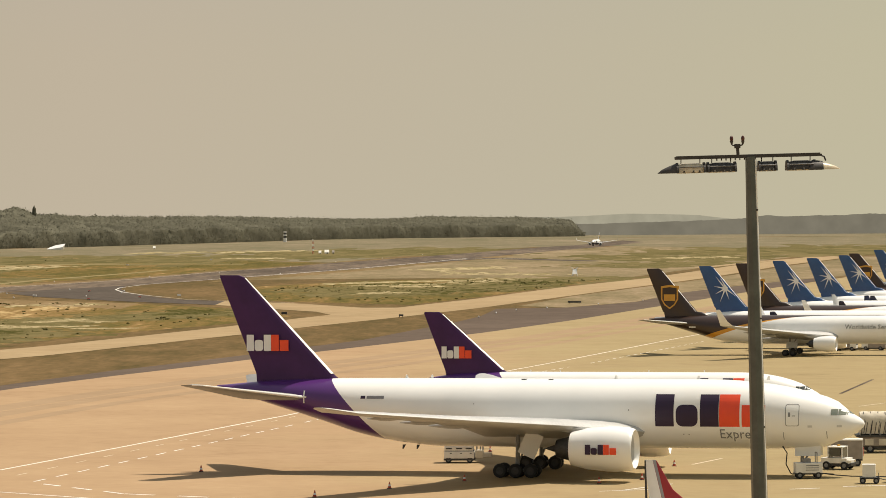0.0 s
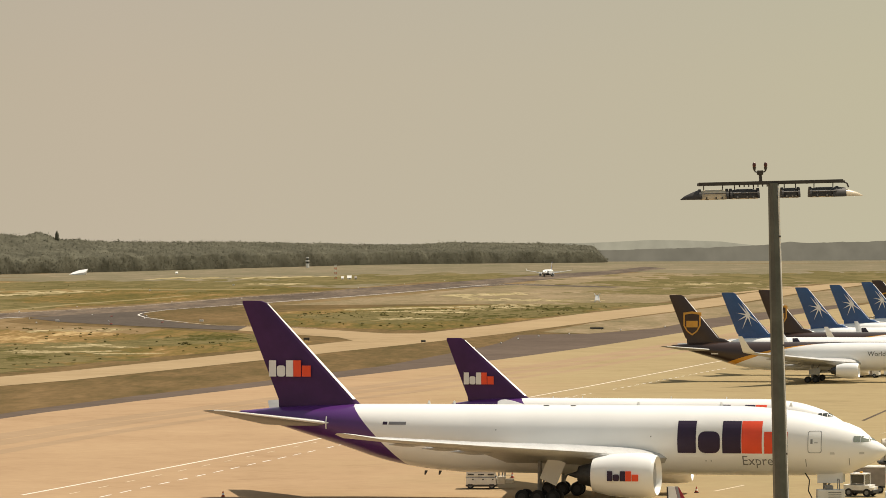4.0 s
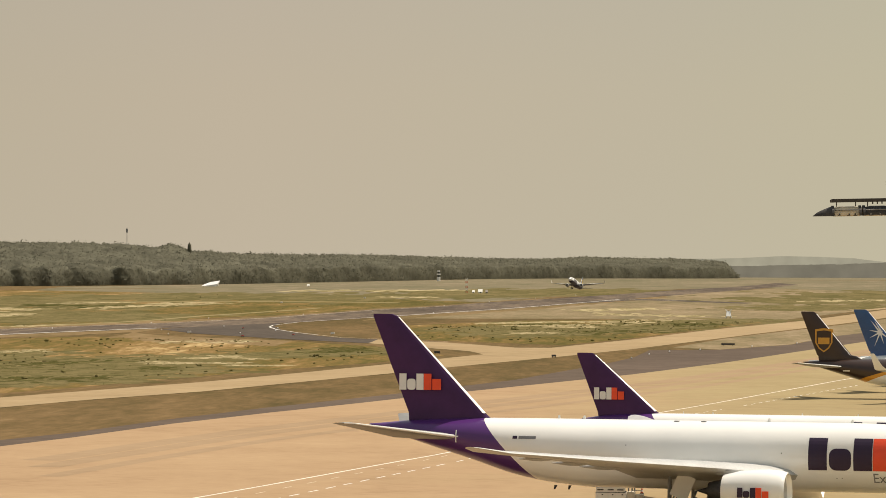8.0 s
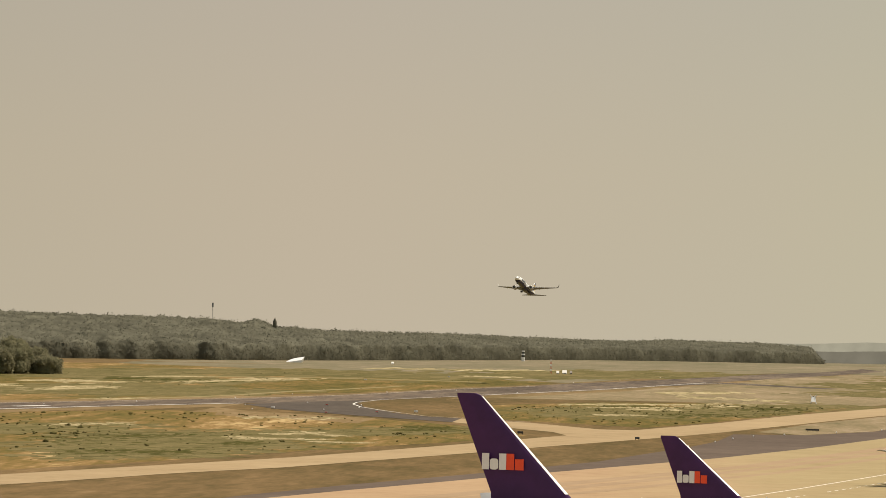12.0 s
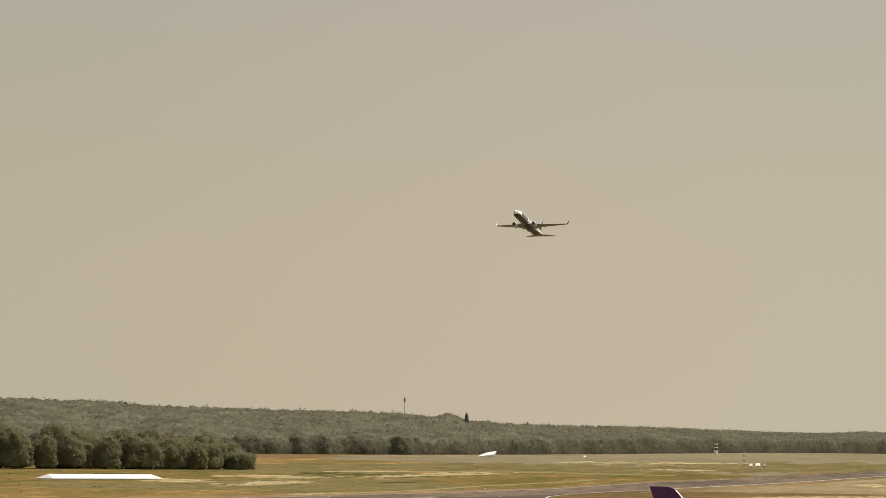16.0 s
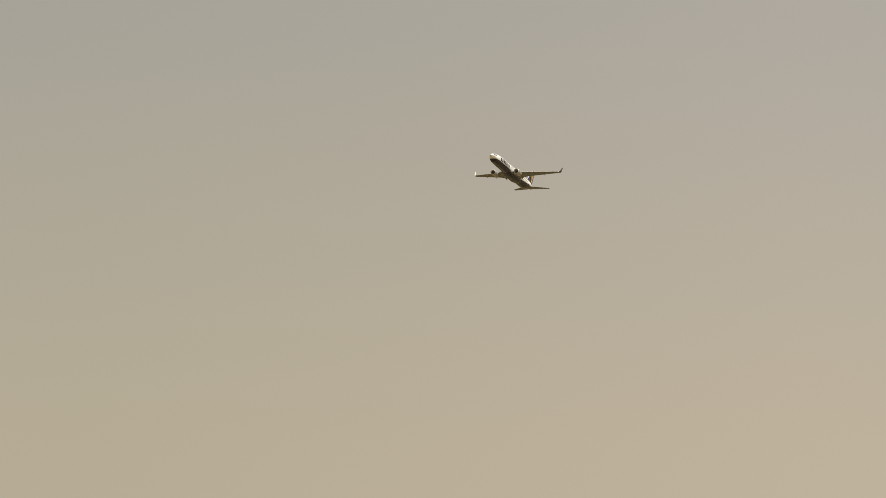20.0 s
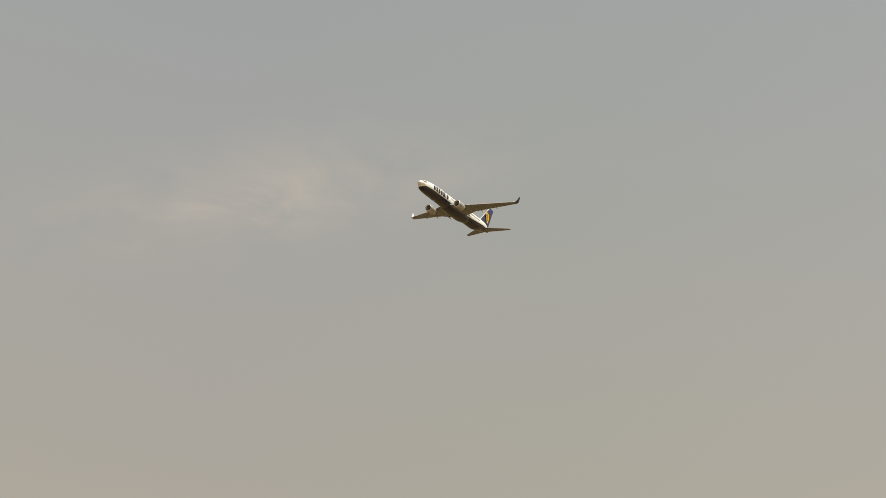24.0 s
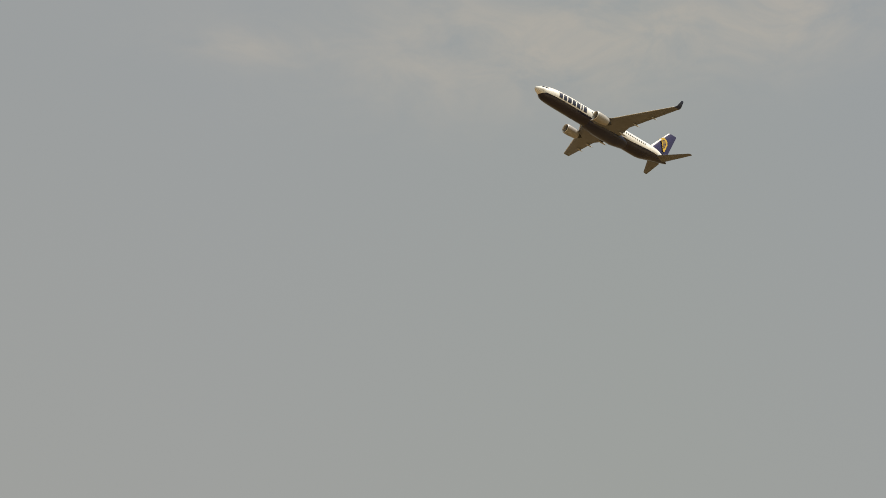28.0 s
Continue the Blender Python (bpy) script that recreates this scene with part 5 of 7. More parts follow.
def small_turboprop(m):
    """Small twin-propeller aircraft with a red and white fin."""
    ob = thing("turboprop_aircraft", "small white propeller aircraft with red and white fin", "aircraft")
    body = Body(19.0, 2.3, 1.0, 1.75, 2.6)
    part("fuselage", body.mesh(28), WHITE_PAINT, ob, "white fuselage", smooth=True)
    w = [(6.6, 2.9, 0.6, 1.35, 0.14, 0), (7.2, 1.2, 10.7, 2.6, 0.12, 0)]
    for s in (1, -1):
        lift("wing", w if s > 0 else mirrored(w), GREY_PAINT, ob, "straight grey wing")
        bm = bmesh.new()
        lathe(bm, [(4.6, 0.1), (4.9, 0.4), (5.8, 0.55), (8.5, 0.5), (10.4, 0.15)], (0, -3.4 * s, 1.85), 16)
        part("nacelle", bm, WHITE_PAINT, ob, smooth=True)
        bm = bmesh.new()
        for i in range(4):
            box(bm, 0, 0, 0, 0.05, 0.2, 1.5, m=Matrix.Translation((-4.7, -3.4 * s, 1.85)) @ pose(0, 0, 0, 90 * i + 20) @ pose(0, 0, 0.85, 0, 0, 30))
        part("propeller", bm, DARK_METAL, ob)
        st = [(15.6, 2.2, 0.4, 2.9, 0.1, 0), (16.8, 1.1, 4.6, 3.3, 0.09, 0)]
        lift("stabiliser", st if s > 0 else mirrored(st), WHITE_PAINT, ob)
        gear(ob, "main_gear", 8.2, 3.4 * s, 1.6, 0.35, 0.22, 1, 1, 0.4)
    gear(ob, "nose_gear", 2.0, 0, 1.4, 0.25, 0.16, 1, 1, 0.25)
    lift("fin", [(14.2, 4.4, 0, 2.4, 0.1), (17.2, 1.75, 0, 4.9, 0.1), (18.3, 0.9, 0, 6.85, 0.09), (18.4, 0.75, 0, 6.95, 0.05)], RED_WHITE, ob, "red and white fin", vertical=True)
    bm = bmesh.new()
    rings(bm, [[(-18.95, 0.03, 3.0), (-19.15, 0.0, 3.0), (-18.95, -0.03, 3.0)], [(-19.1, 0.03, 6.9), (-19.2, 0.0, 6.9), (-19.1, -0.03, 6.9)]])
    part("rudder_edge", bm, DARK_METAL, ob, "dark trailing edge of the rudder")
    ob.matrix_basis = m
    return ob


RED_WHITE = add_zone(material("red_white_fin", (0.82, 0.8, 0.77), 0.4, spread=0.04), (0.32, 0.02, 0.025), lambda N, L, x, y, z: calc(N, L, "GREATER_THAN", calc(N, L, "ADD", x, calc(N, L, "MULTIPLY_ADD", z, 0.24, 16.95)), 0.0))
add_zone(RED_WHITE, (0.3, 0.29, 0.3), lambda N, L, x, y, z: calc(N, L, "COMPARE", calc(N, L, "ADD", x, calc(N, L, "MULTIPLY_ADD", z, 0.24, 16.83)), 0.0, 0.1))
small_turboprop(stand((14.05, 236.5), 19.1))


# ---- floodlight mast ----
MAST_PAINT = material("galvanised_mast", (0.105, 0.112, 0.1), 0.35, 0.4, spread=0.18, scale=1.5, fine=8.0)
DARK_CASE = material("dark_lamp_housing", (0.045, 0.04, 0.036), 0.6, spread=0.25, scale=3.0)
OBSTACLE_RED = material("dark_red_glass", (0.09, 0.022, 0.015), 0.3, spread=0.1, scale=8.0)
LAMP_GLASS = material("frosted_lamp_glass", (0.62, 0.52, 0.36), 0.3, spread=0.15, scale=4.0, coat=0.5)


def floodlight_mast():
    ob = thing("floodlight_mast", "tall grey steel floodlight mast over the apron", "street lamp")
    s = 125.0 / 6000.0      # size of a small step on the mast head
    top = 25.97
    bm = bmesh.new()
    n = 8
    loops = []
    for z, r in ((0, 0.36), (9, 0.31), (13, 0.288), (18, 0.26), (22, 0.228), (top, 0.19)):
        loops.append([(r * 1.04 * math.cos(2 * math.pi * (i + 0.778) / n), r * 1.04 * math.sin(2 * math.pi * (i + 0.778) / n), z) for i in range(n)])
    rings(bm, loops)
    part("column", bm, MAST_PAINT, ob, "tapered eight-sided grey steel column")
    # Added pale tube with clips, imitating the sunlit right edge of the column.
    bm = bmesh.new()
    tube(bm, (0.3, -0.12, 1.0), (0.155, -0.09, top - 0.1), 0.045, n=8)
    part("cable_duct", bm, BRIGHT_EDGE, ob, "added bright strip standing in for the column's sunlit edge", smooth=True)
    for z in (4, 8, 12, 16, 20, 24):
        bm = bmesh.new()
        box(bm, 0.3 - 0.0058 * z, -0.11, z, 0.1, 0.12, 0.06, 0.01)
        part("duct_clip", bm, DARK_CASE, ob)
    bm = bmesh.new()
    box(bm, 0.0, 0, 0.5, 1.1, 1.1, 1.0, 0.05)
    part("footing", bm, MAST_PAINT, ob)
    bm = bmesh.new()
    box(bm, -0.09, 0, top + 0.02, 5.34, 0.14, 0.13, 0.01)
    box(bm, -0.06, 0.5, top + 0.02, 5.4, 0.08, 0.1, 0.01)
    for x in (-2.7, -1.4, 0.0, 1.3, 2.6):
        box(bm, x, 0.25, top + 0.0, 0.08, 0.6, 0.08)
    part("crossbeam", bm, DARK_CASE, ob, "dark steel crossbeam")
    for i in range(9):
        bm = bmesh.new()
        tube(bm, (-0.75 + 0.17 * i - 0.5, 0, top - 0.12), (-0.75 + 0.17 * i - 0.5, 0, top), 0.025, n=6)
        part("cable_clamp", bm, DARK_CASE, ob)
    # lamp heads: place, half length, with a flared visor to one end or not
    for x, half, visor, glass in ((-2.22, 0.5, -1, True), (-1.08, 0.5, 0, False), (0.62, 0.3, 0, False), (1.86, 0.5, 1, False)):
        bm = bmesh.new()
        loops = []
        m = 12
        for k in range(5):
            u = -half + 2 * half * k / 4
            r = 0.2 if 0 < k < 4 else 0.17
            loops.append([(x + u, 0.1 + r * 1.6 * math.cos(math.pi * i / (m - 1)), top - 0.52 + r * 1.7 * math.sin(math.pi * i / (m - 1))) for i in range(m)])
        rings(bm, loops)
        lamp = part("lamp_head", bm, LAMP_GLASS if glass else DARK_CASE, ob, "pale glass-sided floodlight" if glass else "dark floodlight housing")
        for u in (-half, half):
            bm = bmesh.new()
            ring = [(0.1 + 0.37 * math.cos(math.pi * i / (m - 1)), top - 0.54 + 0.385 * math.sin(math.pi * i / (m - 1))) for i in range(m)]
            rings(bm, [[(x + u - 0.04, y, z) for y, z in ring], [(x + u + 0.04, y, z) for y, z in ring]])
            part("end_cap", bm, DARK_CASE, lamp)
        for u in (-0.55, 0.15, 0.6):
            bm = bmesh.new()
            box(bm, x + u * half, -0.22, top - 0.49, 0.05, 0.06, 0.06, 0.01)
            tube(bm, (x + u * half - 0.07, -0.2, top - 0.53), (x + u * half + 0.07, -0.2, top - 0.55), 0.012, n=6)
            part("latch", bm, DARK_CASE if glass else STEEL, lamp)
        bm = bmesh.new()
        tube(bm, (x - half * 0.9, -0.24, top - 0.33), (x + half * 0.9, -0.24, top - 0.33), 0.018, n=6)
        part("tilt_rod", bm, DARK_CASE if glass else STEEL, lamp)
        bm = bmesh.new()
        box(bm, x, 0.1, top - 0.54, 2 * half - 0.06, 0.6, 0.03)
        part("lens", bm, LAMP_GLASS, lamp)
        bm = bmesh.new()
        for u in (-half * 0.7, half * 0.7):
            tube(bm, (x + u, 0.1, top - 0.2), (x + u, 0.05, top), 0.02, n=6)
        part("bracket", bm, DARK_CASE, lamp)
        if visor:
            bm = bmesh.new()
            loops = []
            for k in range(6):
                u = k / 5
                r = 0.2 * (1 - u) ** 0.7 + 0.012
                loops.append([(x + visor * (half + (0.72 if visor < 0 else 0.95) * u), 0.1 + r * 1.7 * math.cos(math.pi * i / (m - 1)), top - 0.54 + r * 1.75 * math.sin(math.pi * i / (m - 1))) for i in range(m)])
            rings(bm, loops)
            if visor > 0:
                hood = bmesh.new()
                rings(hood, [[(x + half - 0.2 + 0.5 * k / 4, 0.06 + 0.2 * (1.9 - 0.35 * k / 4) * math.cos(math.pi * i / (m - 1)), top - 0.55 + 0.2 * (1.95 - 0.3 * k / 4 - 0.5 * (k == 0)) * math.sin(math.pi * i / (m - 1))) for i in range(m)] for k in range(5)])
                part("hood", hood, DARK_CASE, lamp, "dark domed hood", smooth=True)
            part("visor", bm, DARK_CASE if visor < 0 else LAMP_GLASS, lamp, "dark flared visor" if visor < 0 else "pale flared visor", smooth=True)
    bm = bmesh.new()
    tube(bm, (2.55, 0, top), (2.72, 0, top - 0.06), 0.03, n=6)
    tube(bm, (2.72, 0, top - 0.06), (2.78, 0, top - 0.22), 0.03, n=6)
    part("end_hook", bm, DARK_CASE, ob, "bent dark bracket at the beam's end")
    bm = bmesh.new()
    tube(bm, (-0.46, 0, top + 0.05), (-0.48, 0, top + 0.42), 0.06, n=8)
    box(bm, -0.48, 0, top + 0.4, 0.22, 0.16, 0.16, 0.02)
    part("light_post", bm, DARK_CASE, ob)
    for d in (-1, 1):
        bm = bmesh.new()
        tube(bm, (-0.48, 0, top + 0.38), (-0.48 + 0.2 * d, 0, top + 0.45), 0.025, n=6)
        tube(bm, (-0.48 + 0.2 * d, 0, top + 0.45), (-0.48 + 0.21 * d, 0, top + 0.6), 0.025, 0.07, n=8)
        holder = part("lamp_holder", bm, DARK_CASE, ob)
        bm = bmesh.new()
        bmesh.ops.create_uvsphere(bm, u_segments=10, v_segments=8, radius=0.08, matrix=Matrix.Translation((-0.48 + 0.21 * d, 0, top + 0.68)) @ Matrix.Diagonal((0.85, 0.85, 1.35, 1)))
        part("obstacle_light", bm, OBSTACLE_RED, holder, "dark red obstacle light", smooth=True)
    ob.matrix_basis = pose(11.88, 125.0, 0.02, 0, -1.15, 2.0)
    return ob


floodlight_mast()


# ---- vehicles and small things on the apron ----
VEHICLE_WHITE = material("vehicle_white", (0.74, 0.72, 0.66), 0.5, spread=0.08, scale=1.0, fine=6.0)
CANVAS = material("beige_cover", (0.6, 0.54, 0.43), 0.85, spread=0.15, scale=1.2, fine=5.0)
RED_PAINT = material("red_paint", (0.5, 0.03, 0.02), 0.5, spread=0.1, scale=2.0)
BOX_GREY = material("grey_box", (0.28, 0.24, 0.2), 0.6, spread=0.15, scale=1.5)
CONE_RED = material("cone_red", (0.4, 0.06, 0.03), 0.7, spread=0.1, scale=4.0)


def wheels(parent, spots, r, w):
    for x, y in spots:
        bm = bmesh.new()
        rings(bm, [[(x + q * math.cos(2 * math.pi * i / 16), y + s, r + q * math.sin(2 * math.pi * i / 16)) for i in range(16)] for s, q in ((-w / 2, 0.6 * r), (-w / 2, 0.93 * r), (0, r), (w / 2, 0.93 * r), (w / 2, 0.6 * r))])
        tyre = part("wheel", bm, RUBBER, parent, "black rubber wheel")
        bm = bmesh.new()
        tube(bm, (x, y - w * 0.52, r), (x, y + w * 0.52, r), 0.5 * r, n=10)
        part("rim", bm, STEEL, tyre)


def boxed(name, parent, mat, *spec, bevel=0.04, label=""):
    bm = bmesh.new()
    for cx, cy, cz, sx, sy, sz in spec:
        box(bm, cx, cy, cz, sx, sy, sz, bevel)
    return part(name, bm, mat, parent, label)


def tow_tractor(m):
    ob = thing("tow_tractor", "white airport tow tractor with dark windscreen", "vehicle")
    boxed("chassis", ob, DARK_METAL, (0, 0, 0.5, 3.0, 1.5, 0.3))
    boxed("body", ob, VEHICLE_WHITE, (-0.2, 0, 0.85, 2.6, 1.6, 0.5), (0.95, 0, 0.72, 0.9, 1.5, 0.4))
    cab = boxed("cab", ob, VEHICLE_WHITE, (-0.1, 0, 2.13, 1.5, 1.55, 0.12), (-0.8, 0, 1.6, 0.1, 1.5, 1.0))
    for x in (-0.8, 0.58):
        for y in (-0.7, 0.7):
            boxed("cab_post", cab, VEHICLE_WHITE, (x, y, 1.6, 0.1, 0.1, 1.0), bevel=0.01)
    boxed("windscreen", cab, GLASS_DARK, (0.6, 0, 1.6, 0.03, 1.3, 0.85), bevel=0.0, label="dark glass windscreen")
    for y in (-0.74, 0.74):
        boxed("side_window", cab, GLASS_DARK, (-0.1, y, 1.65, 1.1, 0.03, 0.75), bevel=0.0, label="dark glass pane")
    boxed("beacon", ob, GOLD, (0, 0, 2.27, 0.25, 0.25, 0.16))
    for y in (-0.55, 0.55):
        boxed("headlight", ob, LAMP_GLASS, (1.41, y, 0.8, 0.04, 0.25, 0.18), bevel=0.0)
    wheels(ob, [(0.85, -0.72), (0.85, 0.72), (-0.95, -0.72), (-0.95, 0.72)], 0.4, 0.28)
    ob.matrix_basis = m


def ground_power_unit(m):
    ob = thing("ground_power_unit", "white wheeled ground power unit by the nose gear", "vehicle")
    boxed("body", ob, VEHICLE_WHITE, (0, 0, 0.98, 2.5, 1.3, 0.95), bevel=0.08)
    boxed("chassis", ob, DARK_METAL, (0, 0, 0.45, 2.6, 1.2, 0.14))
    boxed("control_box", ob, STEEL, (-0.15, 0, 1.62, 0.7, 0.8, 0.4), label="grey control box")
    boxed("stay_frame", ob, STEEL, (0.75, 0.5, 1.85, 0.08, 0.08, 1.0), (0.75, -0.5, 1.85, 0.08, 0.08, 1.0), (0.75, 0, 2.35, 0.08, 1.1, 0.08), bevel=0.01)
    bm = bmesh.new()
    tube(bm, (1.25, 0, 0.45), (2.4, 0.1, 0.35), 0.05)
    part("drawbar", bm, DARK_METAL, ob)
    for z in (0.8, 1.0, 1.2):
        boxed("grille_slat", ob, DARK_METAL, (0.3, -0.66, z, 1.2, 0.02, 0.05), bevel=0.0)
    wheels(ob, [(0.85, -0.55), (0.85, 0.55), (-0.85, -0.55), (-0.85, 0.55)], 0.32, 0.2)
    ob.matrix_basis = m


def box_trailer(m):
    ob = thing("box_trailer", "grey box trailer with white roof and red end", "trailer")
    boxed("box", ob, BOX_GREY, (0, 0, 1.55, 3.0, 1.7, 1.75))
    boxed("roof", ob, VEHICLE_WHITE, (0, 0, 2.5, 3.1, 1.8, 0.14))
    boxed("end_panel", ob, VEHICLE_WHITE, (1.52, 0, 1.6, 0.06, 1.75, 1.85), label="white end panel")
    boxed("tail_board", ob, RED_PAINT, (1.58, 0.3, 1.35, 0.06, 0.8, 0.8), label="red tail board")
    boxed("chassis", ob, DARK_METAL, (0, 0, 0.6, 3.0, 1.4, 0.16))
    wheels(ob, [(1.0, -0.75), (1.0, 0.75), (-1.0, -0.75), (-1.0, 0.75)], 0.36, 0.24)
    ob.matrix_basis = m


def dolly_cart(m, label):
    ob = thing("baggage_cart", label, "trailer", "white boxes on carts")
    boxed("deck", ob, DARK_METAL, (0, 0, 0.5, 1.75, 1.2, 0.14))
    boxed("box", ob, VEHICLE_WHITE, (-0.05, 0, 1.12, 1.15, 1.0, 1.1), bevel=0.06, label="white box with rounded edges")
    boxed("lid", ob, VEHICLE_WHITE, (-0.05, 0, 1.7, 1.2, 1.05, 0.07))
    boxed("end_rail", ob, DARK_METAL, (0.82, 0, 0.75, 0.06, 1.1, 0.45), bevel=0.01)
    bm = bmesh.new()
    tube(bm, (0.85, 0, 0.45), (1.6, 0, 0.3), 0.04)
    part("drawbar", bm, DARK_METAL, ob)
    wheels(ob, [(0.6, -0.5), (0.6, 0.5), (-0.6, -0.5), (-0.6, 0.5)], 0.28, 0.2)
    ob.matrix_basis = m
    return ob


def belly_loader(m):
    ob = thing("cargo_lift", "white cargo lift under the freighter's rear belly", "vehicle")
    boxed("body", ob, VEHICLE_WHITE, (0, 0, 0.78, 2.95, 1.9, 0.72), bevel=0.05)
    boxed("upper_body", ob, VEHICLE_WHITE, (-0.05, 0, 1.42, 2.8, 1.85, 0.44), bevel=0.05)
    for x in (-1.0, 0.0, 0.95):
        panel = boxed("side_panel", ob, VEHICLE_WHITE, (x, -0.97, 0.8, 0.84, 0.04, 0.62), bevel=0.01)
        boxed("handle", panel, DARK_METAL, (x + 0.2, -1.0, 0.95, 0.16, 0.03, 0.1), bevel=0.0)
        boxed("vent", ob, DARK_METAL, (x, -0.95, 1.43, 0.6, 0.05, 0.12), bevel=0.0)
    boxed("bumper", ob, DARK_METAL, (0, 0, 0.34, 3.05, 1.95, 0.2))
    boxed("seam", ob, DARK_METAL, (0, 0, 1.17, 2.9, 1.8, 0.08), bevel=0.0)
    boxed("platform", ob, DARK_METAL, (0.1, 0, 2.1, 3.4, 1.9, 0.12), (0.1, -0.9, 2.25, 3.4, 0.06, 0.18), label="raised dark platform")
    for x in (-0.75, 0.75):
        for d in (-1, 1):
            bm = bmesh.new()
            tube(bm, (x - 0.6 * d, -0.5, 1.66), (x + 0.6 * d, -0.5, 2.04), 0.06, n=6)
            tube(bm, (x - 0.6 * d, 0.5, 1.66), (x + 0.6 * d, 0.5, 2.04), 0.06, n=6)
            part("scissor_arm", bm, DARK_METAL, ob)
    stand_ = boxed("operator_stand", ob, CANVAS, (1.95, 0, 0.85, 0.75, 1.5, 0.75), (2.75, 0.1, 0.75, 0.8, 1.3, 0.35), label="beige operator stand")
    for x, h in ((1.7, 1.75), (2.05, 1.9), (2.3, 1.6)):
        for y in (-0.6, 0.6):
            boxed("post", stand_, STEEL, (x, y, 0.5 + h / 2, 0.07, 0.07, h), bevel=0.01)
    boxed("rail", stand_, STEEL, (2.0, -0.6, 2.05, 0.75, 0.06, 0.06), (2.0, 0.6, 2.05, 0.75, 0.06, 0.06), (2.6, -0.55, 1.35, 1.0, 0.05, 0.05), bevel=0.0)
    wheels(ob, [(1.05, -0.85), (1.05, 0.85), (-1.05, -0.85), (-1.05, 0.85)], 0.3, 0.24)
    ob.matrix_basis = m


def main_deck_loader(m):
    """Large cargo loader with wrapped containers on its deck."""
    ob = thing("cargo_loader", "large white cargo loader carrying wrapped beige containers", "vehicle")
    boxed("base", ob, BOX_GREY, (0, 0, 1.15, 8.4, 2.8, 0.9), bevel=0.06)
    for x in (-3.3, -1.9, 0.4, 1.8, 3.2):
        boxed("side_panel", ob, CANVAS, (x, -1.42, 1.12, 0.85, 0.05, 0.62), bevel=0.01, label="beige side panel")
    boxed("opening", ob, DARK_METAL, (-0.9, -1.42, 1.0, 1.3, 0.06, 0.7), bevel=0.0)
    boxed("chassis", ob, DARK_METAL, (0, 0, 0.6, 8.2, 2.4, 0.3))
    deck = boxed("deck", ob, DARK_METAL, (-0.2, 0, 1.72, 8.8, 3.0, 0.2), bevel=0.02)
    for i in range(9):
        bm = bmesh.new()
        tube(bm, (-4.2 + i, -1.55, 1.86), (-4.2 + i, 1.55, 1.86), 0.07, n=8)
        part("roller", bm, STEEL, deck)
    boxed("control_cab", ob, VEHICLE_WHITE, (2.4, -1.0, 2.5, 0.9, 0.8, 1.3), label="white control cab")
    wheels(ob, [(-3.2, -1.1), (-3.2, 1.1), (0.2, -1.1), (0.2, 1.1), (3.2, -1.1), (3.2, 1.1)], 0.45, 0.35)
    ob.matrix_basis = m
    for x, ln, mat, lab in ((-2.4, 2.9, CANVAS, "beige netted cargo pallet wrapped in cover"), (2.3, 3.6, VEHICLE_WHITE, "white rounded air cargo container")):
        c = thing("cargo_container", lab, "container")
        bm = bmesh.new()
        loops = []
        for k in range(7):
            u = -ln / 2 + ln * k / 6
            q = 1.0 if 0 < k < 6 else 0.86
            pts = [(-1.25, 0), (1.25, 0), (1.25, 1.1), (1.1, 1.75), (0.75, 2.1), (0, 2.2), (-0.75, 2.1), (-1.1, 1.75), (-1.25, 1.1)]
            w = 0.06 * math.sin(3.1 * k + x)
            loops.append([(u, y * q + w, z * (0.97 + 0.03 * q) + (w * 0.8 if z > 1 else 0)) for y, z in pts])
        rings(bm, loops)
        part("cover", bm, mat, c, smooth=True)
        for k in range(4):
            u = -ln / 2 + ln * (k + 0.5) / 4
            bm = bmesh.new()
            tube(bm, (u, -1.3, 0.1), (u + 0.15, -1.24, 1.2), 0.035, n=6)
            tube(bm, (u + 0.15, -1.24, 1.2), (u, -0.7, 2.2), 0.035, n=6)
            part("strap", bm, DARK_METAL, c, "dark strap")
        if mat is VEHICLE_WHITE:
            for i, (a, b, h, mt) in enumerate(((0.0, 0.2, 0.5, DARK_PURPLE), (0.25, 0.5, 0.35, DARK_PURPLE), (0.55, 0.75, 0.5, RED_LETTER), (0.8, 1.05, 0.35, RED_LETTER))):
                boxed("word_mark_block", c, mt, (-0.9 + (a + b) / 2 * 1.5, -1.3, 1.0 + h / 2, (b - a) * 1.5, 0.03, h), bevel=0.0)
        c.matrix_basis = m @ (Matrix.Translation((-2.75, 0, 1.94)) if mat is CANVAS else Matrix.Translation((-1.2, 4.6, 1.36)))
    d = thing("container_dolly", "low steel dolly carrying an air cargo container", "trailer", m=m @ Matrix.Translation((-1.2, 4.6, 0)))
    boxed("deck", d, STEEL, (0, 0, 1.24, 4.0, 2.7, 0.22))
    boxed("chassis", d, DARK_METAL, (0, 0, 0.95, 3.8, 0.9, 0.36))
    wheels(d, [(-1.4, -0.9), (-1.4, 0.9), (1.4, -0.9), (1.4, 0.9)], 0.42, 0.28)
    for k in range(7):
        bm = bmesh.new()
        tube(bm, (-4.1 + 0.45 * k, -1.32, 1.95), (-3.9 + 0.45 * k, -1.3, 3.1), 0.03, n=6)
        part("net_strap", bm, DARK_METAL, ob, "dark net strap")


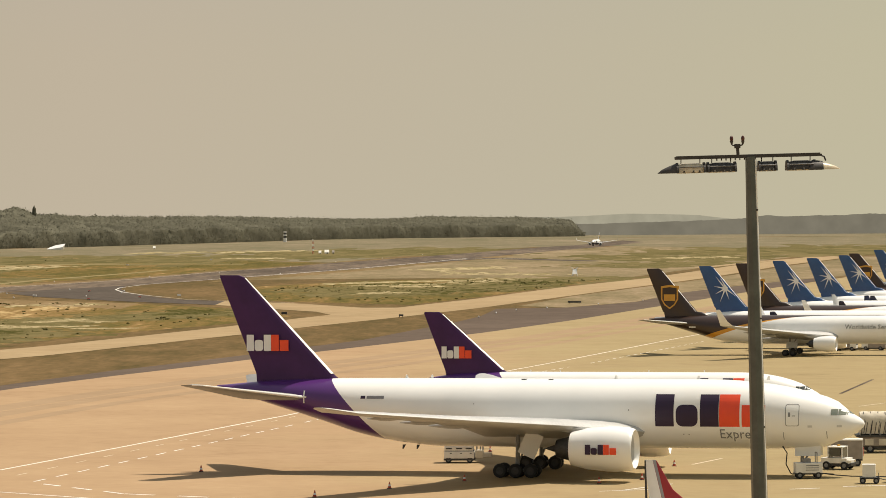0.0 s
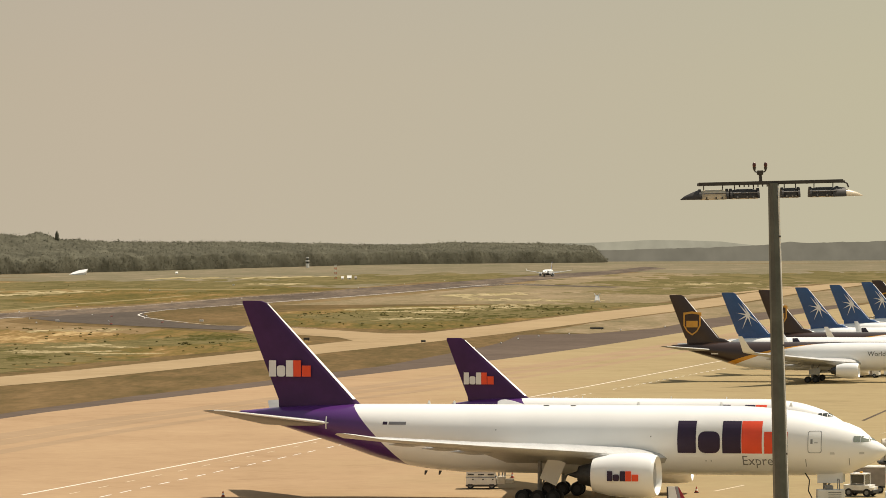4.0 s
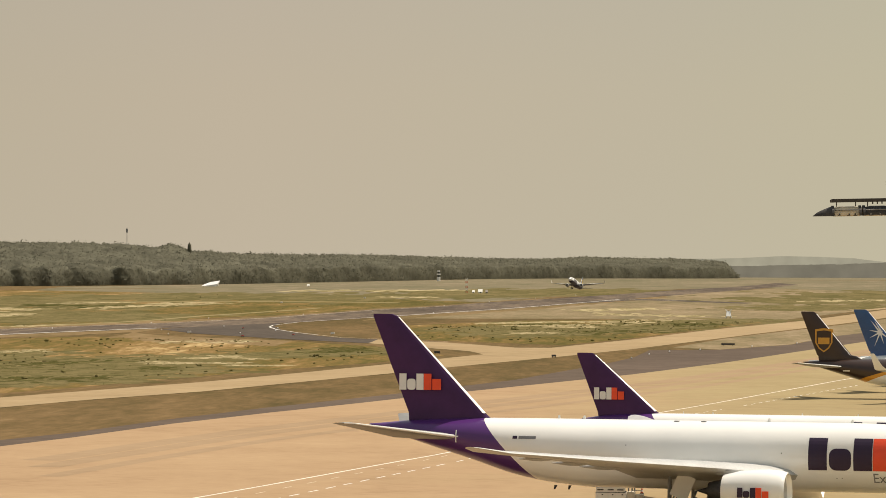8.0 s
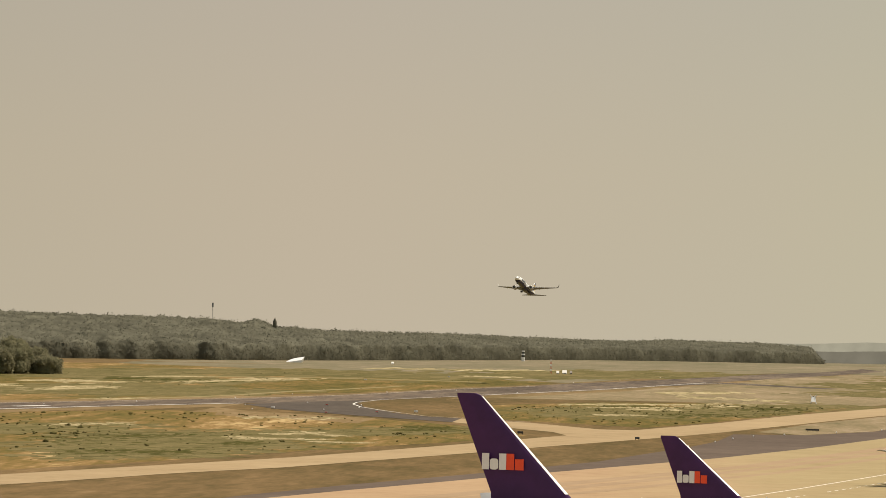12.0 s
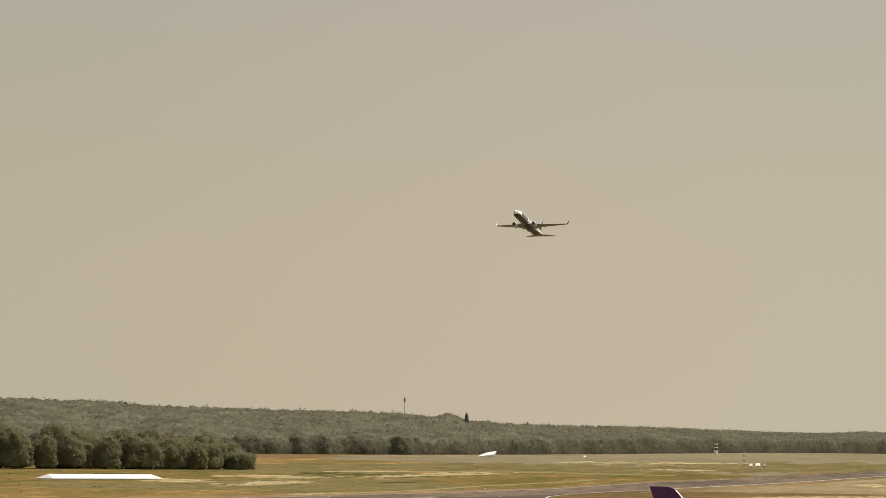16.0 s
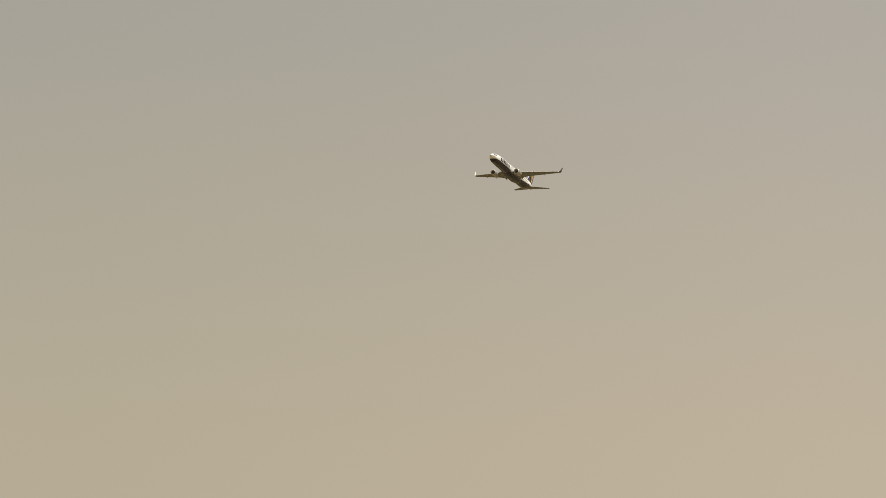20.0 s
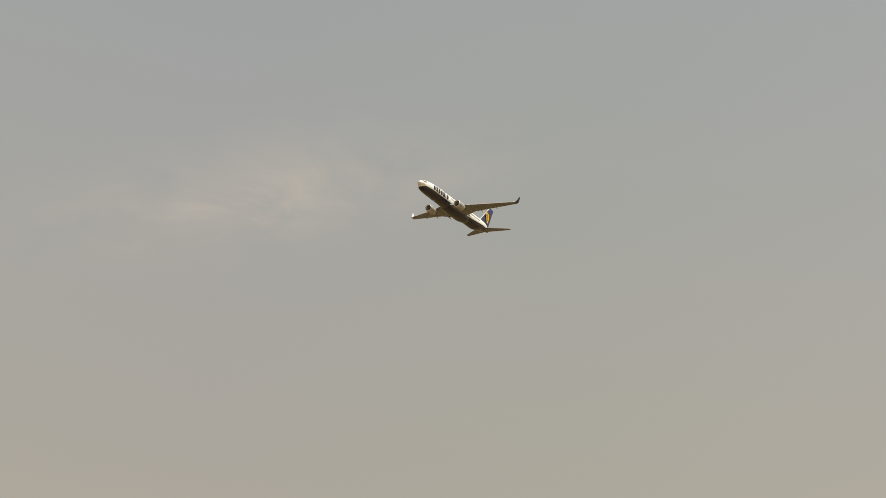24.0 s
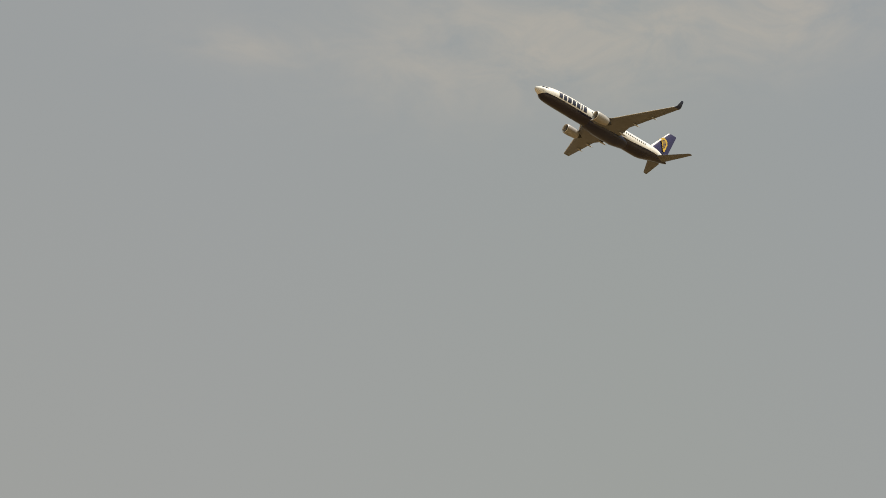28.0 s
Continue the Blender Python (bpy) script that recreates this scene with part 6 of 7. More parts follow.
def traffic_cone(x, y):
    ob = thing("traffic_cone", "red and white traffic cone on the apron", "traffic cone", "cones round the freighter")
    bm = bmesh.new()
    box(bm, 0, 0, 0.03, 0.42, 0.42, 0.06, 0.01)
    part("base", bm, DARK_METAL, ob)
    for z0, z1, r0, r1, mat in ((0.06, 0.22, 0.16, 0.13, CONE_RED), (0.22, 0.38, 0.13, 0.09, PALE_LETTER), (0.38, 0.6, 0.09, 0.04, CONE_RED)):
        bm = bmesh.new()
        tube(bm, (0, 0, z0), (0, 0, z1), r0, r1, 14)
        part("band", bm, mat, ob)
    ob.matrix_basis = pose(x, y, 0.02)
    return ob


cone = traffic_cone(-23.2, 323)
for x, y in ((-4.9, 301), (13.9, 305), (18.0, 309), (22.1, 326), (-11.2, 292), (4.7, 348), (1.8, 309)):
    copy_thing(cone, pose(x, y, 0.02))
belly_loader(pose(1.5, 333.2, 0.02, 0, 0, -4))
ground_power_unit(pose(33.2, 309.5, 0.02, 0, 0, 3))
tow_tractor(pose(37.3, 320.6, 0.02, 0, 0, -28))
box_trailer(pose(38.6, 325.2, 0.02, 0, 0, -6))
cart = dolly_cart(pose(38.0, 303.0, 0.02, 0, 0, -8), "white box on a low cart parked on the apron")
copy_thing(cart, pose(40.6, 304.0, 0.02, 0, 0, -4))
main_deck_loader(pose(46.3, 343.6, 0.02, 0, 0, -3))
copy_thing(bpy.data.objects["box_trailer"], pose(78.6, 576, rise(78, 576) + 0.02, 0, 0, -14))


def stair_tower(m):
    """Tall steel frame with steps and platforms behind the loader."""
    ob = thing("stair_tower", "tall dark steel access stair behind the cargo loader", "stairs")
    for x in (-0.9, 0.9):
        for y in (-0.7, 0.7):
            boxed("post", ob, STEEL, (x, y, 4.1, 0.12, 0.12, 7.4), bevel=0.01)
    for i, z in enumerate((1.2, 3.0, 4.8, 6.6)):
        boxed("landing", ob, DARK_METAL, (0, 0, z, 2.0, 1.6, 0.1), bevel=0.01)
        boxed("rail", ob, VEHICLE_WHITE, (0, -0.78, z + 1.0, 2.0, 0.06, 0.06), (0, 0.78, z + 1.0, 2.0, 0.06, 0.06), bevel=0.0)
        for k in range(7):
            if i < 3:
                boxed("step", ob, STEEL, (-0.75 + 0.25 * k, -0.35 if i % 2 else 0.35, z + 0.22 * (k + 1), 0.26, 0.6, 0.04), bevel=0.0)
    boxed("base", ob, VEHICLE_WHITE, (0, 0, 0.55, 2.4, 1.9, 0.4))
    wheels(ob, [(-0.9, -0.8), (-0.9, 0.8), (0.9, -0.8), (0.9, 0.8)], 0.34, 0.22)
    ob.matrix_basis = m


stair_tower(pose(48.5, 352.5, 0.02, 0, 0, -10))
# power cable from the nose to the unit
bm = bmesh.new()
pts = [(31.0, 311.6, 3.0), (31.5, 311.5, 2.2), (31.4, 311.6, 1.2), (31.9, 312.4, 0.3), (32.3, 314.0, 0.06), (32.9, 315.6, 0.25)]
for a, b in zip(pts, pts[1:]):
    tube(bm, a, b, 0.05, n=8)
tagged(part("power_cable", bm, RUBBER), "black power cable hanging from the freighter's nose", "cable")
bm = bmesh.new()
pts = [(35.0, 315.2, 0.05), (36.2, 312.6, 0.05), (37.4, 311.2, 0.05), (40.8, 310.2, 0.05)]
for a, b in zip(pts, pts[1:]):
    tube(bm, a, b, 0.06, n=8)
tagged(part("ground_cable", bm, RUBBER), "dark cable lying on the apron", "cable")


def service_truck(m, label):
    ob = thing("service_truck", label, "vehicle", "service trucks by the brown freighter")
    boxed("cab", ob, VEHICLE_WHITE, (1.6, 0, 1.1, 1.2, 1.8, 1.3))
    boxed("windscreen", ob, GLASS_DARK, (2.21, 0, 1.4, 0.03, 1.5, 0.55), bevel=0.0, label="dark glass windscreen")
    boxed("load_bed", ob, BOX_GREY, (-0.7, 0, 0.95, 3.3, 1.8, 0.9))
    boxed("chassis", ob, DARK_METAL, (0, 0, 0.45, 4.4, 1.5, 0.2))
    wheels(ob, [(1.4, -0.8), (1.4, 0.8), (-1.4, -0.8), (-1.4, 0.8)], 0.4, 0.28)
    ob.matrix_basis = m
    return ob


tr = service_truck(pose(75.5, 637, rise(75, 637) + 0.02, 0, 0, -20), "white service truck with grey load bed")
for x, y, a in ((81.0, 638, 160), (87.0, 636, -15), (93.5, 637, 170)):
    copy_thing(tr, pose(x, y, rise(x, y) + 0.02, 0, 0, a))


# ---- airfield equipment ----
RED_WHITE_POLE = material("signal_red", (0.5, 0.06, 0.03), 0.6, spread=0.1, scale=1.0)


def airfield_mast(x, y, h, bands, w, label, lattice=True):
    """Lattice mast in coloured bands."""
    ob = thing("antenna_mast", label, "mast")
    for i in range(bands):
        z0, z1 = h * i / bands, h * (i + 1) / bands
        bm = bmesh.new()
        for sx, sy in ((-1, -1), (1, -1), (1, 1), (-1, 1)):
            tube(bm, (sx * w / 2, sy * w / 2, z0), (sx * w / 2, sy * w / 2, z1), w * 0.09, n=6)
            if lattice:
                tube(bm, (sx * w / 2, sy * w / 2, z0), (-sy * w / 2, sx * w / 2, z1), w * 0.06, n=6)
        part("mast_section", bm, (RED_WHITE_POLE, PALE_LETTER)[i % 2] if bands > 1 else STEEL, ob)
    ob.matrix_basis = pose(x, y, rise(x, y) - 0.1)
    return ob


def radio_hut(x, y):
    ob = thing("beacon_tower", "white and dark banded beacon tower before the woods", "tower")
    for z0, z1, r, mat in ((0, 4.2, 1.9, PALE_LETTER), (4.2, 6.3, 1.2, DARK_METAL), (6.3, 7.7, 2.0, PALE_LETTER), (7.7, 9.6, 1.1, DARK_METAL), (9.6, 11.0, 1.6, PALE_LETTER)):
        bm = bmesh.new()
        tube(bm, (0, 0, z0), (0, 0, z1), r, n=10)
        part("drum", bm, mat, ob)
    ob.matrix_basis = pose(x, y, rise(x, y) - 0.1)


radio_hut(-163, 3500)
airfield_mast(-93, 2428, 10.5, 6, 1.2, "thin red and white banded antenna mast")


def hut(x, y, sx, sy, sz, mat, label, name="equipment_hut", cat="hut"):
    ob = thing(name, label, cat)
    boxed("body", ob, mat, (0, 0, sz * 0.2, sx, sy, sz * 0.4), bevel=0.05)
    bm = bmesh.new()
    rings(bm, [[(q * sx * 0.55, -sy * 0.6, sz * 0.34), (q * sx * 0.55, sy * 0.45, sz), (q * sx * 0.55, sy * 0.55, sz * 0.34)] for q in (-1, 1)])
    part("roof", bm, mat, ob, "steep single-pitch roof")
    boxed("door", ob, DARK_METAL, (sx * 0.15, -sy / 2 - 0.02, sz * 0.17, sx * 0.25, 0.04, sz * 0.3), bevel=0.0)
    ob.matrix_basis = pose(x, y, rise(x, y) - 0.1)
    return ob


hut(-88, 2425, 1.8, 1.6, 2.2, VEHICLE_WHITE, "small white equipment hut by the antenna mast")
hut(-83, 2422, 3.0, 2.2, 2.8, VEHICLE_WHITE, "white equipment hut with dark door on the airfield")
hut(-78.5, 2424, 1.6, 1.6, 2.4, BOX_GREY, "grey equipment hut on the airfield")
hut(-247, 2900, 2.0, 2.0, 2.0, VEHICLE_WHITE, "tiny white hut before the woods")


def white_marker(x, y):
    """White signal with splayed legs and a small roof."""
    ob = thing("signal_marker", "white airfield signal box on splayed legs", "signal")
    bm = bmesh.new()
    rings(bm, [[(-1.1, -1.3, 0.8), (1.1, -1.3, 0.8), (1.1, 0.6, 0.8), (-1.1, 0.6, 0.8)], [(-0.8, 0.2, 3.1), (0.8, 0.2, 3.1), (0.8, 0.6, 3.1), (-0.8, 0.6, 3.1)]])
    part("box", bm, PALE_LETTER, ob, "white box with a sloping front")
    for s in (-1, 1):
        bm = bmesh.new()
        tube(bm, (s * 0.5, 0, 1.0), (s * 1.3, 0, 0), 0.2, n=8)
        part("leg", bm, PALE_LETTER, ob)
        bm = bmesh.new()
        tube(bm, (s * 0.6, 0, 2.8), (s * 1.35, 0, 3.7), 0.17, n=8)
        part("arm", bm, PALE_LETTER, ob)
    boxed("panel", ob, DARK_METAL, (0, 0.1, 3.0, 0.7, 0.04, 0.4), bevel=0.0)
    ob.matrix_basis = pose(x, y, rise(x, y) - 0.1)


white_marker(56.9, 1466)


def sign_board(x, y, w, h, mat, label):
    ob = thing("taxiway_sign", label, "sign", "taxiway signs")
    boxed("board", ob, mat, (0, 0, 0.35 + h / 2, w, 0.25, h), bevel=0.03)
    for s in (-0.35, 0.35):
        boxed("foot", ob, DARK_METAL, (s * w, 0, 0.2, 0.1, 0.1, 0.4), bevel=0.0)
    ob.matrix_basis = pose(x, y, rise(x, y) - 0.08, 0, 0, -14)
    return ob


sign_board(38.6, 998, 4.0, 0.5, DARK_METAL, "long low black board on the grass")
for x, y in ((-124.5, 1192), (-98.5, 1100), (-113, 1080)):
    sign_board(x, y, 0.8, 0.22, RED_PAINT, "red taxiway sign on the grass")
for x, y in ((-135, 1120), (-86.5, 1110), (-143, 2090), (-175, 1880)):
    sign_board(x, y, 1.3, 0.6, PALE_LETTER, "white taxiway sign on the grass")
sign_board(-42.5, 905, 1.6, 0.6, DARK_METAL, "small black board on the grass")
sign_board(-11, 880, 1.2, 0.5, DARK_METAL, "small black board on the grass")


def edge_light():
    ob = thing("edge_light", "small white pavement edge light", "light", "pavement edge lights")
    bm = bmesh.new()
    tube(bm, (0, 0, 0), (0, 0, 0.25), 0.06, n=8)
    part("stem", bm, STEEL, ob)
    bm = bmesh.new()
    tube(bm, (0, 0, 0.25), (0, 0, 0.55), 0.24, 0.12, n=10)
    part("lens", bm, PALE_LETTER, ob, "white lens")
    return ob


lamp = edge_light()
spots = [(9, 870), (14, 905), (20, 930), (29, 950), (45, 985), (60, 1020), (74, 1070), (-3, 850), (-118, 1120), (-140, 1105), (-110, 1160), (-113, 1200),
         (-190, 1178), (-170, 1290), (-160, 1395), (-130, 1500), (-105, 1590), (-80, 1780), (-62, 1960), (-38, 2120), (-14, 2290), (-210, 1110), (-230, 1075), (-150, 1165), (-135, 1225), (-90, 1410), (-75, 1560)]
lamp.matrix_basis = pose(2, 829, rise(2, 829) - 0.05)
for x, y in spots:
    copy_thing(lamp, pose(x, y, rise(x, y) - 0.02))


def shed(x0, y0, x1, y1, h, depth, label):
    """Long low white shed with a shallow roof."""
    ob = thing("long_shed", label, "shed")
    ln = math.hypot(x1 - x0, y1 - y0)
    boxed("wall", ob, VEHICLE_WHITE, (0, 0, h * 0.14, ln, depth, h * 0.28), bevel=0.05)
    bm = bmesh.new()
    rings(bm, [[(s * ln / 2, -depth / 2 - 0.4, h * 0.26), (s * (ln / 2 - 2), 0, h), (s * ln / 2, depth / 2 + 0.4, h * 0.26)] for s in (-1, 1)])
    part("roof", bm, PALE_LETTER, ob, "bright white roof")
    # Dark bar added to draw the shadow line along the ridge.
    boxed("ridge_cap", ob, DARK_METAL, (ln * 0.2, 0.3, h + 0.1, ln * 0.5, 0.6, 0.5), bevel=0.05, label="dark bar standing in for shadow along the roof ridge")
    ob.matrix_basis = pose((x0 + x1) / 2, (y0 + y1) / 2, rise(x0, y0) - 0.1, 0, 0, math.degrees(math.atan2(y1 - y0, x1 - x0)))


shed(-360, 1450, -321, 1497, 2.4, 12, "long low white shed before the trees")
canopy_roof = thing("white_canopy", "slanting bright white canopy before the woods", "canopy")
bm = bmesh.new()
rings(bm, [[(-7.0, -4.0, 0.3), (-2.0, -4.0, 0.8), (7.0, -4.0, 2.2), (6.0, -4.0, 0.0), (-4.0, -4.0, 0.0)], [(-6.0, 4.0, 1.9), (-1.0, 4.0, 3.6), (7.5, 4.0, 5.0), (6.0, 4.0, 0.0), (-4.0, 4.0, 0.0)]])
part("cover", bm, PALE_LETTER, canopy_roof, "bright white sloping cover")
boxed("wall", canopy_roof, VEHICLE_WHITE, (1, 0, 0.4, 9, 6, 0.8))
canopy_roof.matrix_basis = pose(-327.5, 2867, rise(-327.5, 2867) - 0.1, 0, 0, -6)

# ---- woods ----
def leafy(m, color, amount):
    """Lets light through the leaves."""
    N, L = m.node_tree.nodes, m.node_tree.links
    t = N.new("ShaderNodeBsdfTranslucent")
    t.inputs[0].default_value = (*color, 1)
    mx = N.new("ShaderNodeMixShader")
    mx.inputs[0].default_value = amount
    L.new(N["Principled BSDF"].outputs[0], mx.inputs[1])
    L.new(t.outputs[0], mx.inputs[2])
    L.new(mx.outputs[0], N["Material Output"].inputs[0])
    return m


def tree_by_tree(m, tints):
    """Gives every crown a tint of its own."""
    N, L = m.node_tree.nodes, m.node_tree.links
    b = N["Principled BSDF"]
    old = b.inputs["Base Color"].links[0].from_socket
    geo = N.new("ShaderNodeNewGeometry")
    r = N.new("ShaderNodeValToRGB")
    e = r.color_ramp.elements
    e[0].position, e[0].color = 0.0, (*tints[0], 1)
    e[1].position, e[1].color = 1.0, (*tints[-1], 1)
    for k, c in enumerate(tints[1:-1]):
        e.new((k + 1) / (len(tints) - 1)).color = (*c, 1)
    L.new(geo.outputs["Random Per Island"], r.inputs[0])
    mx = N.new("ShaderNodeMix")
    mx.data_type, mx.blend_type = "RGBA", "MULTIPLY"
    mx.inputs[0].default_value = 1.0
    L.new(old, mx.inputs[6])
    L.new(r.outputs[0], mx.inputs[7])
    L.new(mx.outputs[2], b.inputs["Base Color"])
    return m


TINTS = ((0.84, 0.9, 0.8), (0.98, 1.0, 0.92), (0.92, 0.92, 0.95), (1.06, 1.02, 0.92), (0.9, 0.96, 0.84))
# Foliage colours are paler than leaves: distance haze is put into them.
LEAF = tree_by_tree(leafy(material("haze_paled_woodland", (0.158, 0.15, 0.113), 0.95, spread=0.36, scale=0.03, fine=0.12, bump=0.2, spec=0.03), (0.212, 0.2, 0.15), 0.4), ((0.8, 0.82, 0.76), (1.08, 1.08, 1.06)))
LEAF_NEAR = tree_by_tree(leafy(material("haze_paled_tree", (0.215, 0.198, 0.13), 0.95, spread=0.25, scale=0.06, fine=0.5, bump=0.2, spec=0.03), (0.285, 0.265, 0.165), 0.55), TINTS)
BARK = material("bark", (0.09, 0.07, 0.05), 0.9, spread=0.25, scale=1.0)
SHRUB = material("shrub_leaves", (0.115, 0.1, 0.038), 1.0, spread=0.35, scale=0.3, spec=0.0)

ICO = bmesh.new()
bmesh.ops.create_icosphere(ICO, subdivisions=1, radius=1.0)
ICO_V = np.array([v.co[:] for v in ICO.verts])
ICO_F = np.array([[v.index for v in f.verts] for f in ICO.faces])
ICO.free()
rng = np.random.default_rng(7)


def clumps(centres, radii, squash=0.8, rough=0.32):
    """Many uneven leaf clumps as arrays of points and triangles."""
    n = len(centres)
    jitter = 1 + rough * rng.standard_normal((n, len(ICO_V), 1))
    v = ICO_V[None] * jitter * np.asarray(radii)[:, None, None]
    v[:, :, 2] *= squash
    v = v + np.asarray(centres)[:, None, :]
    f = ICO_F[None] + (np.arange(n) * len(ICO_V))[:, None, None]
    return v.reshape(-1, 3), f.reshape(-1, 3)


def raw_mesh(name, v, f, mat, smooth=True):
    me = bpy.data.meshes.new(name)
    me.vertices.add(len(v))
    me.vertices.foreach_set("co", np.asarray(v, float).ravel())
    me.loops.add(len(f) * 3)
    me.loops.foreach_set("vertex_index", np.asarray(f, int).ravel())
    me.polygons.add(len(f))
    me.polygons.foreach_set("loop_start", np.arange(0, len(f) * 3, 3))
    me.polygons.foreach_set("loop_total", np.full(len(f), 3))
    me.update(calc_edges=True)
    me.validate()
    if smooth:
        me.shade_smooth()
    me.materials.append(mat)
    return me


# distance of the wood's edge and height of its skyline, by azimuth
EDGE_AZ = [-40, -16, -10.5, -8, -6, -4, -2, 0, 2.0, 2.4, 5, 7.5, 20]
EDGE_D = [2500, 2700, 2830, 2950, 3120, 3400, 3750, 4120, 4470, 4640, 4760, 4780, 4780]
SKY_AZ = [-40, -16, -14.5, -13, -12, -11, -9.9, -8.9, -7.87, -7.46, -7.2, -7.05, -6.9, -6.75, -6.5, -6.35, -5.3, -4.06, -2.5, -1.66, -0.8, -0.21, 0.47, 1.32, 1.75, 2.09, 2.35, 20]
SKY_EL = [0.44, 0.46, 0.49, 0.47, 0.4, 0.385, 0.36, 0.36, 0.335, 0.28, 0.335, 0.315, 0.235, 0.21, 0.225, 0.185, 0.172, 0.16, 0.128, 0.1, 0.1, 0.135, 0.11, 0.108, 0.082, 0.06, 0.03, 0.03]
LAST = 4960.0


def wood_ground(az, d):
    """Height of the wooded slope behind the wood's edge."""
    e = float(np.interp(az, EDGE_AZ, EDGE_D))
    depth = min(520.0, LAST - e)
    u = min(max((d - e) / depth, 0), 1)
    g = rise(d * math.sin(radians(az)), d * math.cos(radians(az)))
    crest = EYE[2] + math.tan(radians(float(np.interp(az, SKY_AZ, SKY_EL)))) * (e + depth * 0.8) - 21.0
    return g + max(0.0, crest - g) * ease(0.0, 0.85, u)


BALL = bmesh.new()
bmesh.ops.create_icosphere(BALL, subdivisions=3, radius=1.0)
BALL_V = np.array([v.co[:] for v in BALL.verts])
BALL_F = np.array([[v.index for v in f.verts] for f in BALL.faces])
BALL.free()


BIG = bmesh.new()
bmesh.ops.create_icosphere(BIG, subdivisions=4, radius=1.0)
BIG_V = np.array([v.co[:] for v in BIG.verts])
BIG_F = np.array([[v.index for v in f.verts] for f in BIG.faces])
BIG.free()


def lumpy(rx, ry, rz, rough=0.16):
    """A closed uneven leaf mass: bulges of several sizes over an oval."""
    d = BALL_V / np.linalg.norm(BALL_V, axis=1, keepdims=True)
    r = np.ones(len(d))
    for size, k in ((2.2, 0.9), (4.0, 0.6), (7.5, 0.35)):
        for _ in range(4):
            w = rng.standard_normal(3)
            r += rough * k * 0.5 * np.sin(size * d @ (w / np.linalg.norm(w)) + rng.uniform(0, 6.3))
    r += rough * 0.22 * rng.standard_normal(len(d))
    return d * r[:, None] * [rx, ry, rz]


def sprays(c, size):
    """Single leaf sprays, turned every way, about the points c."""
    n = len(c)
    v = c[:, None, :] + rng.standard_normal((n, 3, 3)) * (size * rng.uniform(0.6, 1.3, (n, 1, 1)))
    return v.reshape(-1, 3), np.arange(3 * n).reshape(-1, 3)


def bulge(p, cell):
    """How far a canopy swells at p: rounded crowns about a cell wide, with smaller lumps on them."""
    q = Vector(p) / cell
    d = noise.voronoi(q)[0][0]
    return cell * (0.2 - 0.55 * d * d) + 0.13 * cell * noise.noise(q * 1.9)


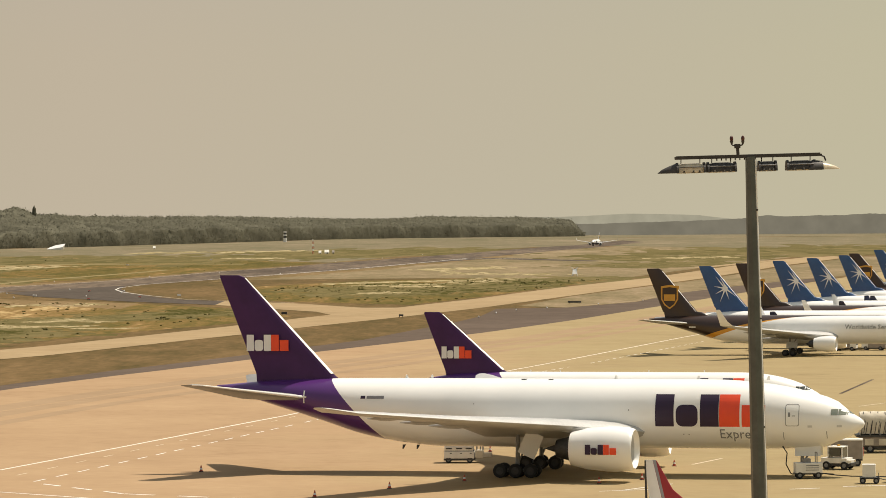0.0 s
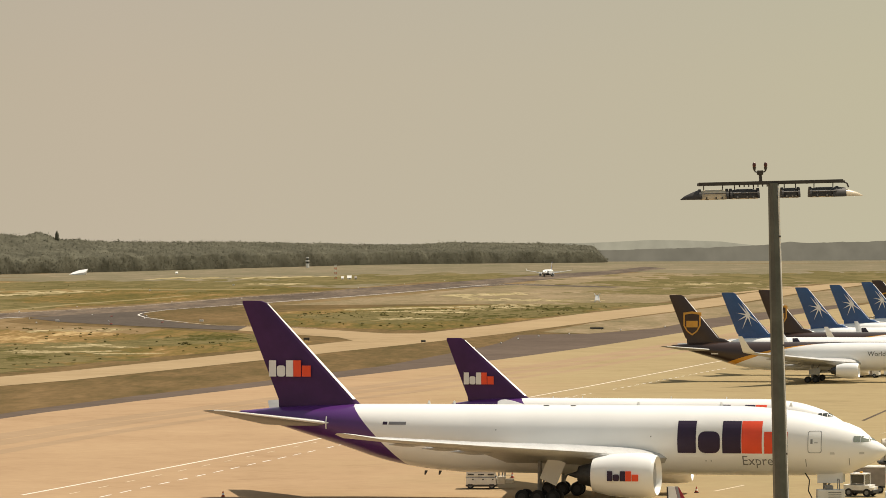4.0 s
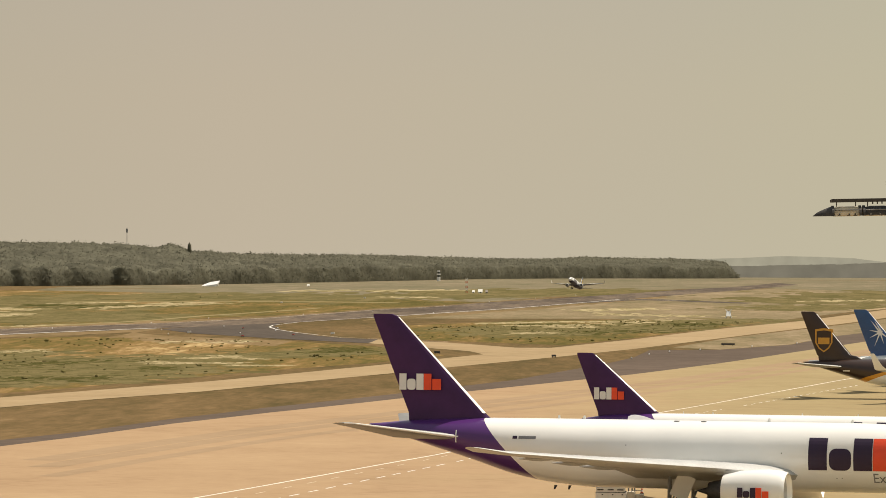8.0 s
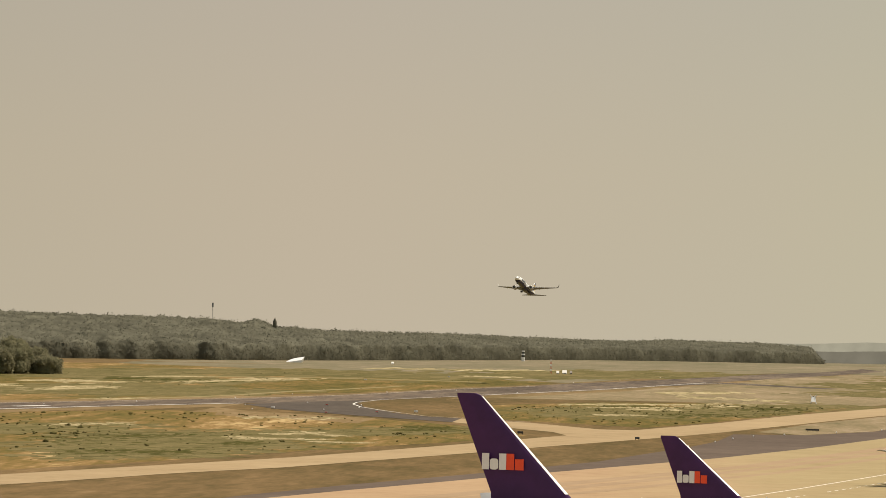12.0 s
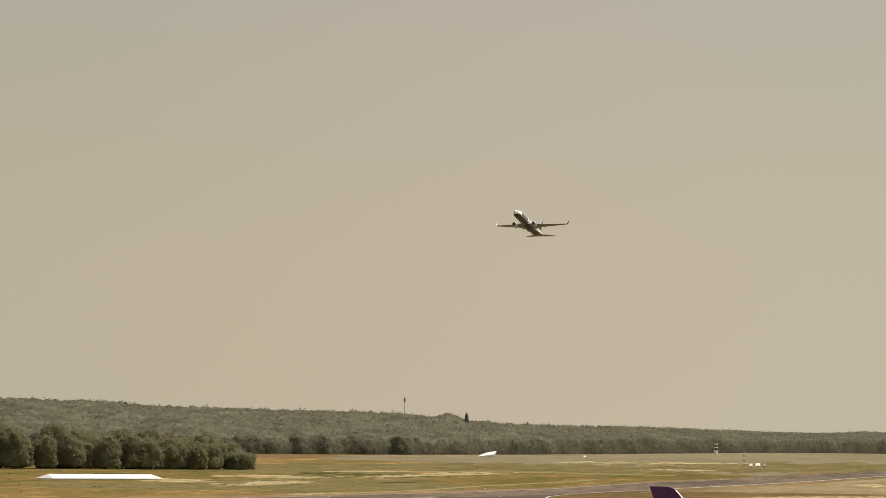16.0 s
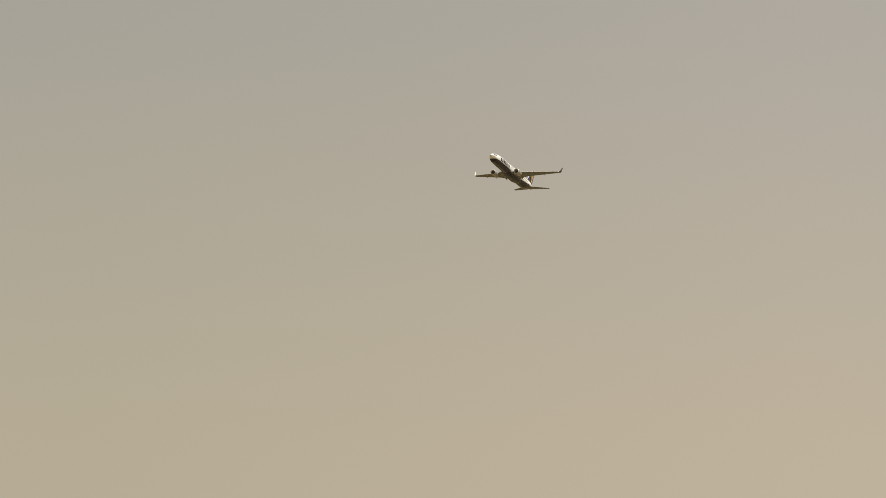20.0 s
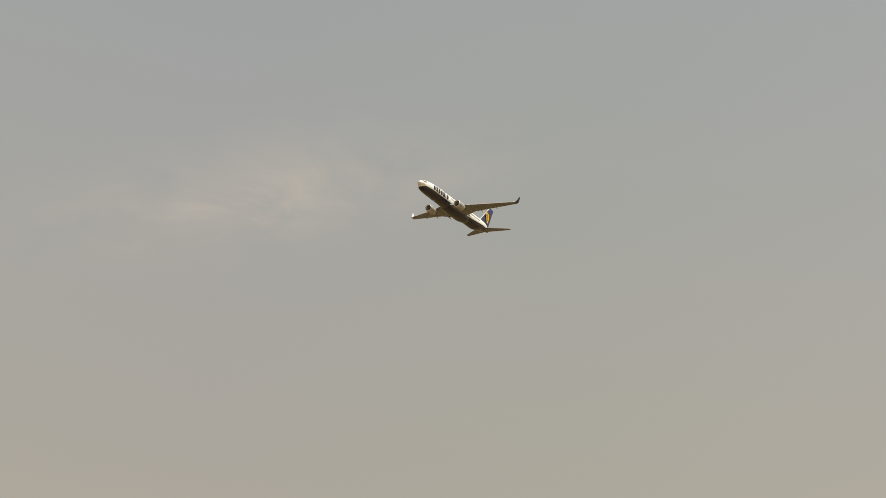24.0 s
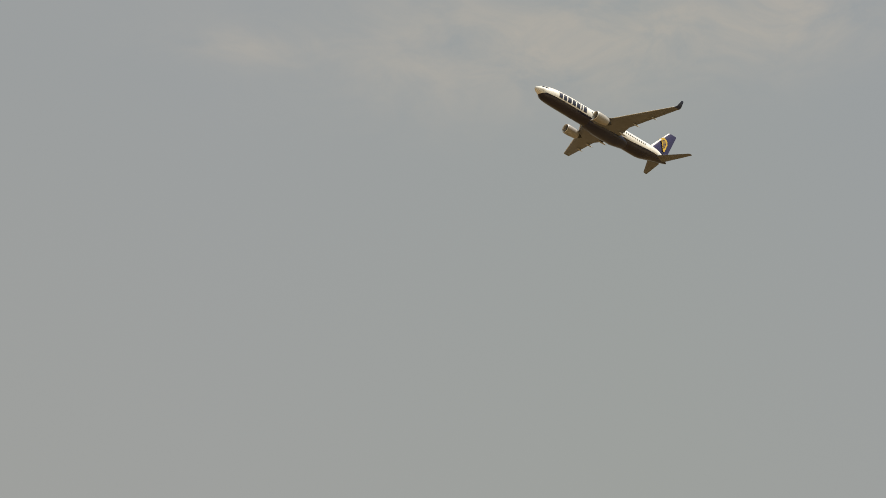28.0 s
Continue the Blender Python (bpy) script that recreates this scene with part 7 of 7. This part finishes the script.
def make_woods():
    """The woods' canopy: a steep leafy edge towards the field, then treetops up the slope to the skyline."""
    azs = np.arange(-21.0, 2.4, 0.014)
    rise_up = np.linspace(0, 1, 26)
    back = np.linspace(0, 1, 44)[1:] ** 1.3
    cols = []
    for az in azs:
        e = float(np.interp(az, EDGE_AZ, EDGE_D))
        depth = min(520.0, LAST - e)
        sa, ca = math.sin(radians(az)), math.cos(radians(az))
        tall = (16.0 + 3.0 * noise.noise((az * 2.2, 1.0, 0.0)) + 2.5 * noise.noise((az * 5.0, 5.0, 0.0))) * min(1.0, 0.3 + 3.0 * max(2.42 - az, 0.0))
        inset = 14.0 * noise.noise((az * 3.0, 9.0, 0.0))
        col = []
        for u in rise_up:
            d = e + inset + 7.0 * u ** 2.5
            z = wood_ground(az, d) - 0.3 + (tall - 2.5) * u
            b = bulge((d * sa, d * ca, z * 1.1), 13.0)
            b = max(b, -1.2)
            out = 0.8 * b * (0.3 + 0.7 * u)
            col.append(((d - out) * sa, (d - out) * ca, z + 0.5 * b * u * u))
        for u in back:
            d = e + inset + 7.0 + depth * 0.86 * u
            b = bulge((d * sa, d * ca, 0.0), 12.0)
            z = wood_ground(az, d) + tall - 2.8 + (min(20.0, 20.0 * 4 * max(2.42 - az, 0.05)) - tall) * min(1.0, u * 5) + 0.9 * b
            col.append((d * sa, d * ca, z))
        d = e + depth * 0.9
        col.append((d * sa, d * ca, wood_ground(az, d) + 2.0))
        cols.append(col)
    v = np.array(cols)
    n, m = v.shape[:2]
    idx = np.arange(n * m).reshape(n, m)
    quad = np.stack([idx[:-1, :-1], idx[:-1, 1:], idx[1:, 1:], idx[1:, :-1]], -1).reshape(-1, 4)
    f = np.concatenate([quad[:, [0, 1, 2]], quad[:, [0, 2, 3]]])
    pts = v[:, 2:-1].reshape(-1, 3)
    pick = pts[rng.integers(0, len(pts), 80000)] + rng.standard_normal((80000, 3)) * [1.0, 1.0, 0.7]
    lv, lf = sprays(pick, 0.6)
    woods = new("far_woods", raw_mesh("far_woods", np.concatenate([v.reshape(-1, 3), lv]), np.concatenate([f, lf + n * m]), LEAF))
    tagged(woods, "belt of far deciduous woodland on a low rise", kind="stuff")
    # a slim poplar that overtops the rest
    az, d = -6.87, 3400.0
    z = wood_ground(az, d)
    h = EYE[2] + d * math.tan(radians(0.308)) - z
    core = lumpy(2.3, 2.3, h * 0.5, 0.15) + [0, 0, h * 0.5]
    q = BALL_V[rng.integers(0, len(BALL_V), 260)] * [2.5, 2.5, h * 0.5] + [0, 0, h * 0.5]
    lv, lf = sprays(q, 0.5)
    poplar = thing("poplar_tree", "slim tall poplar overtopping the far woods", "tree", m=pose(d * math.sin(radians(az)), d * math.cos(radians(az)), z - 0.3))
    bm = bmesh.new()
    tube(bm, (0, 0, -1), (0, 0, h * 0.4), 0.4, 0.15, 8)
    part("trunk", bm, BARK, poplar)
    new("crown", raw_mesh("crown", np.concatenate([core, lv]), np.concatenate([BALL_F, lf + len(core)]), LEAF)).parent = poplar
    bm = bmesh.new()
    grid = []
    for az in np.arange(-40, 2.3, 0.5):
        e = float(np.interp(az, EDGE_AZ, EDGE_D))
        col = []
        for i in range(14):
            d = e + 25 + (LAST - e) * (i / 13) ** 1.6
            col.append(bm.verts.new((d * math.sin(radians(az)), d * math.cos(radians(az)), wood_ground(az, d) - 0.2)))
        grid.append(col)
    for a, b in zip(grid, grid[1:]):
        for i in range(13):
            bm.faces.new((a[i], a[i + 1], b[i + 1], b[i]))
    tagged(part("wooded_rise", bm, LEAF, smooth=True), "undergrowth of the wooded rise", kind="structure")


make_woods()


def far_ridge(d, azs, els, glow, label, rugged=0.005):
    """A ridge whose own emission stands in for distance haze, with a slightly uneven crest."""
    m = material("glowing_haze_ridge", (0.03, 0.03, 0.025), 1.0, spread=0.06, scale=0.0008)
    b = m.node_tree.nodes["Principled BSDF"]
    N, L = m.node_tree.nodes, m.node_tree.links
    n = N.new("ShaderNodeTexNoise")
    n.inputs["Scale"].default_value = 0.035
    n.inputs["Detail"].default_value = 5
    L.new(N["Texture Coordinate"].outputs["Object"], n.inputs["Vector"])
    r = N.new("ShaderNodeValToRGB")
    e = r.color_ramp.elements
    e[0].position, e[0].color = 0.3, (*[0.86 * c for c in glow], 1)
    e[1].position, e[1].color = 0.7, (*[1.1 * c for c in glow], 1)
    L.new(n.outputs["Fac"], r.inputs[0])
    # The mottled glow is added as emission to imitate haze over the ridge.
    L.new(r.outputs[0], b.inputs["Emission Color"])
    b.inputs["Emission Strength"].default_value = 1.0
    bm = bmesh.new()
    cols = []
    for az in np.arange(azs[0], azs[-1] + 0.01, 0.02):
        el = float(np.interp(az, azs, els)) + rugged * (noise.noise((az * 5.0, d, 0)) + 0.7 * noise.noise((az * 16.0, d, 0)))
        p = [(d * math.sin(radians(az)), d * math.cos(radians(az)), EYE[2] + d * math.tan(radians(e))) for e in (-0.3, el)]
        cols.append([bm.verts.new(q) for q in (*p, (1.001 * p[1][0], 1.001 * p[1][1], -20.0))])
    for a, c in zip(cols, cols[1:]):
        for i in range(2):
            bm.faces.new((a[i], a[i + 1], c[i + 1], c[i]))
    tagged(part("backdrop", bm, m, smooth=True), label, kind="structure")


far_ridge(4984, (-8, -3, -1, 1, 2.0, 2.45, 3.1, 3.74, 4.31, 4.69, 5.1, 14), (0.05, 0.06, 0.07, 0.07, 0.075, 0.09, 0.122, 0.111, 0.089, 0.043, 0.0, 0.0), (0.348, 0.32, 0.235), "faint hills beyond the woods, glowing in place of haze", 0.003)
far_ridge(4962, (2.05, 2.45, 3.31, 4.18, 5.04, 5.3, 5.47, 5.73, 6.33, 6.76, 7.18, 7.44, 8.5, 14), (-0.03, -0.05, -0.025, -0.009, 0.028, 0.06, 0.081, 0.056, 0.071, 0.073, 0.098, 0.086, 0.09, 0.06), (0.18, 0.162, 0.12), "wooded ridge at the horizon, glowing in place of haze", 0.008)
tower = airfield_mast(-405, 2905, 10, 1, 1.1, "thin lattice radio tower standing above the woods")
tower.matrix_basis = pose(-3370 * math.sin(radians(7.92)), 3370 * math.cos(radians(7.92)), wood_ground(-7.92, 3370) - 1)
for o in tower.children:
    o.data.transform(Matrix.Diagonal((0.5, 0.5, 3.6, 1)))
boxed("antenna_head", tower, STEEL, (0, 0, 33.0, 1.6, 1.6, 4.0))


def tree(x, y, h, w, lean):
    """A broadleaf tree: tapered trunk with limbs and a crown of many leaf clumps."""
    ob = thing("tree", "dense dark green broadleaf tree at the airfield's edge", "tree", "trees by the white sheds")
    bm = bmesh.new()
    tube(bm, (0, 0, -0.3), (lean, 0, h * 0.55), 0.035 * h * 0.6, 0.012 * h, 10)
    for i in range(6):
        a = i * 2.4
        z = h * (0.22 + 0.06 * i)
        tube(bm, (lean * z / h, 0, z), (w * 0.33 * math.cos(a), w * 0.33 * math.sin(a), z + h * 0.22), 0.008 * h, 0.003 * h, 6)
    part("trunk", bm, BARK, ob)
    shape = np.where(BIG_V[:, 2] < 0, 1.0, np.sqrt(np.maximum(1 - np.maximum(BIG_V[:, 2], 0) ** 2.1, 0.0)))
    flat = np.hypot(BIG_V[:, 0], BIG_V[:, 1])
    flat = np.maximum(flat, 1e-6)
    keep = np.where(BIG_V[:, 2] < 0, np.minimum(1.0, flat * 2.2), shape)
    core = np.stack([BIG_V[:, 0] / flat * keep * w * 0.43, BIG_V[:, 1] / flat * keep * w * 0.43, h * (0.5 + 0.44 * BIG_V[:, 2])], 1)
    mid = np.array([0, 0, h * 0.45])
    seed = np.array([x, y, 0.0])
    for i, p in enumerate(core):
        d = (p - mid) / max(np.linalg.norm(p - mid), 1e-6)
        core[i] = p + d * (bulge(p + seed, w * 0.3) * 1.3 + 0.8 * bulge(p + seed, w * 0.12) + 0.35 * noise.noise(Vector(p + seed) * 1.1)) + [lean * p[2] / h, 0, 0]
    lv, lf = sprays(core[rng.integers(0, len(core), 5200)] + rng.standard_normal((5200, 3)) * 0.45, 0.36)
    v, f = np.concatenate([core, lv]), np.concatenate([BIG_F, lf + len(core)])
    cr = new("crown", raw_mesh("crown", v, f, LEAF_NEAR))
    cr.parent = ob
    ob.matrix_basis = pose(x, y, rise(x, y) - 0.1)


for i in range(40):
    u = (i // 2) / 19.0 + rng.uniform(-0.02, 0.02)
    row = i % 2
    x, y = along((-351, 1862), (-560, 1660), u)
    h = (12.5 if u < 0.06 else 15.0 + 5.0 * min(u * 2.5, 1)) * rng.uniform(0.82, 1.14)
    tree(x + rng.uniform(-5, 5) - 7 * row, y + rng.uniform(-6, 6) + 16 * row, h + 2.5 * row, rng.uniform(11, 24), rng.uniform(-0.6, 0.6))


def make_shrubs():
    """Low shrubs and weeds strewn over the meadows."""
    cs, rs = [], []
    zones = [([(-330, 640), (-121, 610), (-101, 668), (-78, 770), (-58, 830), (-44, 900), (-60, 962), (-97, 1030), (-128, 1058), (-175, 1062), (-330, 790)], 640),
             ([(-60, 1080), (-10, 1010), (12, 1090), (42, 1240), (65, 1370), (20, 1400), (-60, 1250)], 300),
             ([(-345, 880), (-250, 1090), (-190, 1200), (-164, 1420), (-70, 1960), (-250, 2300), (-520, 1900), (-500, 1100)], 160)]
    for poly, count in zones:
        xs, ys = [p[0] for p in poly], [p[1] for p in poly]
        made = 0
        while made < count:
            x, y = rng.uniform(min(xs), max(xs)), rng.uniform(min(ys), max(ys))
            inside = False
            for (x0, y0), (x1, y1) in zip(poly, poly[1:] + poly[:1]):
                if (y0 > y) != (y1 > y) and x < (x1 - x0) * (y - y0) / (y1 - y0) + x0:
                    inside = not inside
            if not inside or noise.noise((x * 0.03, y * 0.012, 3.0)) < rng.uniform(-0.25, 0.5):
                continue
            made += 1
            s = 0.42 * rng.uniform(0.35, 1.0) ** 1.5 * (1.7 if rng.random() < 0.1 else 1.0)
            for _ in range(3):
                cs.append((x + rng.uniform(-0.9, 0.9) * s, y + rng.uniform(-0.9, 0.9) * s, rise(x, y) + 0.2 * s))
                rs.append(rng.uniform(0.5, 0.95) * s)
    v, f = clumps(np.array(cs), np.array(rs), 0.75, 0.3)
    tagged(new("low_shrubs", raw_mesh("low_shrubs", v, f, SHRUB)), "dark green low shrubs strewn over dry meadow", kind="stuff")


make_shrubs()


def far_airliner(x, y):
    """A white airliner far off on the field, its nose at the origin and its body along +x."""
    ob = thing("parked_airliner", "white airliner standing far off on the hazy field", "aircraft", m=pose(x, y, rise(x, y)))
    bm = bmesh.new()
    rings = []
    for a, r, z in ((0, 0.15, 3.5), (0.9, 0.95, 3.6), (2.4, 1.6, 3.75), (5, 2.3, 3.9), (8, 2.6, 4.0), (38, 2.6, 4.0), (46, 2.1, 4.5), (54, 1.0, 5.4), (59, 0.25, 6.0)):
        rings.append([bm.verts.new((a, r * math.cos(t), z + r * math.sin(t))) for t in np.linspace(0, 2 * math.pi, 20, endpoint=False)])
    for q, w in zip(rings, rings[1:]):
        for i in range(20):
            bm.faces.new((q[i], w[i], w[i - 1], q[i - 1]))
    bm.faces.new(rings[0])
    bm.faces.new(rings[-1][::-1])
    part("fuselage", bm, WHITE_PAINT, ob, smooth=True)

    def blade(name, root, tip, thick):
        b = bmesh.new()
        lo, hi = [], []
        for pts in (root, tip):
            for side, keep in ((-1, lo), (1, hi)):
                for q in pts:
                    keep.append(b.verts.new(Vector(q) + Vector(thick) * side))
        for i, j, k, m in ((0, 1, 3, 2),):
            b.faces.new([lo[n] for n in (i, j, k, m)])
            b.faces.new([hi[n] for n in (m, k, j, i)])
        for i, j in ((0, 1), (1, 3), (3, 2), (2, 0)):
            b.faces.new((lo[j], lo[i], hi[i], hi[j]))
        bmesh.ops.recalc_face_normals(b, faces=b.faces)
        part(name, b, WHITE_PAINT, ob)

    for s in (-1, 1):
        blade("wing", [(19, 2.0 * s, 2.9), (29, 2.0 * s, 2.9)], [(33, 25 * s, 5.0), (35.5, 25 * s, 5.0)], (0, 0, 0.25))
        blade("tailplane", [(51, 0.8 * s, 5.6), (56, 0.8 * s, 5.6)], [(57, 9 * s, 6.4), (59, 9 * s, 6.4)], (0, 0, 0.12))
        b = bmesh.new()
        tube(b, (17.5, 8.0 * s, 2.2), (22.5, 8.0 * s, 2.3), 1.3, 0.9, 16)
        part("engine", b, WHITE_PAINT, ob)
        b = bmesh.new()
        tube(b, (27, 3.4 * s, 0.6), (27, 3.0 * s, 3.0), 0.2, 0.2, 8)
        for a in (26.3, 27.7):
            tube(b, (a, 3.0 * s, 0.6), (a, 3.9 * s, 0.6), 0.6, 0.6, 14)
        part("main_gear", b, RUBBER, ob)
    blade("fin", [(46, 0, 6.3), (55, 0, 6.3)], [(54.5, 0, 14.5), (58, 0, 14.5)], (0, 0.15, 0))
    b = bmesh.new()
    tube(b, (6, 0, 0.5), (6, 0, 2.2), 0.15, 0.15, 8)
    tube(b, (6, -0.4, 0.5), (6, 0.4, 0.5), 0.5, 0.5, 14)
    part("nose_gear", b, RUBBER, ob)


far_airliner(593.4, 4460.7)

# ---- the departing jet ----
jet, legs = narrow_jet("white and navy airliner taking off with raised nose")


def motions():
    walk(jet, [(t, pose(x, y, z, bank, -pitch, turn)) for t, x, y, z, pitch, bank, turn in JET_ROWS])
    for leg, hinge, fold in legs:
        at = Matrix.Translation(hinge)
        if fold:
            walk(leg, [(0, at), (11.2, at), (12.4, at @ pose(0, 0, 0, fold * 0.55)), (13.4, at @ pose(0, 0, 0, fold)), (28, at @ pose(0, 0, 0, fold))])
        else:
            walk(leg, [(0, at), (11.2, at), (12.2, at @ pose(0, 0, 0, 0, -50)), (13.2, at @ pose(0, 0, 0.1, 0, -88)), (28, at @ pose(0, 0, 0.1, 0, -88))])


motions()
